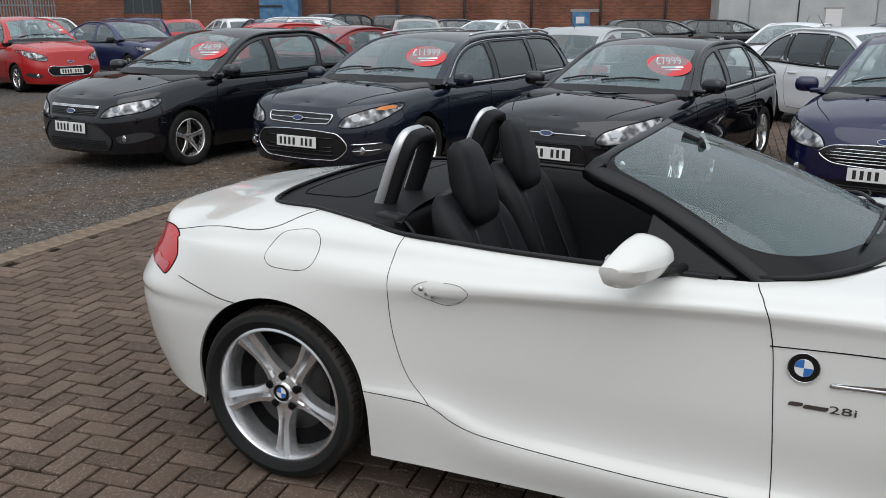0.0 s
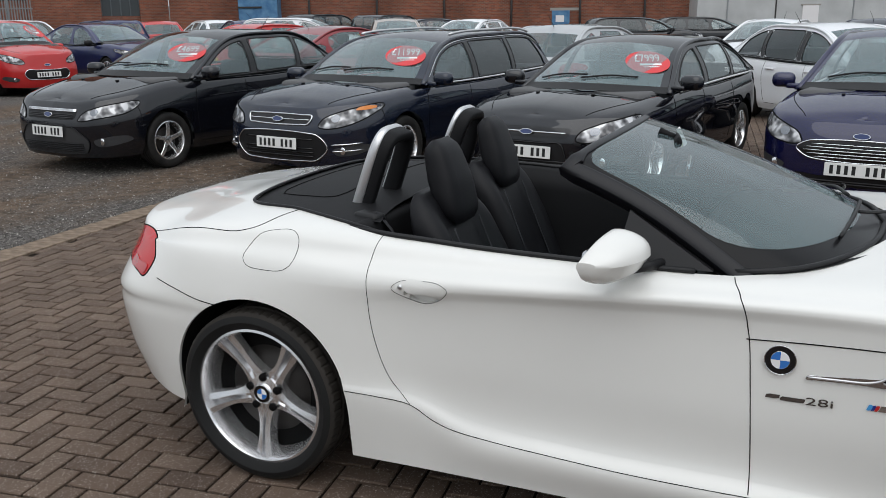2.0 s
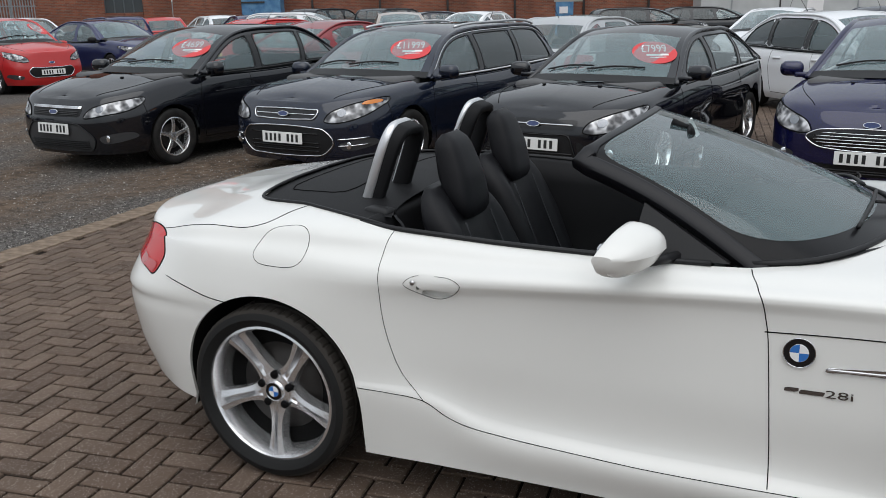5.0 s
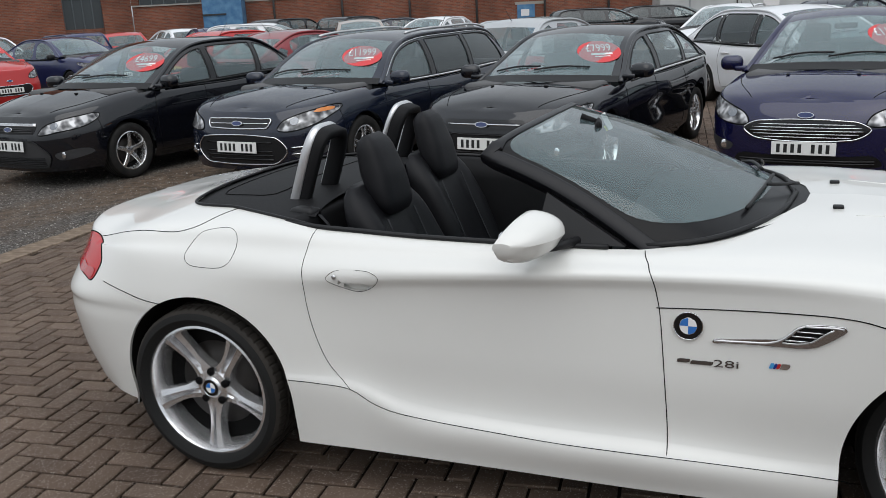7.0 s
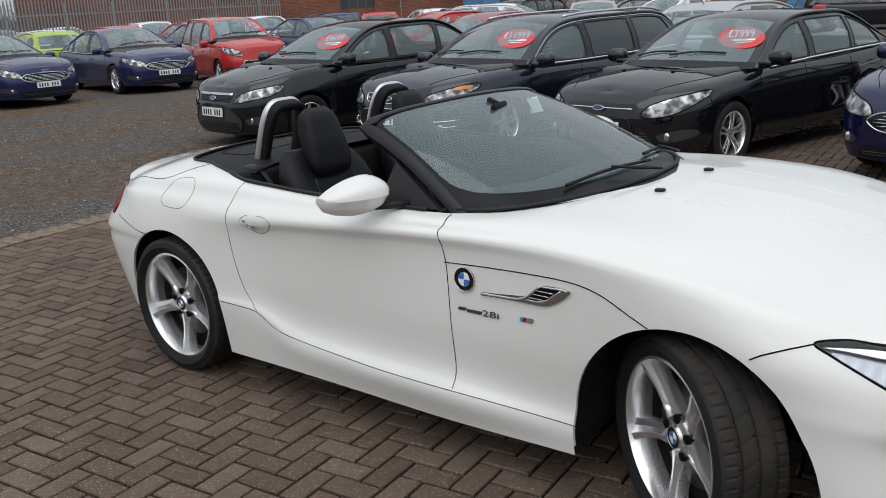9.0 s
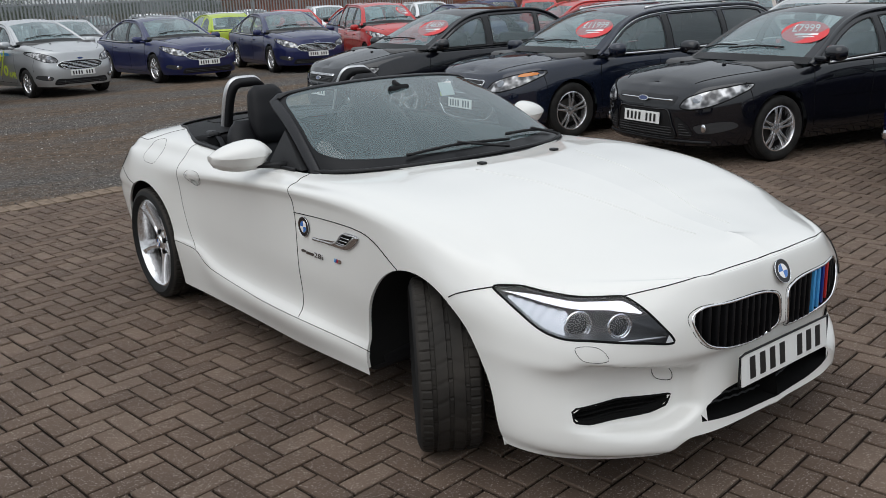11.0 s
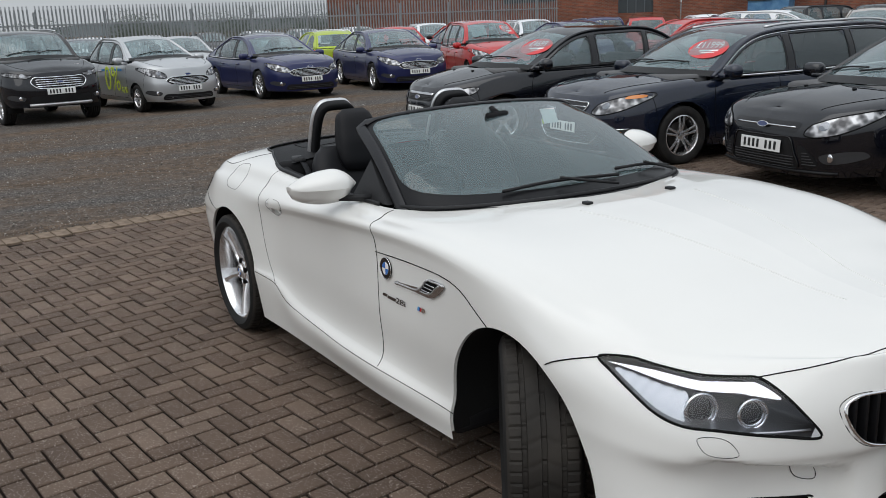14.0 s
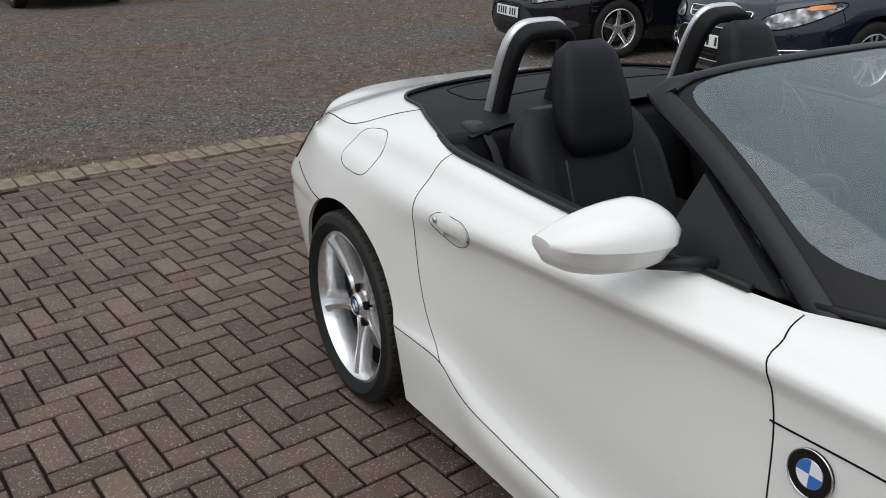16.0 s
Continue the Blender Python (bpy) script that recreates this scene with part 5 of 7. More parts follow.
# lower intake with mesh, fog inlets
recess("lower_intake", FRONT, np.minimum(INTAKE, (-.001, 1)), .09, GAP)
v, f = [], []
for z in np.arange(.235, .385, .024):
    g = tube([(3.318 - .10 * (y / .42) ** 2, y, z + .005 * (i % 2)) for i, y in enumerate(np.arange(-.40, .401, .02))], .0042, 4)
    v, f = joined((v, f), g) if len(v) else g
tagged(make("intake_mesh", v, f, BUMPER, roadster), "black honeycomb mesh")
recess("fog_inlet", FRONT, FOG, .06, LINER)
rimmed("fog_inlet_rim", FRONT, FOG, .0042, GAP, True, -.001)
for z in (.312, .326, .340):
    v, f = tube([onto(FRONT, (y, z), -.03) for y in np.linspace(-.74, -.47, 12)], .0035, 4)
    both("fog_inlet_bar", v, f, LINER, roadster)
number = plate(roadster, (3.400, 0, .418), (1, 0, .10))
v, f = tube([(3.404, y, z) for y, z in dense([(-.267, .362), (.267, .362), (.267, .474), (-.267, .474)], True, .03, False)], .004, 5, True)
make("plate_frame", v, f, TRIM, number).matrix_local = Matrix.Identity(4)
number.children[-1].parent = roadster

SEAM = [(-.19, -.001), (-.19, -.36), (-.165, -.42), (-.10, -.44), (.04, -.46), (.085, -.44), (.10, -.38), (.10, -.001)]
# cockpit: tub, tonneau, bulkhead, door cards
deck = Shell(KN, NET, 120, 4, tight=TIGHT)
deck.v[:, 2] -= .006
deck.panel("tonneau_cover", lambda c, r: (r > 6.6) & (c[:, 0] > -.30) & (c[:, 0] < .36), DECK, roadster, "black folded-roof cover")
v, f = tube([onto(ABOVE, (x, y), .004) if onto(ABOVE, (x, y)) is not None else np.array((x, y, .93)) for x, y in dense([(-.262, -.001), (-.26, -.10), (-.254, -.41), (-.225, -.531), (-.17, -.575), (.03, -.625), (.1, -.652), (.25, -.70), (.45, -.752)], False, .03)], .006, 6)
both("tonneau_seal", v, f, TRIM, roadster)
rimmed("tonneau_seam", ABOVE, dense(SEAM, False, .02, False), .003, GAP, False, -.006)
belt = [(.30, -.715, .936), (.45, -.750, .931), (.6, -.750, .924), (.78, -.752, .916), (1.1, -.752, .910), (1.3, -.744, .907), (1.45, -.735, .907)]
v, f = tube(dense(belt, False, .04), .011, 8, flat=.8)
both("waist_seal", v, f, TRIM, roadster)
inner = dense(belt, False, .06)
n = len(inner)
v = np.vstack([inner + (0, .004, -.004), inner + (0, .055, -.01), inner + (0, .085, -.10), inner * (1, 1, 0) + (0, .075, .62), inner * (1, 1, 0) + (0, .11, .38), inner * (1, 1, 0) + (0, .16, .26)])
both("door_card", v, [(k * n + i, k * n + i + 1, (k + 1) * n + i + 1, (k + 1) * n + i) for k in range(5) for i in range(n - 1)], DECK, roadster, "black door lining")
bm = bmesh.new()
box(bm, 1.15, 0, .28, 1.9, 1.45, .06, .02)
part("floor_pan", bm, FABRIC, roadster)
bm = bmesh.new()
box(bm, .33, 0, .62, .07, 1.46, .66, .03)
box(bm, .25, 0, .928, .22, 1.22, .035, .015)
part("bulkhead", bm, DECK, roadster)
bm = bmesh.new()
box(bm, 1.0, 0, .46, 1.1, .20, .32, .05)
box(bm, .62, 0, .64, .36, .17, .07, .03)
part("centre_console", bm, DECK, roadster)
# hoops behind the seats: a flat black band bent over, its outer face silver
def swept(path, out, a0, a1, n0, n1, axis, taper=None):
    """A bar of oblong section along a bent path; out: the outward way at each place."""
    v, f = [], []
    for i, (p, o) in enumerate(zip(path, out)):
        end = a1 if taper is None else taper[i]
        sec = [(a0, n0 + .008), (a0 + .008, n0), (end - .008, n0), (end, n0 + .008), (end, n1 - .006), (end - .006, n1), (a0 + .006, n1), (a0, n1 - .006)]
        for a_, n_ in sec:
            v.append(np.asarray(p) + np.asarray(axis) * a_ + np.asarray(o) * n_)
    k = len(sec)
    for i in range(len(path) - 1):
        for j in range(k):
            f.append((i * k + j, i * k + (j + 1) % k, (i + 1) * k + (j + 1) % k, (i + 1) * k + j))
    f += [tuple(range(k))[::-1], tuple(range((len(path) - 1) * k, len(path) * k))]
    return np.array(v), f


for sg in (-1, 1):
    cen, path, out = .368 * sg, [], []
    for t in np.linspace(0, 1, 33):
        a_ = math.pi * t
        c_, s_ = math.cos(a_), math.sin(a_)
        yy = .099 * math.copysign(abs(c_) ** .42, c_)
        zz = .940 + .265 * abs(s_) ** .40
        path.append(np.array((.222 + .36 * (zz - .955), cen + yy, zz)))
    path = np.array(path)
    tang = np.gradient(path, axis=0)
    tang /= np.linalg.norm(tang, axis=1)[:, None]
    axis = np.array((.94, 0, -.34))
    out = np.cross(tang, axis)
    out /= np.linalg.norm(out, axis=1)[:, None]
    if out[16][2] < 0:
        out = -out
    v, f = swept(path, out, -.032, .032, -.016, .021, axis)
    hoop = make("roll_hoop", v, f, DECK, roadster, True, "black roll hoop with a satin silver outer face")
    hoop.data.set_sharp_from_angle(angle=radians(50))
    v, f = swept(path, out, -.044, .010, .004, .0255, axis, np.interp(np.linspace(0, 1, 33)[::-sg], [0, .25, .5, .75, 1], [-.020, -.020, -.016, -.008, -.004]))
    face_ = make("hoop_face", v, f, SATIN, hoop)
    face_.data.set_sharp_from_angle(angle=radians(50))


def bucket(sg):
    """A sports seat: cushion, back with side bolsters, tall headrest."""
    y = .365 * sg
    back = -.075 if sg > 0 else 0.0
    bm = bmesh.new()
    box(bm, .92 + back, y, .44, .52, .34, .15, .06, Matrix.Rotation(radians(-8), 4, "Y"), 4)
    seat = part("seat", bm, LEATHER, roadster, "black leather sports seat")
    # the back: hollow between two side wings, sloping in at the shoulders to the neck
    v, f, n = [], [], 30
    ks = np.linspace(0, 1, 19)
    for k in ks:
        w = float(np.interp(k, [0, .2, .5, .72, .84, .93, 1], [.215, .240, .252, .250, .240, .216, .165]))
        wing = float(np.interp(k, [0, .15, .55, .8, .95, 1], [.045, .065, .070, .050, .012, 0]))
        thick = float(np.interp(k, [0, .1, .8, .95, 1], [.05, .075, .060, .045, .025]))
        cx_, cz_ = .705 - .245 * k + back, .42 + .60 * k
        for i in range(n):
            t = 2 * math.pi * i / n
            c, s_ = math.cos(t), math.sin(t)
            p = abs(s_) ** .8
            x = cx_ + (thick * abs(c) ** .6 + wing * min(1, max(0, (p - .55) / .25)) * abs(c) ** .35 if c > 0 else -thick * abs(c) ** .6)
            v.append((x, y + w * math.copysign(p, s_), cz_))
    f = [(k * n + i, k * n + (i + 1) % n, (k + 1) * n + (i + 1) % n, (k + 1) * n + i) for k in range(18) for i in range(n)] + [tuple(range(18 * n, 19 * n)), tuple(range(n))[::-1]]
    make("seat_back", v, [q[::-1] for q in f], LEATHER, seat)
    for s in (-1, 1):
        bm = bmesh.new()
        box(bm, .93 + back, y + s * .205, .47, .50, .10, .16, .045, Matrix.Rotation(radians(-8), 4, "Y"), 4)
        part("cushion_bolster", bm, LEATHER, seat)
    # headrest: narrower at its top, its foot let into the back
    v, f = [], []
    zs = np.linspace(0, 1, 13)
    for k in zs:
        w = float(np.interp(k, [0, .04, .12, .3, .6, .85, .95, 1], [.094, .108, .118, .122, .111, .096, .084, .060]))
        d = float(np.interp(k, [0, .10, .5, .85, .95, 1], [.030, .050, .060, .048, .036, .016]))
        z = .912 + .282 * k
        x = .560 - .085 * k + back
        for t in np.linspace(0, 2 * math.pi, 20, endpoint=False):
            c, s = math.cos(t), math.sin(t)
            v.append((x + d * math.copysign(abs(c) ** .62, c), y - .010 * sg + w * math.copysign(abs(s) ** .55, s), z + (.012 if c > 0 else -.004) * (k - .5)))
    f = [(k * 20 + i, k * 20 + (i + 1) % 20, (k + 1) * 20 + (i + 1) % 20, (k + 1) * 20 + i) for k in range(12) for i in range(20)] + [tuple(range(240, 260))]
    make("headrest", v, [q[::-1] for q in f], LEATHER, seat)
    for s in (-1, 1):
        pts = [(.705 - .245 * t + .078 + back, y + s * (.135 - .02 * t), .42 + .60 * t) for t in np.linspace(.05, .80, 14)]
        vv, ff = tube(pts, .0035, 5)
        make("seam", vv, ff, FABRIC, seat)


for sg in (-1, 1):
    bucket(sg)
    bm = bmesh.new()
    box(bm, .31, sg * .60, .945, .11, .065, .035, .015, Matrix.Rotation(radians(14 * sg), 4, "Z"))
    part("belt_guide", bm, TRIM, roadster)
    vv, ff = tube([(.34, sg * .60, .965), (.39, sg * .585, .90), (.43, sg * .575, .80), (.52, sg * .57, .62)], .020, 6, flat=.15)
    make("seat_belt", vv, ff, FABRIC, roadster)
# dashboard and wheel
dv = []
for y in np.linspace(-.70, .70, 15):
    w = 1 - (abs(y) / .75) ** 2
    hump = .035 * math.exp(-((y + .365) / .2) ** 2)
    for x, z in ((1.36, .50), (1.33, .66), (1.345, .80 + hump * .5), (1.40, .868 + hump), (1.50, .895 + hump * .8), (1.62 + .2 * w, .885), (1.72 + .24 * w, .895)):
        dv.append((x, y, z))
make("dashboard", dv, grid_faces(15, 7), DECK, roadster, True, "black dashboard")
cw = np.array((1.195, -.365, .835))
a = np.linspace(0, 6.2832, 41)[:-1]
ax = Vector((.90, 0, -.43)).normalized()
q = ax.to_track_quat("Z", "Y").to_matrix()
ringp = [cw + np.array(q @ Vector((.182 * math.cos(t), .182 * math.sin(t), 0))) for t in a]
v, f = tube(ringp, .0165, 10, True)
swheel = make("steering_wheel", v, f, LEATHER, roadster, True, "black leather steering wheel")
bm = bmesh.new()
box(bm, *(cw + (.02, 0, -.01)), .05, .16, .13, .025, None, 3)
part("wheel_boss", bm, TRIM, swheel)
for t in (0.0, math.pi, -math.pi / 2):
    p1 = cw + np.array(q @ Vector((.175 * math.cos(t), .175 * math.sin(t), 0)))
    bm = bmesh.new()
    cyl(bm, cw + (.02, 0, -.01), p1, .015, 8)
    part("wheel_spoke", bm, SATIN if t else TRIM, swheel)

# windscreen: black frame, glass, printed border
nq = 25
yy = np.linspace(-1, 1, nq)
foot = hermite([0, .22, .42, .68, 1], np.array([(1.545, -.700, .905), (1.70, -.652, .915), (1.805, -.54, .922), (1.915, -.31, .932), (1.965, 0, .937)]), np.linspace(0, 1, 13))
foot = np.vstack([foot, (foot * (1, -1, 1))[-2::-1]])
head = hermite([0, .08, .25, .6, 1], np.array([(1.01, -.590, 1.160), (1.035, -.565, 1.188), (1.055, -.48, 1.208), (1.085, -.25, 1.226), (1.095, 0, 1.232)]), np.linspace(0, 1, 13))
head = np.vstack([head, (head * (1, -1, 1))[-2::-1]])
vs = np.linspace(0, 1, 17)
ws = foot[None] + (head - foot)[None] * vs[:, None, None]
ws[:, :, 2] += .028 * np.sin(math.pi * vs)[:, None]
def screen_at(u, v):
    """A place on the windscreen: u across from -1 to 1, v up from 0 to 1."""
    c, r = (u + 1) / 2 * 24, min(max(v, 0), 1) * 16
    i, j = min(int(r), 15), min(int(c), 23)
    top_ = ws[i + 1, j] + (ws[i + 1, j + 1] - ws[i + 1, j]) * (c - j)
    low_ = ws[i, j] + (ws[i, j + 1] - ws[i, j]) * (c - j)
    return low_ + (top_ - low_) * (r - i)


loop = []
for t in np.linspace(0, 2 * math.pi, 112, endpoint=False):
    c, s_ = math.cos(t), math.sin(t)
    o_ = max(abs(c), abs(s_))
    i_ = (abs(c) ** 9 + abs(s_) ** 9) ** (1 / 9)
    u_ = .905 * c / i_
    lo_ = .075 + .085 * abs(u_) ** 3
    loop.append(((c / o_, .5 + .5 * s_ / o_), (u_, (lo_ + .975) / 2 + (.975 - lo_) / 2 * s_ / i_)))
wv, bv_ = [], []
for k in range(13):
    wv += [screen_at(i[0] * (1 - k / 12), .52 + (i[1] - .52) * (1 - k / 12)) for o, i in loop]
for k in range(5):
    bv_ += [screen_at(o[0] + (i[0] - o[0]) * k / 4, o[1] + (i[1] - o[1]) * k / 4) + (0, 0, -.001) for o, i in loop]
rings_ = lambda m_: [(k * 112 + i, k * 112 + (i + 1) % 112, (k + 1) * 112 + (i + 1) % 112, (k + 1) * 112 + i) for k in range(m_) for i in range(112)]
screen = make("windscreen", wv, rings_(12), WINDSCREEN, roadster)
make("printed_border", bv_, rings_(4), BORDER, roadster, True, "black printed glass border")
# frame: broad flat pillars and header, one bent bar round the glass
edge_ = [(p, screen_at(-.94, k / 16) - p) for k, p in zip(range(16), ws[:-1, 0])]
edge_ += [(ws[-1, j], screen_at(max(-.94, min(.94, -1 + j / 12)), .955) - ws[-1, j]) for j in range(nq)]
edge_ += [(p, screen_at(.94, k / 16) - p) for k, p in zip(range(15, -1, -1), ws[-2::-1, -1])]
edge_ = [(2.6 * ws[0, 0] - 1.6 * ws[1, 0], edge_[0][1])] + edge_ + [(2.6 * ws[0, -1] - 1.6 * ws[1, -1], edge_[-1][1])]
run_ = np.array([p for p, _ in edge_])
inw = np.array([d for _, d in edge_])
tang = np.gradient(run_, axis=0)
tang /= np.linalg.norm(tang, axis=1)[:, None]
inw -= tang * (inw * tang).sum(1)[:, None]
inw /= np.linalg.norm(inw, axis=1)[:, None]
nor = np.cross(tang, inw)
nor *= np.sign(nor[:, 2])[:, None]
SEC = ((.034, -.004), (.034, .006), (.029, .0105), (-.004, .0125), (-.013, .008), (-.017, -.002), (-.019, -.040), (-.012, -.050), (.012, -.046), (.026, -.012))
slim = np.where((np.arange(len(run_)) > 18) & (np.arange(len(run_)) < len(run_) - 19), .55, 1.0)[:, None]
v = np.vstack([run_ + inw * a_ * slim + nor * n_ * slim for a_, n_ in SEC])
n, k = len(run_), len(SEC)
f = [(j * n + i, j * n + i + 1, (j + 1) % k * n + i + 1, (j + 1) % k * n + i) for j in range(k) for i in range(n - 1)]
f += [tuple(j * n for j in range(k)), tuple(j * n + n - 1 for j in range(k))[::-1]]
frame_ = make("windscreen_frame", v, f, FRAMEBLACK, roadster, True, "broad flat black windscreen frame")
frame_.data.set_sharp_from_angle(angle=radians(40))
v, f = tube(np.vstack([ws[0]]) + (.012, 0, .002), .010, 6)
make("screen_foot_seal", v, f, TRIM, roadster)
cv = []
for (x, y, z) in foot[1:-1]:
    cv += [(x - .01, y, z - .004), (x + .075 * (1 - abs(y) / .75) + .012, y * 1.01, z - .002)]
make("cowl_panel", cv, [(2 * i, 2 * i + 2, 2 * i + 3, 2 * i + 1) for i in range(22)], TRIM, roadster)
bm = bmesh.new()
box(bm, 1.27, -.02, 1.185, .026, .15, .040, .017, Matrix.Rotation(radians(12), 4, "Z"), 3)
cyl(bm, (1.265, 0, 1.19), (1.20, 0, 1.215), .012, 8)
part("inside_mirror", bm, DECK, roadster)
bm = bmesh.new()
box(bm, 1.235, .31, 1.155, .002, .085, .075, 0, Matrix.Rotation(radians(-28), 4, "Y"))
sticker_ = part("screen_sticker", bm, PAPER, roadster, "small pale paper sticker", False)
bm = bmesh.new()
box(bm, 1.2375, .31, 1.13, .002, .085, .022, 0, Matrix.Rotation(radians(-28), 4, "Y"))
part("sticker_stripe", bm, LIMEPRINT, sticker_, smooth=False)


def on_screen(y, v, off=.012):
    i = min(16, max(0, v * 16))
    lo_, hi_ = ws[int(i)], ws[min(16, int(i) + 1)]
    row = lo_ + (hi_ - lo_) * (i - int(i))
    return np.array((np.interp(y, row[:, 1], row[:, 0]) + off, y, np.interp(y, row[:, 1], row[:, 2]) + off))


for pts, arm in (([(-.40, .07), (-.18, .10), (.14, .075)], [(.06, -.01), (-.08, .06), (-.16, .10)]), ([(.16, .12), (.36, .11), (.56, .05)], [(.52, -.02), (.42, .06), (.34, .11)])):
    v, f = tube(dense([on_screen(*p) for p in pts], False, .04), .0070, 6)
    blade_ = make("wiper", v, f, TRIM, roadster)
    v, f = tube(dense([on_screen(a, b, .026) for a, b in arm], False, .03), .0062, 6)
    make("wiper_arm", v, f, TRIM, blade_)
for sg in (-1, 1):
    h = onto(ABOVE, (2.11, -.214))
    bm = bmesh.new()
    box(bm, 2.11, .214 * sg, h[2] + .005, .034, .030, .011, .004)
    part("washer_jet", bm, TRIM, roadster)

# door mirrors
def door_mirror(sg):
    """A wedge-shaped shell with a ridge along its middle, flat glass behind, on a black foot."""
    ks = np.linspace(0, 1, 19)
    top_ = .966 + hermite([0, .1, .26, .42, .67, .87, 1], [.014, .048, .071, .070, .055, .033, .012], ks)
    bot_ = .966 - hermite([0, .1, .26, .42, .67, .87, .96, 1], [.046, .062, .068, .070, .064, .050, .036, .016], ks)
    dep = hermite([0, .12, .32, .62, .86, .96, 1], [.040, .076, .092, .088, .066, .046, .028], ks)
    n, v = 28, []
    for k, zt_, zb_, d in zip(ks, top_, bot_, dep):
        ridge = .966
        for t in np.linspace(0, 2 * math.pi, n, endpoint=False):
            c, s = math.cos(t), math.sin(t)
            h = (zt_ - ridge) if s > 0 else (ridge - zb_)
            e = 1.15 if c > 0 else .75
            x = 1.262 - .062 * k + (d * abs(c) ** e if c > 0 else -.030 * abs(c) ** .5) - (.012 if s < -.05 and c > .25 else 0) * min(1, d / .05)
            v.append((x, -.795 - .222 * k + (.045 * (1 - k) * (.5 - s * .5) - .045 * (1 - k)) * -1 * (1 - k), ridge + h * math.copysign(abs(s) ** .8, s)))
    m_ = len(ks)
    f = [(k * n + i, (k + 1) * n + i, (k + 1) * n + (i + 1) % n, k * n + (i + 1) % n) for k in range(m_ - 1) for i in range(n)] + [tuple(range(n)), tuple(range((m_ - 1) * n, m_ * n))[::-1]]
    v = np.array(v) * (1, -sg, 1)
    m = make("door_mirror", v, f if sg < 0 else [q[::-1] for q in f], WHITE, roadster, True, "white door mirror")
    m.data.set_sharp_from_angle(angle=radians(38))
    bm = bmesh.new()
    cyl(bm, (1.36, .70 * sg, .915), (1.29, .84 * sg, .922), .017, 12, .012)
    part("mirror_foot", bm, TRIM, m)
    tv = np.array([(1.215, -.738, .912), (1.50, -.728, .908), (1.238, -.655, 1.055), (1.215, -.70, .912), (1.50, -.70, .908), (1.238, -.630, 1.055)]) * (1, -sg, 1)
    make("mirror_sail", tv, [(0, 1, 2), (5, 4, 3), (0, 3, 4, 1), (1, 4, 5, 2), (2, 5, 3, 0)], TRIM, roadster, False)
    bm = bmesh.new()
    box(bm, 1.209, .90 * sg, .958, .004, .15, .075, .02, Matrix.Rotation(radians(15.6 * sg), 4, "Z"))
    part("mirror_glass", bm, CHROME, m)


for sg in (-1, 1):
    door_mirror(sg)

# ---- the other cars ----
class Sheet(Shell):
    """A plain sheet of skin into which windows are cut."""

    def __init__(self, v, f):
        n = vertex_normals(v, f)
        if n[:, 1].mean() > 0:
            f, n = [q[::-1] for q in f], -n
        self.v, self.f, self.norm = np.array(v), list(f), n
        self.row = np.zeros(len(v))
        from mathutils.bvhtree import BVHTree
        self.tree = BVHTree.FromPolygons([Vector(p) for p in v], self.f)


def seat_back(parent, x, y, z, w, mat):
    bm = bmesh.new()
    box(bm, x + 0.25, y, z + 0.05, 0.5, w, 0.16, 0.05)
    box(bm, x - 0.06, y, z + 0.36, 0.15, w, 0.62, 0.06, Matrix.Rotation(radians(-14), 4, "Y"))
    box(bm, x - 0.15, y, z + 0.77, 0.10, w * 0.55, 0.20, 0.04, Matrix.Rotation(radians(-10), 4, "Y"))
    return part("seat", bm, mat, parent)


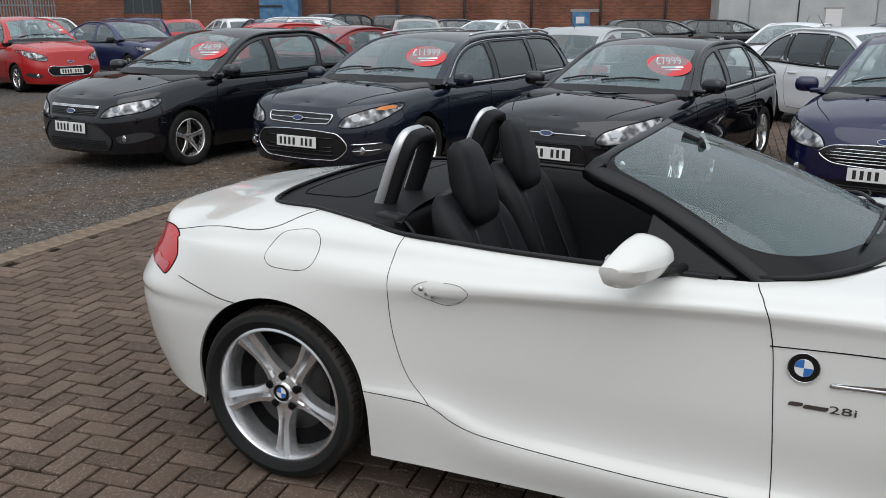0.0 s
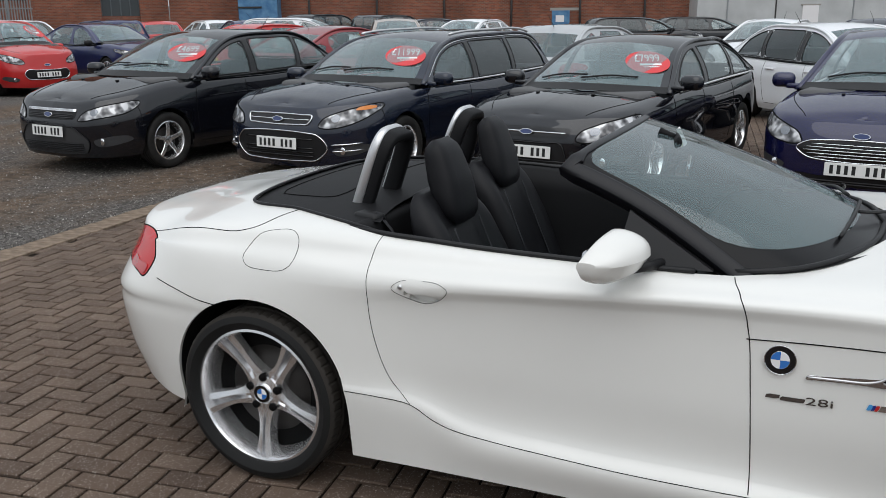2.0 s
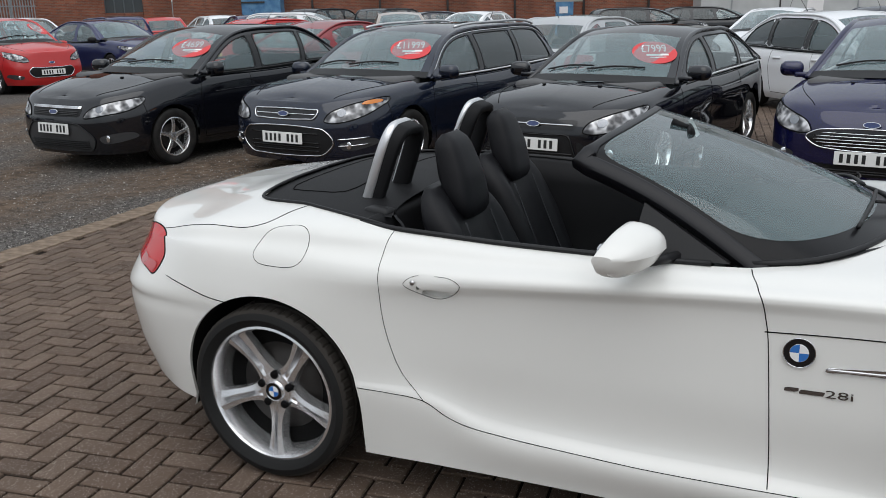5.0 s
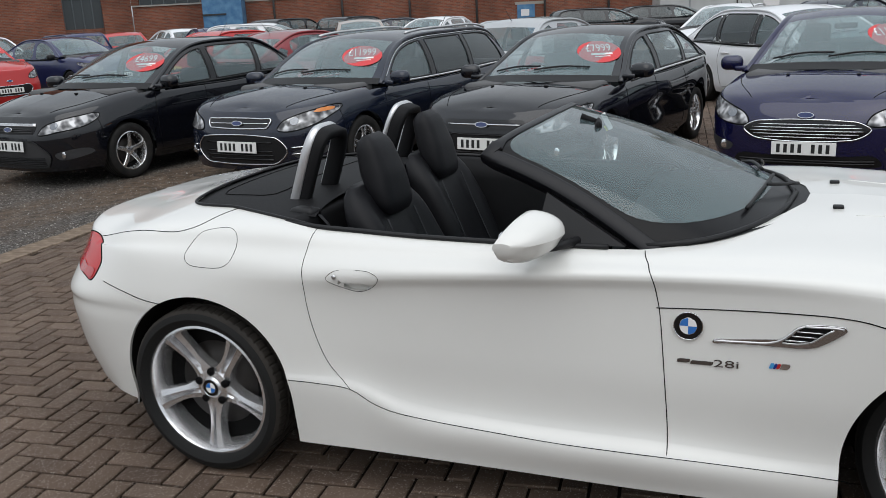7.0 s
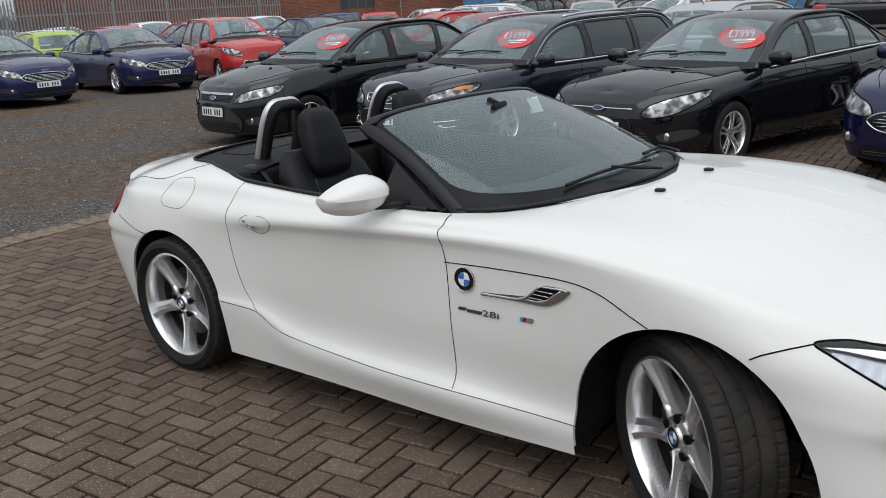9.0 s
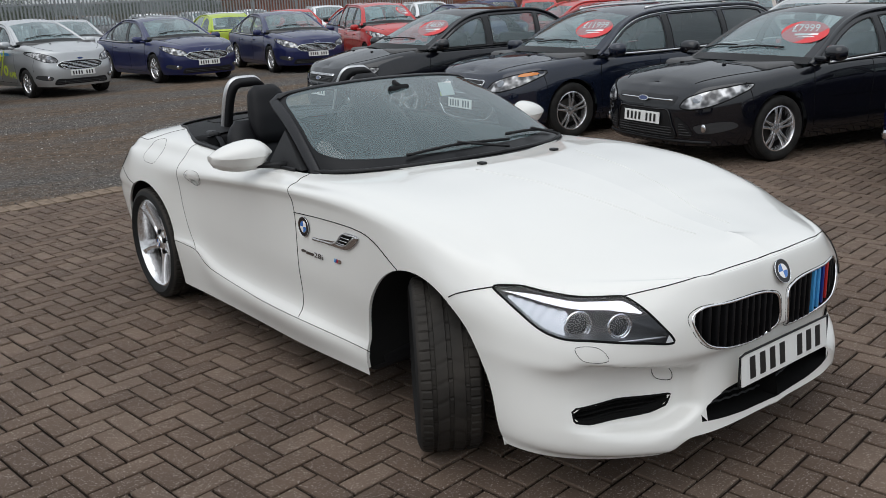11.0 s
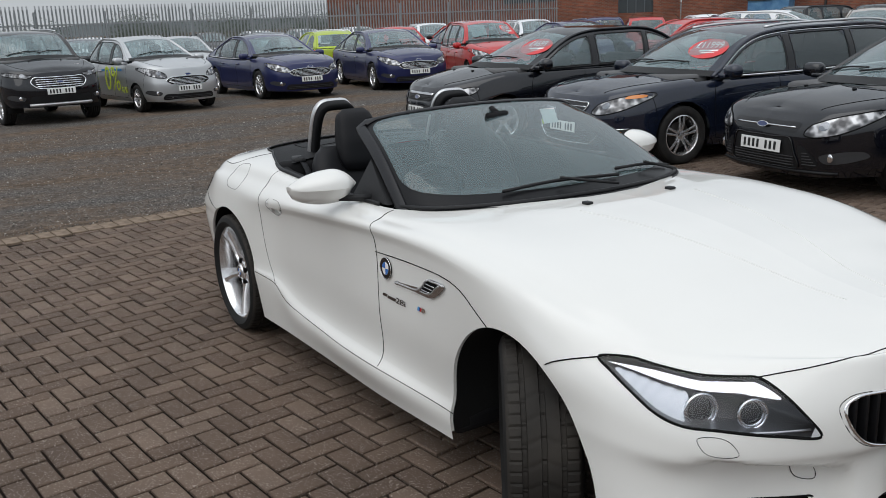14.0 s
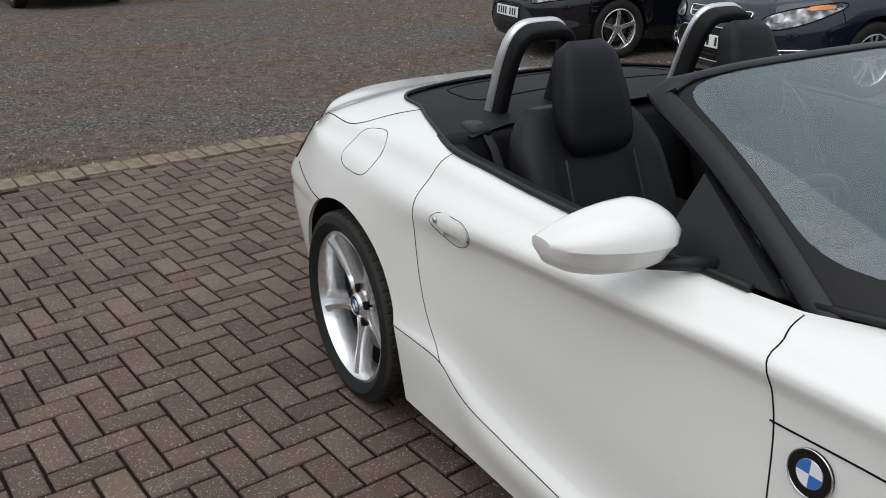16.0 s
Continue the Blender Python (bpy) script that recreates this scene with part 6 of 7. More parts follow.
def car(name, label, m, mat, L=4.36, W=1.82, H=1.48, wb=2.65, fo=0.90, style="hatch", R=0.315, rim=0.214, spokes=5, cowl=1.02, nose=0.775, price="", face="mouth", rear_view=False, dz=0.0, tint=False, chrome_line=False, group="parked cars", wheelmat=None, far=False, gz=0.0, waist=.905):
    """A parked car. x runs forward; its rear axle stands over the origin of m."""
    ob = thing(name, label, "car", m, group)
    ro = L - wb - fo
    hw, xf = W / 2, wb + fo
    zb = waist + dz
    zt = {"hatch": 0.98, "saloon": 0.98, "estate": 0.98, "suv": 1.02, "mpv": 1.0}[style] + dz
    px = [-ro, -ro + .02, -ro + .13, -ro + .36, 0, wb * .33, wb * .66, wb, xf - .42, xf - .17, xf - .035, xf]
    pw = [0, .55 * hw, .87 * hw, .98 * hw, hw, hw, hw, .995 * hw, .955 * hw, .82 * hw, .5 * hw, 0]
    kn = np.concatenate([[0], np.cumsum(np.hypot(np.diff(px), np.diff(pw)))])
    tx = np.gradient(px, kn)
    tw = np.gradient(pw, kn)
    nl = np.hypot(tx, tw)
    nx, nw = tw / nl, -tx / nl
    nx, nw = -nx, -nw
    nx[0], nw[0], nx[-1], nw[-1] = -1, 0, 1, 0

    def level(z, d):
        z, d = np.broadcast_to(z, (12,)), np.broadcast_to(d, (12,))
        return [(px[i] - nx[i] * d[i], max(0, pw[i] - nw[i] * d[i]), z[i] + dz) for i in range(12)]

    def lift(z):
        return np.array(z) - dz
    lo = [.28, .28, .26, .24, .20, .18, .18, .19, .20, .20, .19, .19]
    c0 = level(lo, [.05] * 3 + [.06] * 6 + [.05] * 3)
    c1 = level(np.array(lo) + .12, .012)
    c2 = level([.52] * 12, [0, 0, 0, 0, 0, .008, .008, 0, 0, 0, 0, 0])
    c3 = level([.74, .74, .75, .77, .76, .74, .73, .70, .67, .65, .64, .64], [.02, .02, .02, .012, .004, .0, .0, .004, .012, .02, .03, .03])
    zn = nose
    c4 = level([zt - dz - .04, zt - dz - .04, zt - dz - .03, zb + .04 - dz, zb + .03 - dz, zb + .0 - dz, zb - .01 - dz, cowl - .09, zn + .085, zn + .045, zn + .01, zn + .01], [.05, .05, .05, .05, .055, .06, .06, .07, .075, .09, .09, .09])
    xcow = wb - 0.10

    def inner(frac, dzc):
        r = []
        for i, (x, w, z) in enumerate(c4):
            t = 1 - frac
            if i >= 7:
                pull = {7: 0.0, 8: .02, 9: .05, 10: .07, 11: .12}[i] * t
                r.append((x - pull, w * frac, z + dzc * [1, 1, .92, .70, .58][i - 7]))
            else:
                r.append((x + (0.10 * t if i < 3 else 0), w * frac, z + 0.01 * t))
        return r
    sk = Shell(kn, [c0, c1, c2, c3, c4, inner(.72, .045), inner(.36, .075), inner(0, .085)], 64 if far else 96, 3 if far else 4, tight=((3, 0.8),))
    wheels = (0.0, wb)
    ar = R + 0.035
    for cx in wheels:
        sk.cut(arch(cx, R + 0.01, ar), *SIDE, only=lambda v: v[:, 1] < -0.5 * hw)
    if not far:
        for pts in ([(0.36 + .1, zb + .0), (0.44, .70 + dz), (.47, .45 + dz), (.52, .30 + dz)], [(wb * .52, zb), (wb * .53, .6 + dz), (wb * .53, .26 + dz)], [(wb - .47, .93 + dz), (wb - .42, .75 + dz), (wb - .45, .28 + dz)], [(.52, .28 + dz), (wb - .45, .26 + dz)]):
            v, f = tube(line_on(sk, pts, off=0.0), 0.0035, 4)
            both("panel_gap", v, f, GAP, ob)
        for pts in ([(wb + .40, .78 + dz), (wb + .37, .66 + dz), (wb + .36, .5 + dz)],):
            v, f = tube(line_on(sk, pts, off=0.0), 0.0035, 4)
            both("panel_gap", v, f, GAP, ob)
        v, f = tube(line_on(sk, [(wb - .28, hw * .84), (wb + .12, hw * .80), (wb + .42, hw * .70), (wb + fo - .20, hw * .54)], "top", 0.0), 0.004, 4)
        both("panel_gap", v, f, GAP, ob)
    tree = sk
    sk.panel("bonnet", lambda c, r: (c[:, 0] > xcow - .12) & (r > 3.93) & (c[:, 2] > 0.70 + dz), mat, ob)
    sk.panel("front_bumper", lambda c, r: (c[:, 0] > wb + .30) & (c[:, 2] < 0.78 + dz), mat, ob)
    sk.panel("rear_bumper", lambda c, r: (c[:, 0] < -.30) & (c[:, 2] < 0.62 + dz), mat, ob)
    sk.panel("body", lambda c, r: (r < 4) | (c[:, 0] < -ro + 0.5), mat, ob)
    # greenhouse
    wbelt = hw - .075
    wr = hw - (.315 if style != "suv" else .24)
    x0 = xcow - .34
    xr1 = {"hatch": x0 - .84, "saloon": x0 - .84, "estate": x0 - .84, "suv": x0 - .64, "mpv": x0 - .70}[style]
    xr2 = {"hatch": .02, "saloon": .40, "estate": -ro + .48, "suv": -ro + .45, "mpv": -ro + .40}[style]
    xbk = {"hatch": -ro + .14, "saloon": -ro + .34, "estate": -ro + .14, "suv": -ro + .16, "mpv": -ro + .14}[style]
    zc = cowl + dz
    drop = {"hatch": .070, "saloon": .085, "estate": .06, "suv": .06, "mpv": .05}[style]
    Hh = H - 0.0
    ks = [0, .30, .52, .76, 1]
    s = np.linspace(0, 1, 41 if far else 57)
    rail = hermite(ks, np.array([(x0, wbelt - .02, zc - .04), (xr1, wr + .03, Hh - .100), ((xr1 + xr2) / 2, wr + .04, Hh - .045), (xr2, wr + .01, Hh - drop - .03), (xbk + .04, wbelt - .06, zt)]), s)
    mid = hermite(ks, np.array([(xcow + .10, 0, zc + .005), (xr1 + .08, 0, Hh - .035), ((xr1 + xr2) / 2, 0, Hh), (xr2 - .04, 0, Hh - drop), (xbk - .03, 0, zt + .0)]), s)
    belt = hermite([0, .3, .76, 1], np.array([(x0, wbelt, zc - .05), (x0 - (x0 - xbk) * .33, wbelt + .012, zb + .015), (xbk + .42, wbelt, zb + .05), (xbk, wbelt - .06, zt - .03)]), s)
    q = np.linspace(0, 1, 11)
    top = rail[:, None] + (mid - rail)[:, None] * (1 - (1 - q) ** 2)[None, :, None]
    top[:, :, 1] = rail[:, None, 1] * (1 - q)[None, :]
    top[:, :, 1] *= -1
    nq = len(q)
    tv = top.reshape(-1, 3)
    tf = grid_faces(len(s), nq)
    tn = vertex_normals(tv, tf)
    flip = tn[:, 2].mean() < 0
    tf = [f[::-1] for f in tf] if flip else tf
    tn = -tn if flip else tn
    sm, qm = (s[:-1] + s[1:]) / 2, (q[:-1] + q[1:]) / 2
    g = {}
    for i in range(len(s) - 1):
        for j in range(nq - 1):
            a, b = sm[i], qm[j]
            if a < .275:
                k = "scuttle" if a < .03 else "windscreen" if b > .05 else "a_pillar"
            elif a < .79:
                k = "roof"
            else:
                k = "rear_window" if b > .12 and .81 < a < (.97 if style in ("hatch", "saloon") else .80 + .15) else "tailgate"
            g.setdefault(k, []).append(tf[i * (nq - 1) + j])
    pan = {"scuttle": TRIM, "windscreen": CARSCREEN, "a_pillar": mat, "roof": mat, "rear_window": TINTED if tint else WINDOW, "tailgate": mat}
    sk.v, sk.norm = tv, tn
    for k, fs in g.items():
        sk.sheet(k, fs, pan[k], ob, mirror="both" if k == "a_pillar" else True)
    v = np.linspace(0, 1, 9 if far else 15)
    side = belt[:, None] + (rail - belt)[:, None] * v[None, :, None]
    side[:, :, 1] += 0.035 * np.sin(math.pi * v)[None, :]
    side[:, :, 1] *= -1
    sf = grid_faces(len(s), len(v), True)
    flank = Sheet(side.reshape(-1, 3), sf)
    o = np.argsort(belt[:, 0])
    under = lambda x: np.interp(x, belt[o, 0], belt[o, 2]) + .022
    o2 = np.argsort(rail[:, 0])
    over = lambda x: np.interp(x, rail[o2, 0], rail[o2, 2]) - .058
    xs = np.linspace(xbk + .02, x0 - .02, 200)
    open_ = xs[over(xs) - under(xs) > .07]
    xmin, xmax = open_.min(), open_.max()
    q4, q6 = {"hatch": ((.38, .30), (.29, .22, -.36, -.20)), "saloon": ((.36, .26), (.27, .18, -.12, -.05)), "estate": ((.36, .33), (.26, .23, -.66, -.50)), "suv": ((.36, .28), (.26, .19, -.50, -.36)), "mpv": ((.36, .30), (.26, .21, -.50, -.40))}[style]
    spans = [(xmax, xmax, wb * .47, wb * .455), (wb * .425, wb * .415, *q4), q6]
    for w, (fb, ft, bb_, bt) in enumerate(spans):
        bb_, bt = max(bb_, xmin), max(bt, xmin)
        lower = [(x, under(x)) for x in np.linspace(fb, bb_, 12)]
        upper = [(x, over(x)) for x in np.linspace(bt, ft, 14)]
        poly = dense(lower + upper, True, .03, False)
        flank.cut(poly, *SIDE)
        pv, pf = patch(flank, poly, "side", -.005, 4)
        both("side_window", pv, pf, TINTED if tint and w else WINDOW, ob)
        if not far:
            pts = [flank.side(*p)[0] for p in poly]
            pv, pf = tube([p for p in pts if p is not None], .008, 5, True)
            both("window_seal", pv, pf, TRIM, ob)
    flank.sheet("window_frame", flank.f, mat, ob, mirror="both")
    if not far:
        for fb, ft, bb_, bt in ((wb * .465, wb * .45, wb * .43, wb * .42), (spans[1][2] - .012, spans[1][3] - .012, q6[0] + .012, q6[1] + .012)):
            pv, pf = patch(flank, dense([(fb, under(fb)), (bb_, under(bb_)), (bt, over(bt)), (ft, over(ft))], True, .03, False), "side", .003, 3)
            both("door_post", pv, pf, GLOSSBLACK, ob)
    # rail over the windows in body colour, and a bright or black strip under them
    vv, f = tube(rail * (1, -1, 1) + (0, -0.004, 0), 0.030, 8, flat=0.7)
    both("roof_rail", vv, f, mat, ob)
    vv, f = tube(belt[4:-4] * (1, -1, 1) + (0, -0.018, 0.004), 0.012, 6)
    both("waist_strip", vv, f, BRIGHT if chrome_line else TRIM, ob)
    if chrome_line and style == "estate":
        vv, f = tube(np.vstack([rail[3:-3] * (1, -1, 1) + (0, -0.028, -0.03)]), 0.007, 6)
        both("window_trim", vv, f, BRIGHT, ob)
    if style in ("estate", "suv") and not far:
        vv, f = tube(rail[int(len(s) * .33):int(len(s) * .78)] * (1, -1, 1) + (0, 0.03, 0.055), 0.017, 6)
        both("luggage_rail", vv, f, SATIN, ob)
    # inside
    bm = bmesh.new()
    box(bm, wb * .5, 0, .30 + dz, L * .8, W * .80, .10, 0.03)
    part("underbody", bm, TRIM, ob, smooth=False)
    bm = bmesh.new()
    box(bm, xcow - .12, 0, zc - .09, .50, W * .80, .16, .05)
    part("dashboard", bm, GREYCLOTH, ob)
    for sy in (-.37, .37):
        seat_back(ob, wb * .42, sy, .45 + dz, .48, FABRIC)
    bm = bmesh.new()
    box(bm, .30, 0, .50 + dz, .5, W * .7, .18, .05)
    box(bm, .02, 0, .80 + dz, .16, W * .7, .55, .06, Matrix.Rotation(radians(-18), 4, "Y"))
    part("rear_bench", bm, FABRIC, ob)
    if not far:
        av, af = tube([(wb * .42 + .52 + .05 * math.sin(t), -.37 + .18 * math.cos(t), .86 + dz + .18 * math.sin(t)) for t in np.linspace(0, 6.283, 28)[:-1]], .014, 6, True)
        make("steering_wheel", av, af, TRIM, ob)
        bm = bmesh.new()
        box(bm, xr1 + .24, 0, Hh - .16, .05, .22, .06, .02)
        part("inside_mirror", bm, TRIM, ob)
    # wheels and dark arches
    for cx in wheels:
        for sg in (-1, 1):
            wheel_at(ob, cx, sg * (hw - .115), R, sg, R, rim, .205 if R < .33 else .22, spokes, mat=wheelmat)
        a = np.linspace(-.3, math.pi + .3, 20)
        v = [(cx + (ar + .01) * math.cos(t), y, R + .01 + (ar + .01) * math.sin(t)) for t in a for y in (-hw + .05, -hw + .34)]
        n = len(a)
        both("arch_liner", v + [(cx, -hw + .34, R)], [(2 * i, 2 * i + 2, 2 * i + 3, 2 * i + 1) for i in range(n - 1)] + [(2 * i + 1, 2 * i + 3, 2 * n) for i in range(n - 1)], TRIM, ob)
    # mirrors
    bm = bmesh.new()
    box(bm, x0 - .14, -hw - .085, zb + .085, .16, .22, .145, .06, Matrix.Rotation(radians(12), 4, "Z"), 3)
    box(bm, x0 - .10, -hw + .03, zb + .03, .10, .14, .05, .015)
    me = part("mirror", bm, mat if not far else TRIM, ob)
    mm = np.array([p.co for p in me.data.vertices]) * (1, -1, 1)
    make("mirror", mm, [tuple(p.vertices)[::-1] for p in me.data.polygons], mat if not far else TRIM, ob)
    if not far:
        for cx in (.62, wb * .53 + .10):
            bm = bmesh.new()
            h, n_ = sk_side(tree, cx, .80 + dz)
            if h is not None:
                box(bm, cx, h[1] - .012, .80 + dz, .20, .03, .032, .012)
                hv = part("door_handle", bm, mat, ob)
    # lamps, grilles and plates
    y0, y1 = hw * .50, hw * .93
    if face in ("wide", "suv"):
        lamp = [(y0, .715), (hw * .72, .755), (hw * .87, .785), (hw * .935, .785), (hw * .95, .745), (hw * .78, .695), (hw * .60, .675)]
    elif face == "old":
        lamp = [(hw * .49, .59), (hw * .54, .665), (hw * .70, .725), (hw * .86, .765), (hw * .935, .78), (hw * .95, .735), (hw * .92, .665), (hw * .72, .61)]
    else:
        lamp = [(hw * .52, .60), (hw * .55, .665), (hw * .70, .735), (hw * .86, .785), (hw * .94, .805), (hw * .955, .76), (hw * .91, .680), (hw * .84, .628), (hw * .72, .592), (hw * .58, .582)]
    lamp = dense([(a, b + dz + (nose - .74)) for a, b in lamp], True, .03)
    v, f = patch(tree, lamp, off=.004)
    heads = both("headlight", v, f, LAMPBOWL, ob, "clear headlight with chrome inside")
    for hd, sg in zip(heads, (-1, 1)):
        c = lamp.mean(0)
        spot = dense([(c[0] - .06 * hw + .042 * math.cos(t), c[1] - .004 + .036 * math.sin(t)) for t in np.linspace(0, 6.2832, 13)[:-1]], True, .02)
        v2, f2 = patch(tree, spot, off=.008, rings=3)
        make("lamp", v2 * (1, -sg, 1), f2 if sg < 0 else [q_[::-1] for q_ in f2], LAMPEYE, hd)
        if face == "estate":
            h, n_ = tree.front(-hw * .90, .775 + dz)
            if h is not None:
                v2, f2 = patch(tree, dense([(hw * .83, .76 + dz), (hw * .84, .778 + dz), (hw * .93, .79 + dz), (hw * .935, .772 + dz)], True, .03), off=.009, rings=3)
                make("indicator", v2 * (1, -sg, 1), f2 if sg < 0 else [q_[::-1] for q_ in f2], AMBER, hd)
    vv, f = tube([tree_front(tree, a, b, .003) for a, b in lamp], .006, 5, True)
    both("lamp_seal", vv, f, GAP, ob)

    def mouth(nm, pts, mt, off=.003):
        pts = [(a * hw, b + dz) for a, b in pts]
        pts = pts + [(-a, b) for a, b in pts[::-1]]
        p = dense(pts, True, .03)
        c = p.mean(0)
        n = len(p)
        f, v = [], []
        for k in range(6):
            sc_ = 1 - k / 5
            for a, b in c + (p - c) * sc_:
                h, n_ = tree.front(-abs(a), b)
                v.append((h[0] + off, a, h[2]))
        for k in range(5):
            for i in range(n):
                f.append((k * n + i, k * n + (i + 1) % n, (k + 1) * n + (i + 1) % n, (k + 1) * n + i))
        return make(nm, v, f, mt, ob), [np.array((tree.front(-abs(a), b)[0][0] + off, a, b)) for a, b in p]

    def bars(owner, zs, half, mt, rr=.006, off=.008):
        for z in zs:
            pts = [np.array((tree.front(-abs(y), z + dz)[0][0] + off, y, z + dz)) for y in np.linspace(-half * hw, half * hw, 15)]
            v, f = tube(pts, rr, 5)
            make("grille_bar", v, f, mt, owner)

    def bright(ring, rr=.008, mt=CHROME, off=.006):
        v, f = tube([r + (off, 0, 0) for r in ring], rr, 6, True)
        make("grille_surround", v, f, mt, ob)
    zpl = .43 + dz
    if face == "aston":
        gr, ring = mouth("grille", [(.30, .692 + gz), (.47, .672 + gz), (.56, .615 + gz), (.47, .550 + gz), (.30, .525 + gz)], GLOSSBLACK)
        for z, wide in ((.550, .40), (.577, .46), (.604, .50), (.631, .49), (.658, .43)):
            bars(gr, (z + gz,), wide, CHROME, .0050)
        bright(ring, .0065)
        lw, ring = mouth("lower_grille", [(.30, .34 + gz * .4), (.62, .33 + gz * .4), (.66, .25 + gz * .2), (.30, .235 + gz * .2)], TRIM)
        bars(lw, (.26 + gz * .2, .29 + gz * .3), .6, BUMPER, .006)
        zpl = .455 + dz + gz
    elif face == "estate":
        gr, ring = mouth("grille", [(.30, .71), (.43, .70), (.40, .63), (.30, .62)], GLOSSBLACK)
        bars(gr, (.665,), .40, CHROME, .006)
        bright(ring)
        lw, ring = mouth("lower_grille", [(.40, .54), (.52, .52), (.62, .40), (.50, .28), (.3, .26)], TRIM)
        bars(lw, (.31, .35, .39, .48), .46, GLOSSBLACK, .008)
        bright(ring, .007)
    elif face == "old":
        gr, ring = mouth("grille", [(.28, .68), (.44, .68), (.42, .61), (.28, .60)], TRIM)
        bars(gr, (.62, .637, .654,), .40, BUMPER, .005)
        bars(gr, (.686, .695, .704), .44, CHROME, .008)
        lw, ring = mouth("lower_grille", [(.30, .53), (.42, .52), (.52, .46), (.62, .36), (.56, .25), (.40, .235)], BUMPER)
        bars(lw, (.265, .285, .305, .325, .345), .54, TRIM, .006)
        bright(ring, .006, TRIM)
        zpl = .47 + dz
    elif face == "suv":
        gr, ring = mouth("grille", [(.30, .74), (.48, .74), (.55, .66), (.46, .56), (.30, .54)], GLOSSBLACK)
        bars(gr, (.58, .62, .66, .70), .46, CHROME, .011)
        bright(ring, .012)
        lw, ring = mouth("lower_grille", [(.30, .40), (.60, .38), (.60, .30), (.30, .28)], TRIM)
        bars(ob, (.24,), .62, SATIN, .03, .004)
        zpl = .48 + dz
    elif face == "mouth3":
        gr, ring = mouth("grille", [(.25, .660), (.46, .645), (.43, .580), (.25, .570)], GLOSSBLACK)
        bars(gr, (.618,), .42, CHROME, .0075)
        lw, ring = mouth("lower_grille", [(.20, .525), (.38, .52), (.43, .40), (.47, .275), (.25, .26)], TRIM)
        bars(lw, (.285, .310, .335, .360), .42, BUMPER, .006)
        bright(ring, .006, GLOSSBLACK)
        corner_ = dense([(hw * .475, .47 + dz), (hw * .52, .455 + dz), (hw * .655, .315 + dz), (hw * .64, .285 + dz), (hw * .525, .28 + dz)], True, .03)
        v, f = patch(tree, corner_, off=.003)
        for o, sg in zip(both("side_intake", v, f, TRIM, ob), (-1, 1)):
            for z in (.30, .325, .35, .375, .40):
                v, f = tube(line_on(tree, [(hw * .51, z + dz), (hw * (.64 - (z - .3) * .8), z + dz)], "front", .006), .005, 4)
                make("intake_bar", v * (1, -sg, 1), f, BUMPER, o)
        v, f = tube([np.array((tree.front(-abs(y), .235 + dz)[0][0] + .004, y, .235 + dz)) for y in np.linspace(-.80 * hw, .80 * hw, 25)], .016, 6)
        make("bumper_lip", v, f, TRIM, ob)
        zpl = .44 + dz
    else:
        gr, ring = mouth("grille", [(.25, .56), (.50, .56), (.56, .48), (.48, .38), (.25, .36)], TRIM)
        bright(ring, .008)
        zpl = .46 + dz
    h, n_ = tree.front(0.0, zpl)
    plate(ob, (h[0] + .014, 0, zpl), (1, 0, .06))
    zbadge = {"aston": .735 + gz, "suv": .65, "mouth3": .618, "estate": .665, "old": .645}.get(face, .66) + dz
    h, n_ = tree.front(0.0, zbadge)
    oval_badge(ob, (h[0] + (.02 if face == "suv" else .014), 0, zbadge), (1, 0, .25))
    fog = dense([(hw * .67, .375 + dz), (hw * .78, .415 + dz), (hw * .93, .425 + dz), (hw * .945, .385 + dz), (hw * .86, .335 + dz), (hw * .70, .33 + dz)], True, .03)
    v, f = patch(tree, fog, off=.004, rings=3)
    for o, sg in zip(both("fog_lamp", v, f, BUMPER, ob), (-1, 1)):
        h, n_ = tree.front(-hw * .76, .372 + dz)
        bm = bmesh.new()
        bmesh.ops.create_uvsphere(bm, u_segments=12, v_segments=8, radius=.040, matrix=Matrix.Diagonal((.22, 1, 1, 1)))
        k = part("fog_glass", bm, CHROME, o)
        k.location = (h[0] + .004, h[1] * -sg, h[2])
    if face == "estate":
        for z in (.365, .43):
            v, f = tube(line_on(tree, [(hw * .66, z + dz), (hw * .78, z + .006 + dz), (hw * .90, z + .014 + dz)], "front", .006), .011, 6, flat=.7)
            both("day_lamp", v, f, CHROME, ob)
    # rear lamps and plate
    tl = [(hw * .66, .78), (hw * .70, .92), (hw * .93, .96), (hw * .97, .88), (hw * .90, .76)] if style in ("hatch", "saloon") else [(hw * .80, .70), (hw * .80, .98), (hw * .95, 1.0), (hw * .97, .72)]
    v, f = patch(tree, dense([(a, min(b, zt - dz - .05) + dz) for a, b in tl], True, .03), off=.006, sign=1)
    both("tail_lamp", v, f, REDLENS, ob, "red tail lamp")
    h, n_ = tree.front(0.0, .70 + dz, 1)
    plate(ob, (h[0] - .014, 0, .72 + dz), (-1, 0, .06), True)
    # wipers, aerial
    if not far:
        for ya, yb in ((-.55, .02), (-.02, .50)):
            pts = [ws_point(top, s, ya, .05), ws_point(top, s, (ya + yb) / 2, .055), ws_point(top, s, yb, .06)]
            v, f = tube(dense([p + (.01, 0, .014) for p in pts], False, .05), .009, 5)
            make("wiper", v, f, TRIM, ob)
        for yb in (-.30, .30):
            h, n_ = tree.top(xcow + .26, -abs(yb))
            if h is not None:
                bm = bmesh.new()
                box(bm, h[0], yb, h[2] + .006, .035, .03, .014, .005)
                part("washer_jet", bm, TRIM, ob)
    bm = bmesh.new()
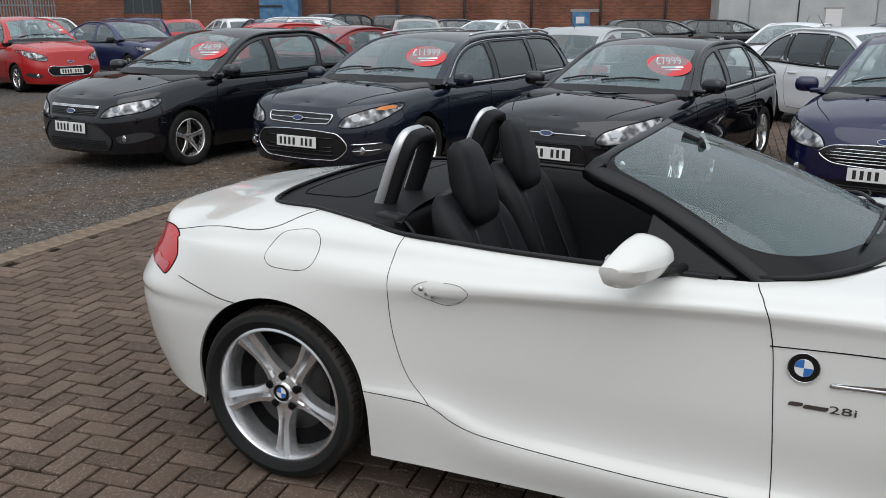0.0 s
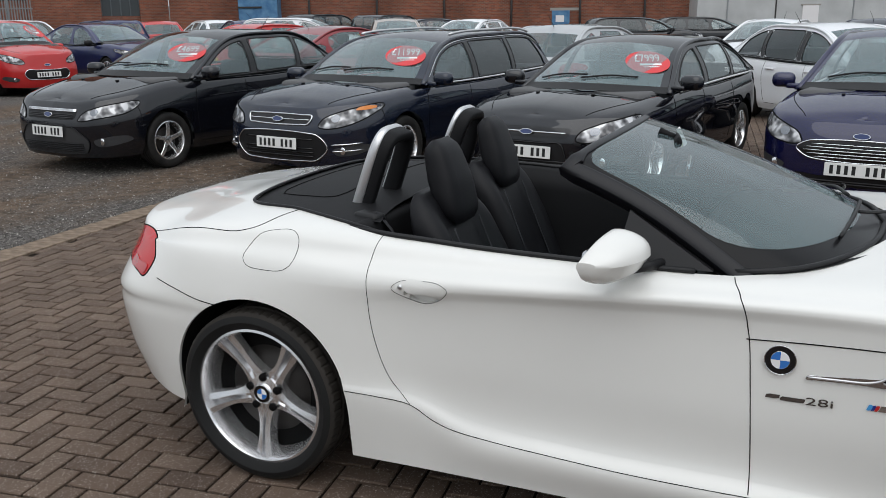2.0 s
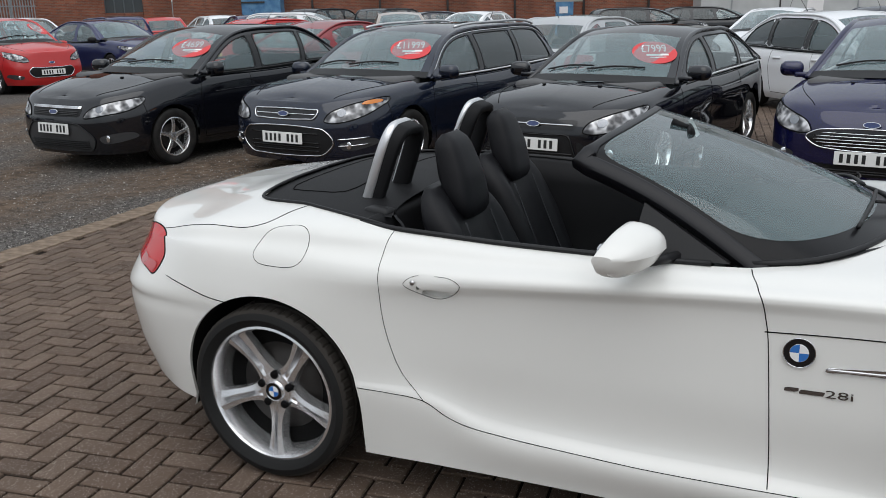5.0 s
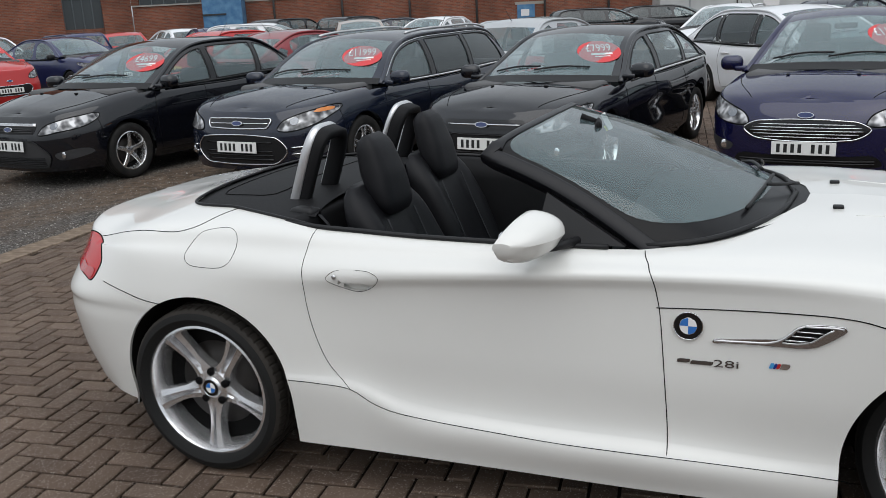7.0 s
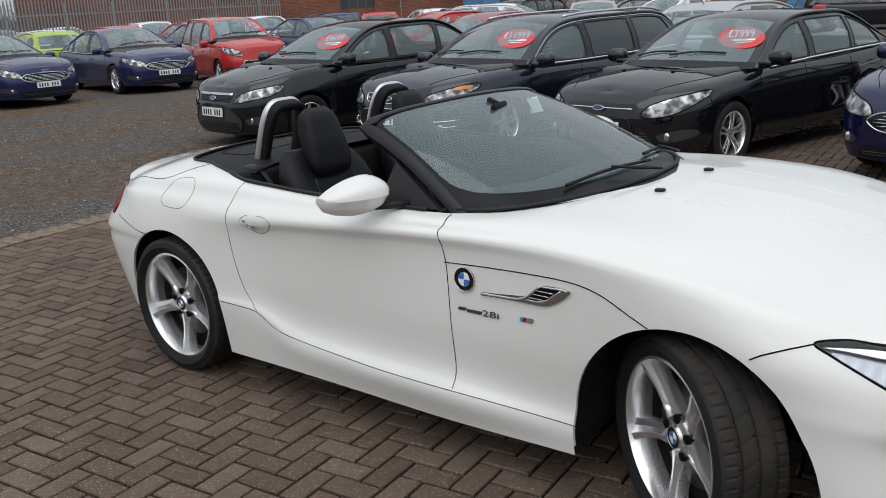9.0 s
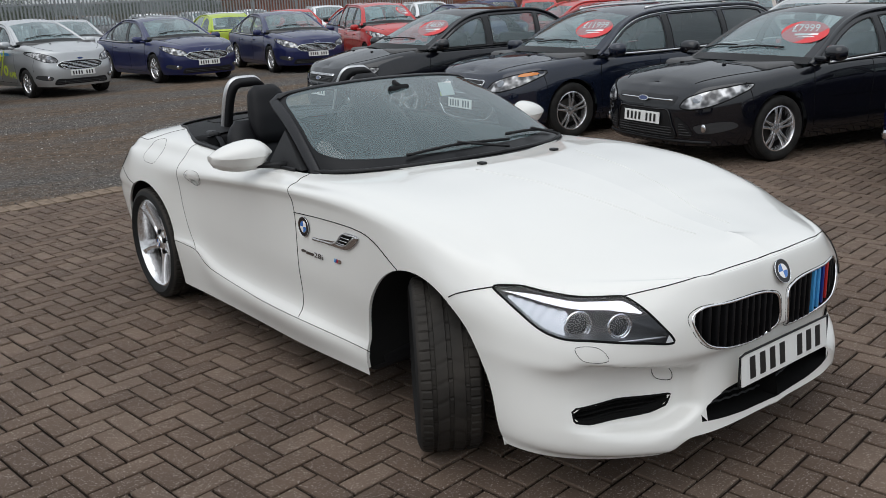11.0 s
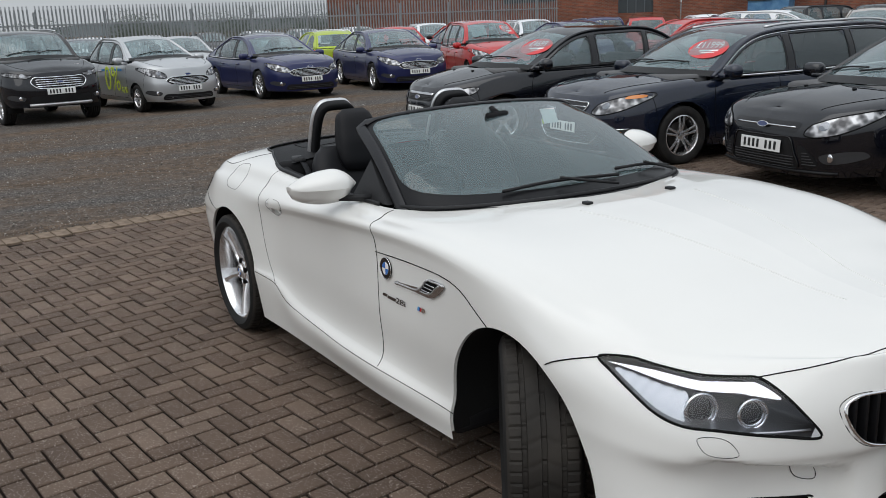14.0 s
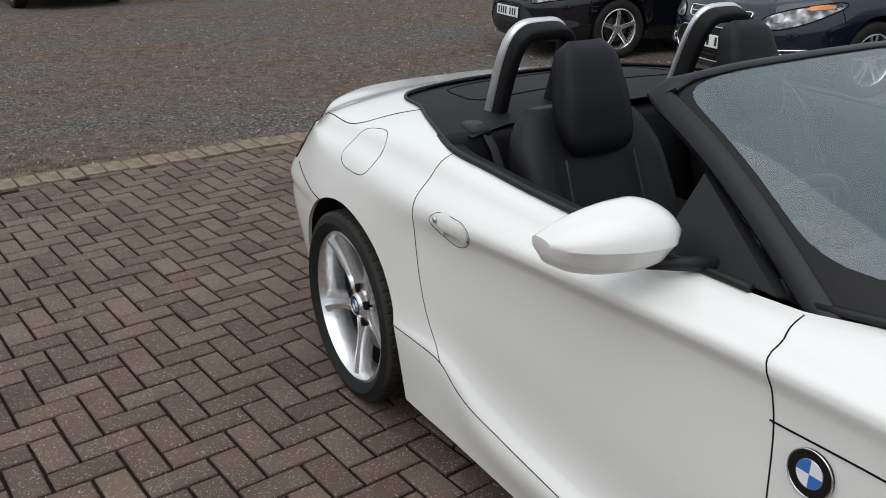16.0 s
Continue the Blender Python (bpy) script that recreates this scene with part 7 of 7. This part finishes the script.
    cyl(bm, (xr2 + .12, 0, Hh - .06), (xr2 - .10, 0, Hh + .16), .006, 6, .003)
    part("aerial", bm, TRIM, ob)
    if price:
        sticker(ob, top, s, price)
    return ob


def sk_side(t, x, z):
    return t.side(x, z)


def tree_front(t, a, b, off):
    for k in range(12):
        h, n = t.front(-abs(a) * (1 - .01 * k), b - .008 * k)
        if h is not None:
            return h + n * off * (1 if n[0] > 0 else -1)
    return np.array((0.0, a, b))


def ws_point(top, s, y, at):
    """A place on a windscreen: at along its slope, y across."""
    i = np.searchsorted(s, at)
    row = top[min(i, len(s) - 1)]
    yy = -abs(y)
    o = np.argsort(row[:, 1])
    x, z = np.interp(yy, row[o, 1], row[o, 0]), np.interp(yy, row[o, 1], row[o, 2])
    return np.array((x, y, z))


def sticker(ob, top, s, price):
    """The round red price sticker high on the passenger side of the windscreen, with its price and plain bars below."""
    c = ws_point(top, s, .46, .148)
    e1 = ws_point(top, s, .44, .225) - ws_point(top, s, .44, .105)
    e2 = ws_point(top, s, .58, .165) - ws_point(top, s, .30, .165)
    n = Vector(np.cross(e2, e1)).normalized()
    if n.x < 0:
        n = -n
    m = on_face(Vector(c) - n * .012, n)
    a = np.linspace(0, 6.2832, 36, endpoint=False)
    v = [(.225 * math.cos(t), .225 * math.sin(t), 0) for t in a] + [(.225 * math.cos(t), .225 * math.sin(t), .004) for t in a]
    st = make("price_sticker", v, [tuple(range(36))[::-1], tuple(range(36, 72))] + [(i, (i + 1) % 36, 36 + (i + 1) % 36, 36 + i) for i in range(36)], STICKER, ob, False, "round red price sticker reading " + price)
    st.matrix_local = m
    lettering(price, .21, PAPER, "price", st, Matrix.Translation((0, .07, .0055)) @ Matrix.Diagonal((.50, 1, 1, 1)))
    bm = bmesh.new()
    box(bm, .02, -.055, .006, .22, .035, .002)
    part("print_bar", bm, PAPER, st, smooth=False)
    bm = bmesh.new()
    box(bm, .02, -.105, .006, .16, .012, .002)
    part("print_bar", bm, PAPER, st, smooth=False)


LAMPEYE = material("lamp_projector", (0.25, 0.26, 0.28), 0.08, 0.9, 1.0)
LAMPBOWL = material("lamp_bowl", (0.4, 0.4, 0.42), 0.22, 0.35, 0.45)
t = texture(LAMPBOWL, "ShaderNodeTexNoise", 13.0)
t.inputs["Detail"].default_value = 1.0
nn, ll, bb = nodes_of(LAMPBOWL)
ll.new(ramp(LAMPBOWL, t.outputs["Fac"], [(0.34, (0.04, 0.04, 0.044)), (0.46, (0.16, 0.16, 0.165)), (0.54, (0.34, 0.34, 0.35)), (0.64, (0.74, 0.74, 0.75))]), bb.inputs["Base Color"])
BRIGHT = material("bright_trim", (0.85, 0.85, 0.86), 0.30, 0.9)
BLACKPAINT = paint("black_paint", (0.0045, 0.005, 0.008))
DARKBLUE = paint("blue_black_paint", (0.008, 0.012, 0.026), 0.3)
BLUEPAINT = paint("deep_blue_paint", (0.006, 0.007, 0.048), 0.25)
NAVYPAINT = paint("navy_paint", (0.010, 0.015, 0.078), 0.3)
REDPAINT = paint("red_paint", (0.46, 0.015, 0.015))
DARKRED = paint("dark_red_paint", (0.22, 0.012, 0.018), 0.2)
SILVER = paint("silver_paint", (0.48, 0.49, 0.50), 0.7)
LIME = paint("lime_paint", (0.36, 0.46, 0.02))
CARWHITE = paint("plain_white_paint", (0.75, 0.76, 0.78))
BEIGE = paint("pale_gold_paint", (0.42, 0.36, 0.32), 0.5)


def parked(px, py, heading, wb, fo, z=-.035):
    """The pose of a car by its number plate's place and the way it faces."""
    h = radians(heading)
    return pose(px - (wb + fo) * math.cos(h), py - (wb + fo) * math.sin(h), z, 0, 0, heading)


car("hatchback", "black hatchback with chrome grille bar and red price sticker", parked(-6.02, 3.82, -98, 2.64, .88), BLACKPAINT, 4.34, 1.84, 1.49, 2.64, .88, "hatch", price="£4699", face="old", cowl=1.0, nose=.745, waist=.95)
car("estate_car", "blue-black estate car with chrome window trim and silver roof rails", parked(-3.30, 4.16, -98, 2.85, .95), DARKBLUE, 4.83, 1.886, 1.46, 2.85, .95, "estate", R=.325, rim=.22, spokes=25, price="£11999", face="estate", tint=True, chrome_line=True, cowl=.97, nose=.745)
car("hatchback", "glossy black hatchback with chrome waist line and red price sticker", parked(-.75, 4.41, -101.3, 2.648, .89, -.03), BLACKPAINT, 4.36, 1.823, 1.41, 2.648, .91, "hatch", spokes=25, price="£7999", face="mouth3", chrome_line=True, cowl=.925, nose=.70)
car("hatchback", "deep blue hatchback with a wide chrome-barred grille, on block paving", parked(2.03, 4.74, -100.2, 2.648, .90, -.03), BLUEPAINT, 4.36, 1.823, 1.47, 2.648, .92, "hatch", price="£11599", face="aston", cowl=.955, nose=.715, gz=-.085)
car("saloon", "dark blue large hatchback with chrome grille bars, on gravel", parked(-14.5, 8.9, -9, 2.85, .98), NAVYPAINT, 4.87, 1.852, 1.48, 2.85, .98, "saloon", R=.335, rim=.23, spokes=10, face="aston", chrome_line=True)
car("saloon", "dark blue large hatchback with chrome grille bars, on gravel", parked(-14.7, 6.1, 2, 2.85, .98), NAVYPAINT, 4.87, 1.852, 1.48, 2.85, .98, "saloon", R=.335, rim=.23, spokes=10, face="aston", chrome_line=True)
ka = car("small_hatchback", "silver small hatchback with blue and yellow lettering on its doors", parked(-14.2, 3.1, 9, 2.49, .80), SILVER, 3.93, 1.70, 1.56, 2.49, .80, "hatch", R=.29, rim=.19, spokes=7, face="aston", cowl=1.07, nose=.83, waist=.95, dz=.03)
kuga = car("crossover", "black crossover with a bold chrome-barred grille and printed sides", parked(-13.7, .5, 8, 2.69, .92), BLACKPAINT, 4.53, 1.84, 1.76, 2.69, .92, "suv", R=.345, rim=.225, spokes=25, face="suv", dz=.15, cowl=1.07, nose=.80)
car("compact_van_car", "bright red tall small family car with a price sticker", parked(-13.8, 11.1, -18, 2.49, .85), REDPAINT, 4.08, 1.75, 1.60, 2.49, .85, "mpv", R=.30, rim=.20, spokes=7, face="mouth", cowl=1.08, nose=.84, price="£11499")
# lettering on the small silver car and the crossover
lettering("0%", .74, LIMEPRINT, "door_lettering", ka, Matrix.Translation((1.35, -.876, .66)) @ pose(0, 0, 0, 90, 0, 0), "yellow-green 0% lettering")
lettering("APR", .20, LIMEPRINT, "door_lettering", ka, Matrix.Translation((1.95, -.872, .45)) @ pose(0, 0, 0, 90, 0, 0))
bm = bmesh.new()
for x, z, w in ((1.0, .86, .5), (1.7, .88, .4)):
    box(bm, x, -.868, z, w, .004, .05)
part("door_print", bm, SKYBLUE, ka, smooth=False)
for x, z, w, mt in ((.45, .72, .16, LIMEPRINT), (.72, .74, .10, PAPER), (.95, .72, .30, LIMEPRINT), (1.45, .60, .45, PAPER), (1.4, .9, .5, PAPER)):
    bm = bmesh.new()
    box(bm, x, -.938, z + .1, w, .004, .13)
    part("door_print", bm, mt, kuga, smooth=False)
for y, w, z in ((-.15, .45, .0), (.35, .40, .0), (.1, .8, -.05)):
    bm = bmesh.new()
    box(bm, 3.10 - z, y, 1.100 + z * .5, .05, w, .006)
    part("bonnet_print", bm, PAPER, kuga, smooth=False)

# ---- rows of cars further off ----
def other(name, label, x, y, heading, mat, style="hatch", price="", **size):
    L = size.get("L", 4.2)
    spec = {"L": L, "W": 1.78, "H": 1.48, "wb": L * .61, "fo": L * .2, "far": True}
    spec.update(size)
    return car(name, label, pose(x, y, -.035, 0, 0, heading), mat, style=style, price=price, **spec)


other("hatchback", "white hatchback with dark windows parked askew behind the front row", 1.15, 12.45, -50, CARWHITE, L=4.36, W=1.82, cowl=.96, tint=True, far=False)
other("hatchback", "silver hatchback with its dark tailgate window towards the yard", -2.3, 10.2, 76, SILVER, L=4.2)
other("saloon", "dark red saloon behind the black hatchback", -7.2, 10.4, 74, DARKRED, "saloon", L=4.5, H=1.46)
other("hatchback", "small white hatchback with a red price sticker", .6, 19.6, -104, CARWHITE, L=3.95, W=1.72, price="£7995")
other("hatchback", "dark hatchback with bright red tail lamps", 2.4, 18.5, 60, DARKBLUE, L=4.1)
other("hatchback", "white van-like hatchback with blue lettering on its screen", -8.6, 24.0, -100, CARWHITE, L=4.1)
other("estate_car", "black estate car parked by the brick wall", -6.4, 31.0, 30, BLACKPAINT, "estate", L=4.7, H=1.46, tint=True)
other("estate_car", "dark red-lamped estate parked by the brick wall", -4.4, 34.6, 25, BLACKPAINT, "estate", L=4.6, H=1.44, tint=True)
other("estate_car", "white estate car with roof rails", -15.8, 22.0, 28, CARWHITE, "estate", L=4.6, H=1.56)
other("crossover", "black crossover parked near the workshop", -17.8, 28.0, 80, BLACKPAINT, "suv", L=4.4, H=1.66, dz=.08)
other("crossover", "black crossover parked near the workshop", -15.6, 29.6, 80, BLACKPAINT, "suv", L=4.4, H=1.62, dz=.08)
other("small_hatchback", "pale gold small hatchback", -10.8, 21.8, -60, BEIGE, L=4.0, H=1.52)
other("hatchback", "dark grey hatchback parked among others", -12.6, 27.0, 40, DARKBLUE, L=4.2)
other("saloon", "dark blue large hatchback facing the yard", -18.2, 16.2, -14, NAVYPAINT, "saloon", L=4.87, W=1.85)
other("compact_van_car", "dark blue tall hatchback with red tail lamps, seen from behind", -19.2, 19.0, 158, NAVYPAINT, "mpv", L=4.0, H=1.54)
other("hatchback", "red hatchback seen from behind", -20.3, 22.3, 140, REDPAINT, L=4.1)
other("hatchback", "blue hatchback beside the red one", -17.5, 23.8, 140, NAVYPAINT, L=4.1)
other("estate_car", "white estate car by the fence", -25.5, 20.4, -20, CARWHITE, "estate", L=4.6, H=1.55)
other("estate_car", "white estate car by the fence", -30.0, 18.4, -20, CARWHITE, "estate", L=4.6, H=1.55)
other("hatchback", "lime green hatchback with red tail lamps, seen from behind", -20.4, 9.4, 172, LIME, L=3.95, W=1.72)
other("hatchback", "white hatchback near the fence", -25.6, 11.9, 170, CARWHITE, L=4.1)
other("hatchback", "red hatchback near the fence", -25.5, 14.6, 170, REDPAINT, L=4.1)
other("hatchback", "red hatchback near the fence", -24.6, 17.2, 170, REDPAINT, L=4.1)
other("hatchback", "silver hatchback behind the first row", -24.4, 5.6, -4, SILVER, L=4.2)
other("hatchback", "dark blue hatchback behind the first row", -24.6, 8.6, -4, DARKBLUE, L=4.2)
other("estate_car", "dark estate car behind the first row", -25.0, 2.8, -2, DARKBLUE, "estate", L=4.6, H=1.52)
other("hatchback", "black hatchback behind the first row", -24.6, -.4, 0, BLACKPAINT, L=4.2)
other("saloon", "blue saloon near the red cars", -20.6, 14.0, -12, NAVYPAINT, "saloon", L=4.6)
other("hatchback", "white hatchback by the workshop", -20.5, 26.0, 150, CARWHITE, L=4.2)
other("hatchback", "red hatchback in the second row", -10.4, 13.4, 70, REDPAINT, L=4.2)

# the next compound's cars, beyond the fence
for i, mt in enumerate((CARWHITE, SILVER, CARWHITE, DARKBLUE, CARWHITE, SILVER, BLACKPAINT, CARWHITE, SILVER, CARWHITE)):
    name_ = {CARWHITE: "white", SILVER: "silver", DARKBLUE: "dark blue", BLACKPAINT: "black"}[mt]
    other("hatchback", name_ + " hatchback in the compound beyond the fence", -43.0 - .4 * (i % 3), -5.0 + 2.9 * i, 3, mt, L=4.2)

# ---- paving blocks ----
def block_mesh(name, lx, ly, mat, chamfer=0.005, h=0.05):
    """One paving block: a top with a chamfer and four sides."""
    a, b, c = lx / 2, ly / 2, chamfer
    v = [(sx * (a - c), sy * (b - c), 0) for sx, sy in ((-1, -1), (1, -1), (1, 1), (-1, 1))]
    v += [(sx * a, sy * b, -c * 0.8) for sx, sy in ((-1, -1), (1, -1), (1, 1), (-1, 1))]
    v += [(sx * a, sy * b, -h) for sx, sy in ((-1, -1), (1, -1), (1, 1), (-1, 1))]
    f = [(0, 1, 2, 3)] + [(i + 4, (i + 1) % 4 + 4, (i + 1) % 4, i) for i in range(4)] + [(i + 8, (i + 1) % 4 + 8, (i + 1) % 4 + 4, i + 4) for i in range(4)]
    return np.array(v), f


CELL = 0.1032
rng = np.random.default_rng(7)
bv, bf = block_mesh("paver", 2 * CELL - 0.0120, CELL - 0.0120, BRICKMAT)
shared = bpy.data.meshes.new("paving_block")
shared.from_pydata([tuple(map(float, v)) for v in bv], [], bf)
shared.materials.append(BRICKMAT)
# the herringbone runs a little askew to the kerb
inv = PAVE.inverted()
LAY = pose(0, 0, 0, 0, 0, 7.0)
near, far_v, far_f = [], [], []
for r in range(-105, 125):
    for c in range(-46, 140):
        k = (c + r) % 4
        if k not in (1, 3):
            continue
        x, y = (c + 0.342) * CELL, (r + 0.159) * CELL
        cx, cy, turn = (x + CELL, y + CELL / 2, 7.0 - SKEW) if k == 1 else (x + CELL / 2, y + CELL, 97.0 - SKEW)
        w = LAY @ Vector((cx, cy, 0))
        q = inv @ w
        if not (0.215 < q.x < 15.9 and -8.9 < q.y < 12.4) or (w.y > 4.2 and w.x > 9):
            continue
        lift, tx, ty, tz = rng.normal(0, 0.0012), rng.normal(0, 0.45), rng.normal(0, 0.45), rng.normal(0, 0.5)
        m = pose(q.x, q.y, fall(q.y) + lift, tx, ty, turn + tz)
        if -0.75 < w.x < 1.55 and -2.55 < w.y < -1.12:
            near.append(m)
        else:
            q = np.array(m)
            far_f += [tuple(i + len(far_v) * 12 for i in t) for t in bf]
            far_v.append(bv @ q[:3, :3].T + q[:3, 3])
for m in near[:300]:
    ob = new("paving_block", shared)
    ob.parent = pavement
    ob.matrix_local = m
for m in near[300:]:
    q = np.array(m)
    far_f += [tuple(i + len(far_v) * 12 for i in t) for t in bf]
    far_v.append(bv @ q[:3, :3].T + q[:3, 3])
rest = make("paving_blocks", np.vstack(far_v), far_f, BRICKMAT, pavement, False)
tagged(rest, kind="stuff")

# the kerb: one soldier course between paving and yard
EDGEMAT = material("edging_block", (0.24, 0.19, 0.15), 0.9, spec=0.2)
t = texture(EDGEMAT, "ShaderNodeTexNoise", 14.0, 8.0)
nn, ll, bb = nodes_of(EDGEMAT)
ll.new(ramp(EDGEMAT, t.outputs["Fac"], [(0.3, (0.122, 0.092, 0.068)), (0.7, (0.245, 0.186, 0.139))]), bb.inputs["Base Color"])
relief(EDGEMAT, t.outputs["Fac"], 0.4, 0.006)
kerb = thing("kerb", "flush edging course of pale brown blocks beside the gravel", "kerb", PAVE, kind="structure")
kv, kf = block_mesh("edging", 0.225, 0.122, EDGEMAT, 0.006, 0.12)
edging = bpy.data.meshes.new("edging_block")
edging.from_pydata([tuple(map(float, v)) for v in kv], [], kf)
edging.materials.append(EDGEMAT)
for i in range(-66, 96):
    ob = new("edging_block", edging)
    ob.parent = kerb
    ob.matrix_local = pose(0.115 + rng.normal(0, 0.003), i * 0.130, fall(i * 0.130) + 0.010 + rng.normal(0, 0.002), rng.normal(0, 0.8), rng.normal(0, 0.8), rng.normal(0, 0.8))

# loose stones on the yard beside the paving
v, f = [], []
octa = np.array([(1, 0, 0), (0, 1, 0), (-1, 0, 0), (0, -1, 0), (0, 0, 1), (0, 0, -.6)])
of = [(0, 1, 4), (1, 2, 4), (2, 3, 4), (3, 0, 4), (1, 0, 5), (2, 1, 5), (3, 2, 5), (0, 3, 5)]
for i in range(34000):
    far_ = rng.uniform() ** 1.6
    x, y = -3.62 - 8.5 * far_, rng.uniform(-4.5, 6.5) + (far_ * 2)
    if x > -3.60 - .08 * (y + .2):
        x -= .12
    r = min(.015, .0048 * math.exp(rng.normal(0, .42)) * (1 + .5 * far_))
    a = rng.uniform(0, 6.28)
    q = octa * rng.uniform(.6, 1.2, (6, 3)) * r
    q = q @ np.array([[math.cos(a), math.sin(a), 0], [-math.sin(a), math.cos(a), 0], [0, 0, 1]])
    f += [tuple(k + 6 * i for k in t) for t in of]
    v.append(q + (x, y, -.035 + r * .25))
STONE = material("grey_stone_chips", (0.2, 0.19, 0.17), 0.9, spec=0.2)
nn, ll, bb = nodes_of(STONE)
geo = nn.new("ShaderNodeNewGeometry")
ll.new(ramp(STONE, geo.outputs["Random Per Island"], [(0.0, (0.058, 0.053, 0.048)), (0.5, (0.145, 0.132, 0.120)), (0.85, (0.24, 0.22, 0.20)), (1.0, (0.42, 0.39, 0.36))]), bb.inputs["Base Color"])
chips = make("stone_chips", np.vstack(v), f, STONE, None, False)
tagged(chips, "loose grey and brown stone chips scattered over the yard", "gravel", kind="stuff")
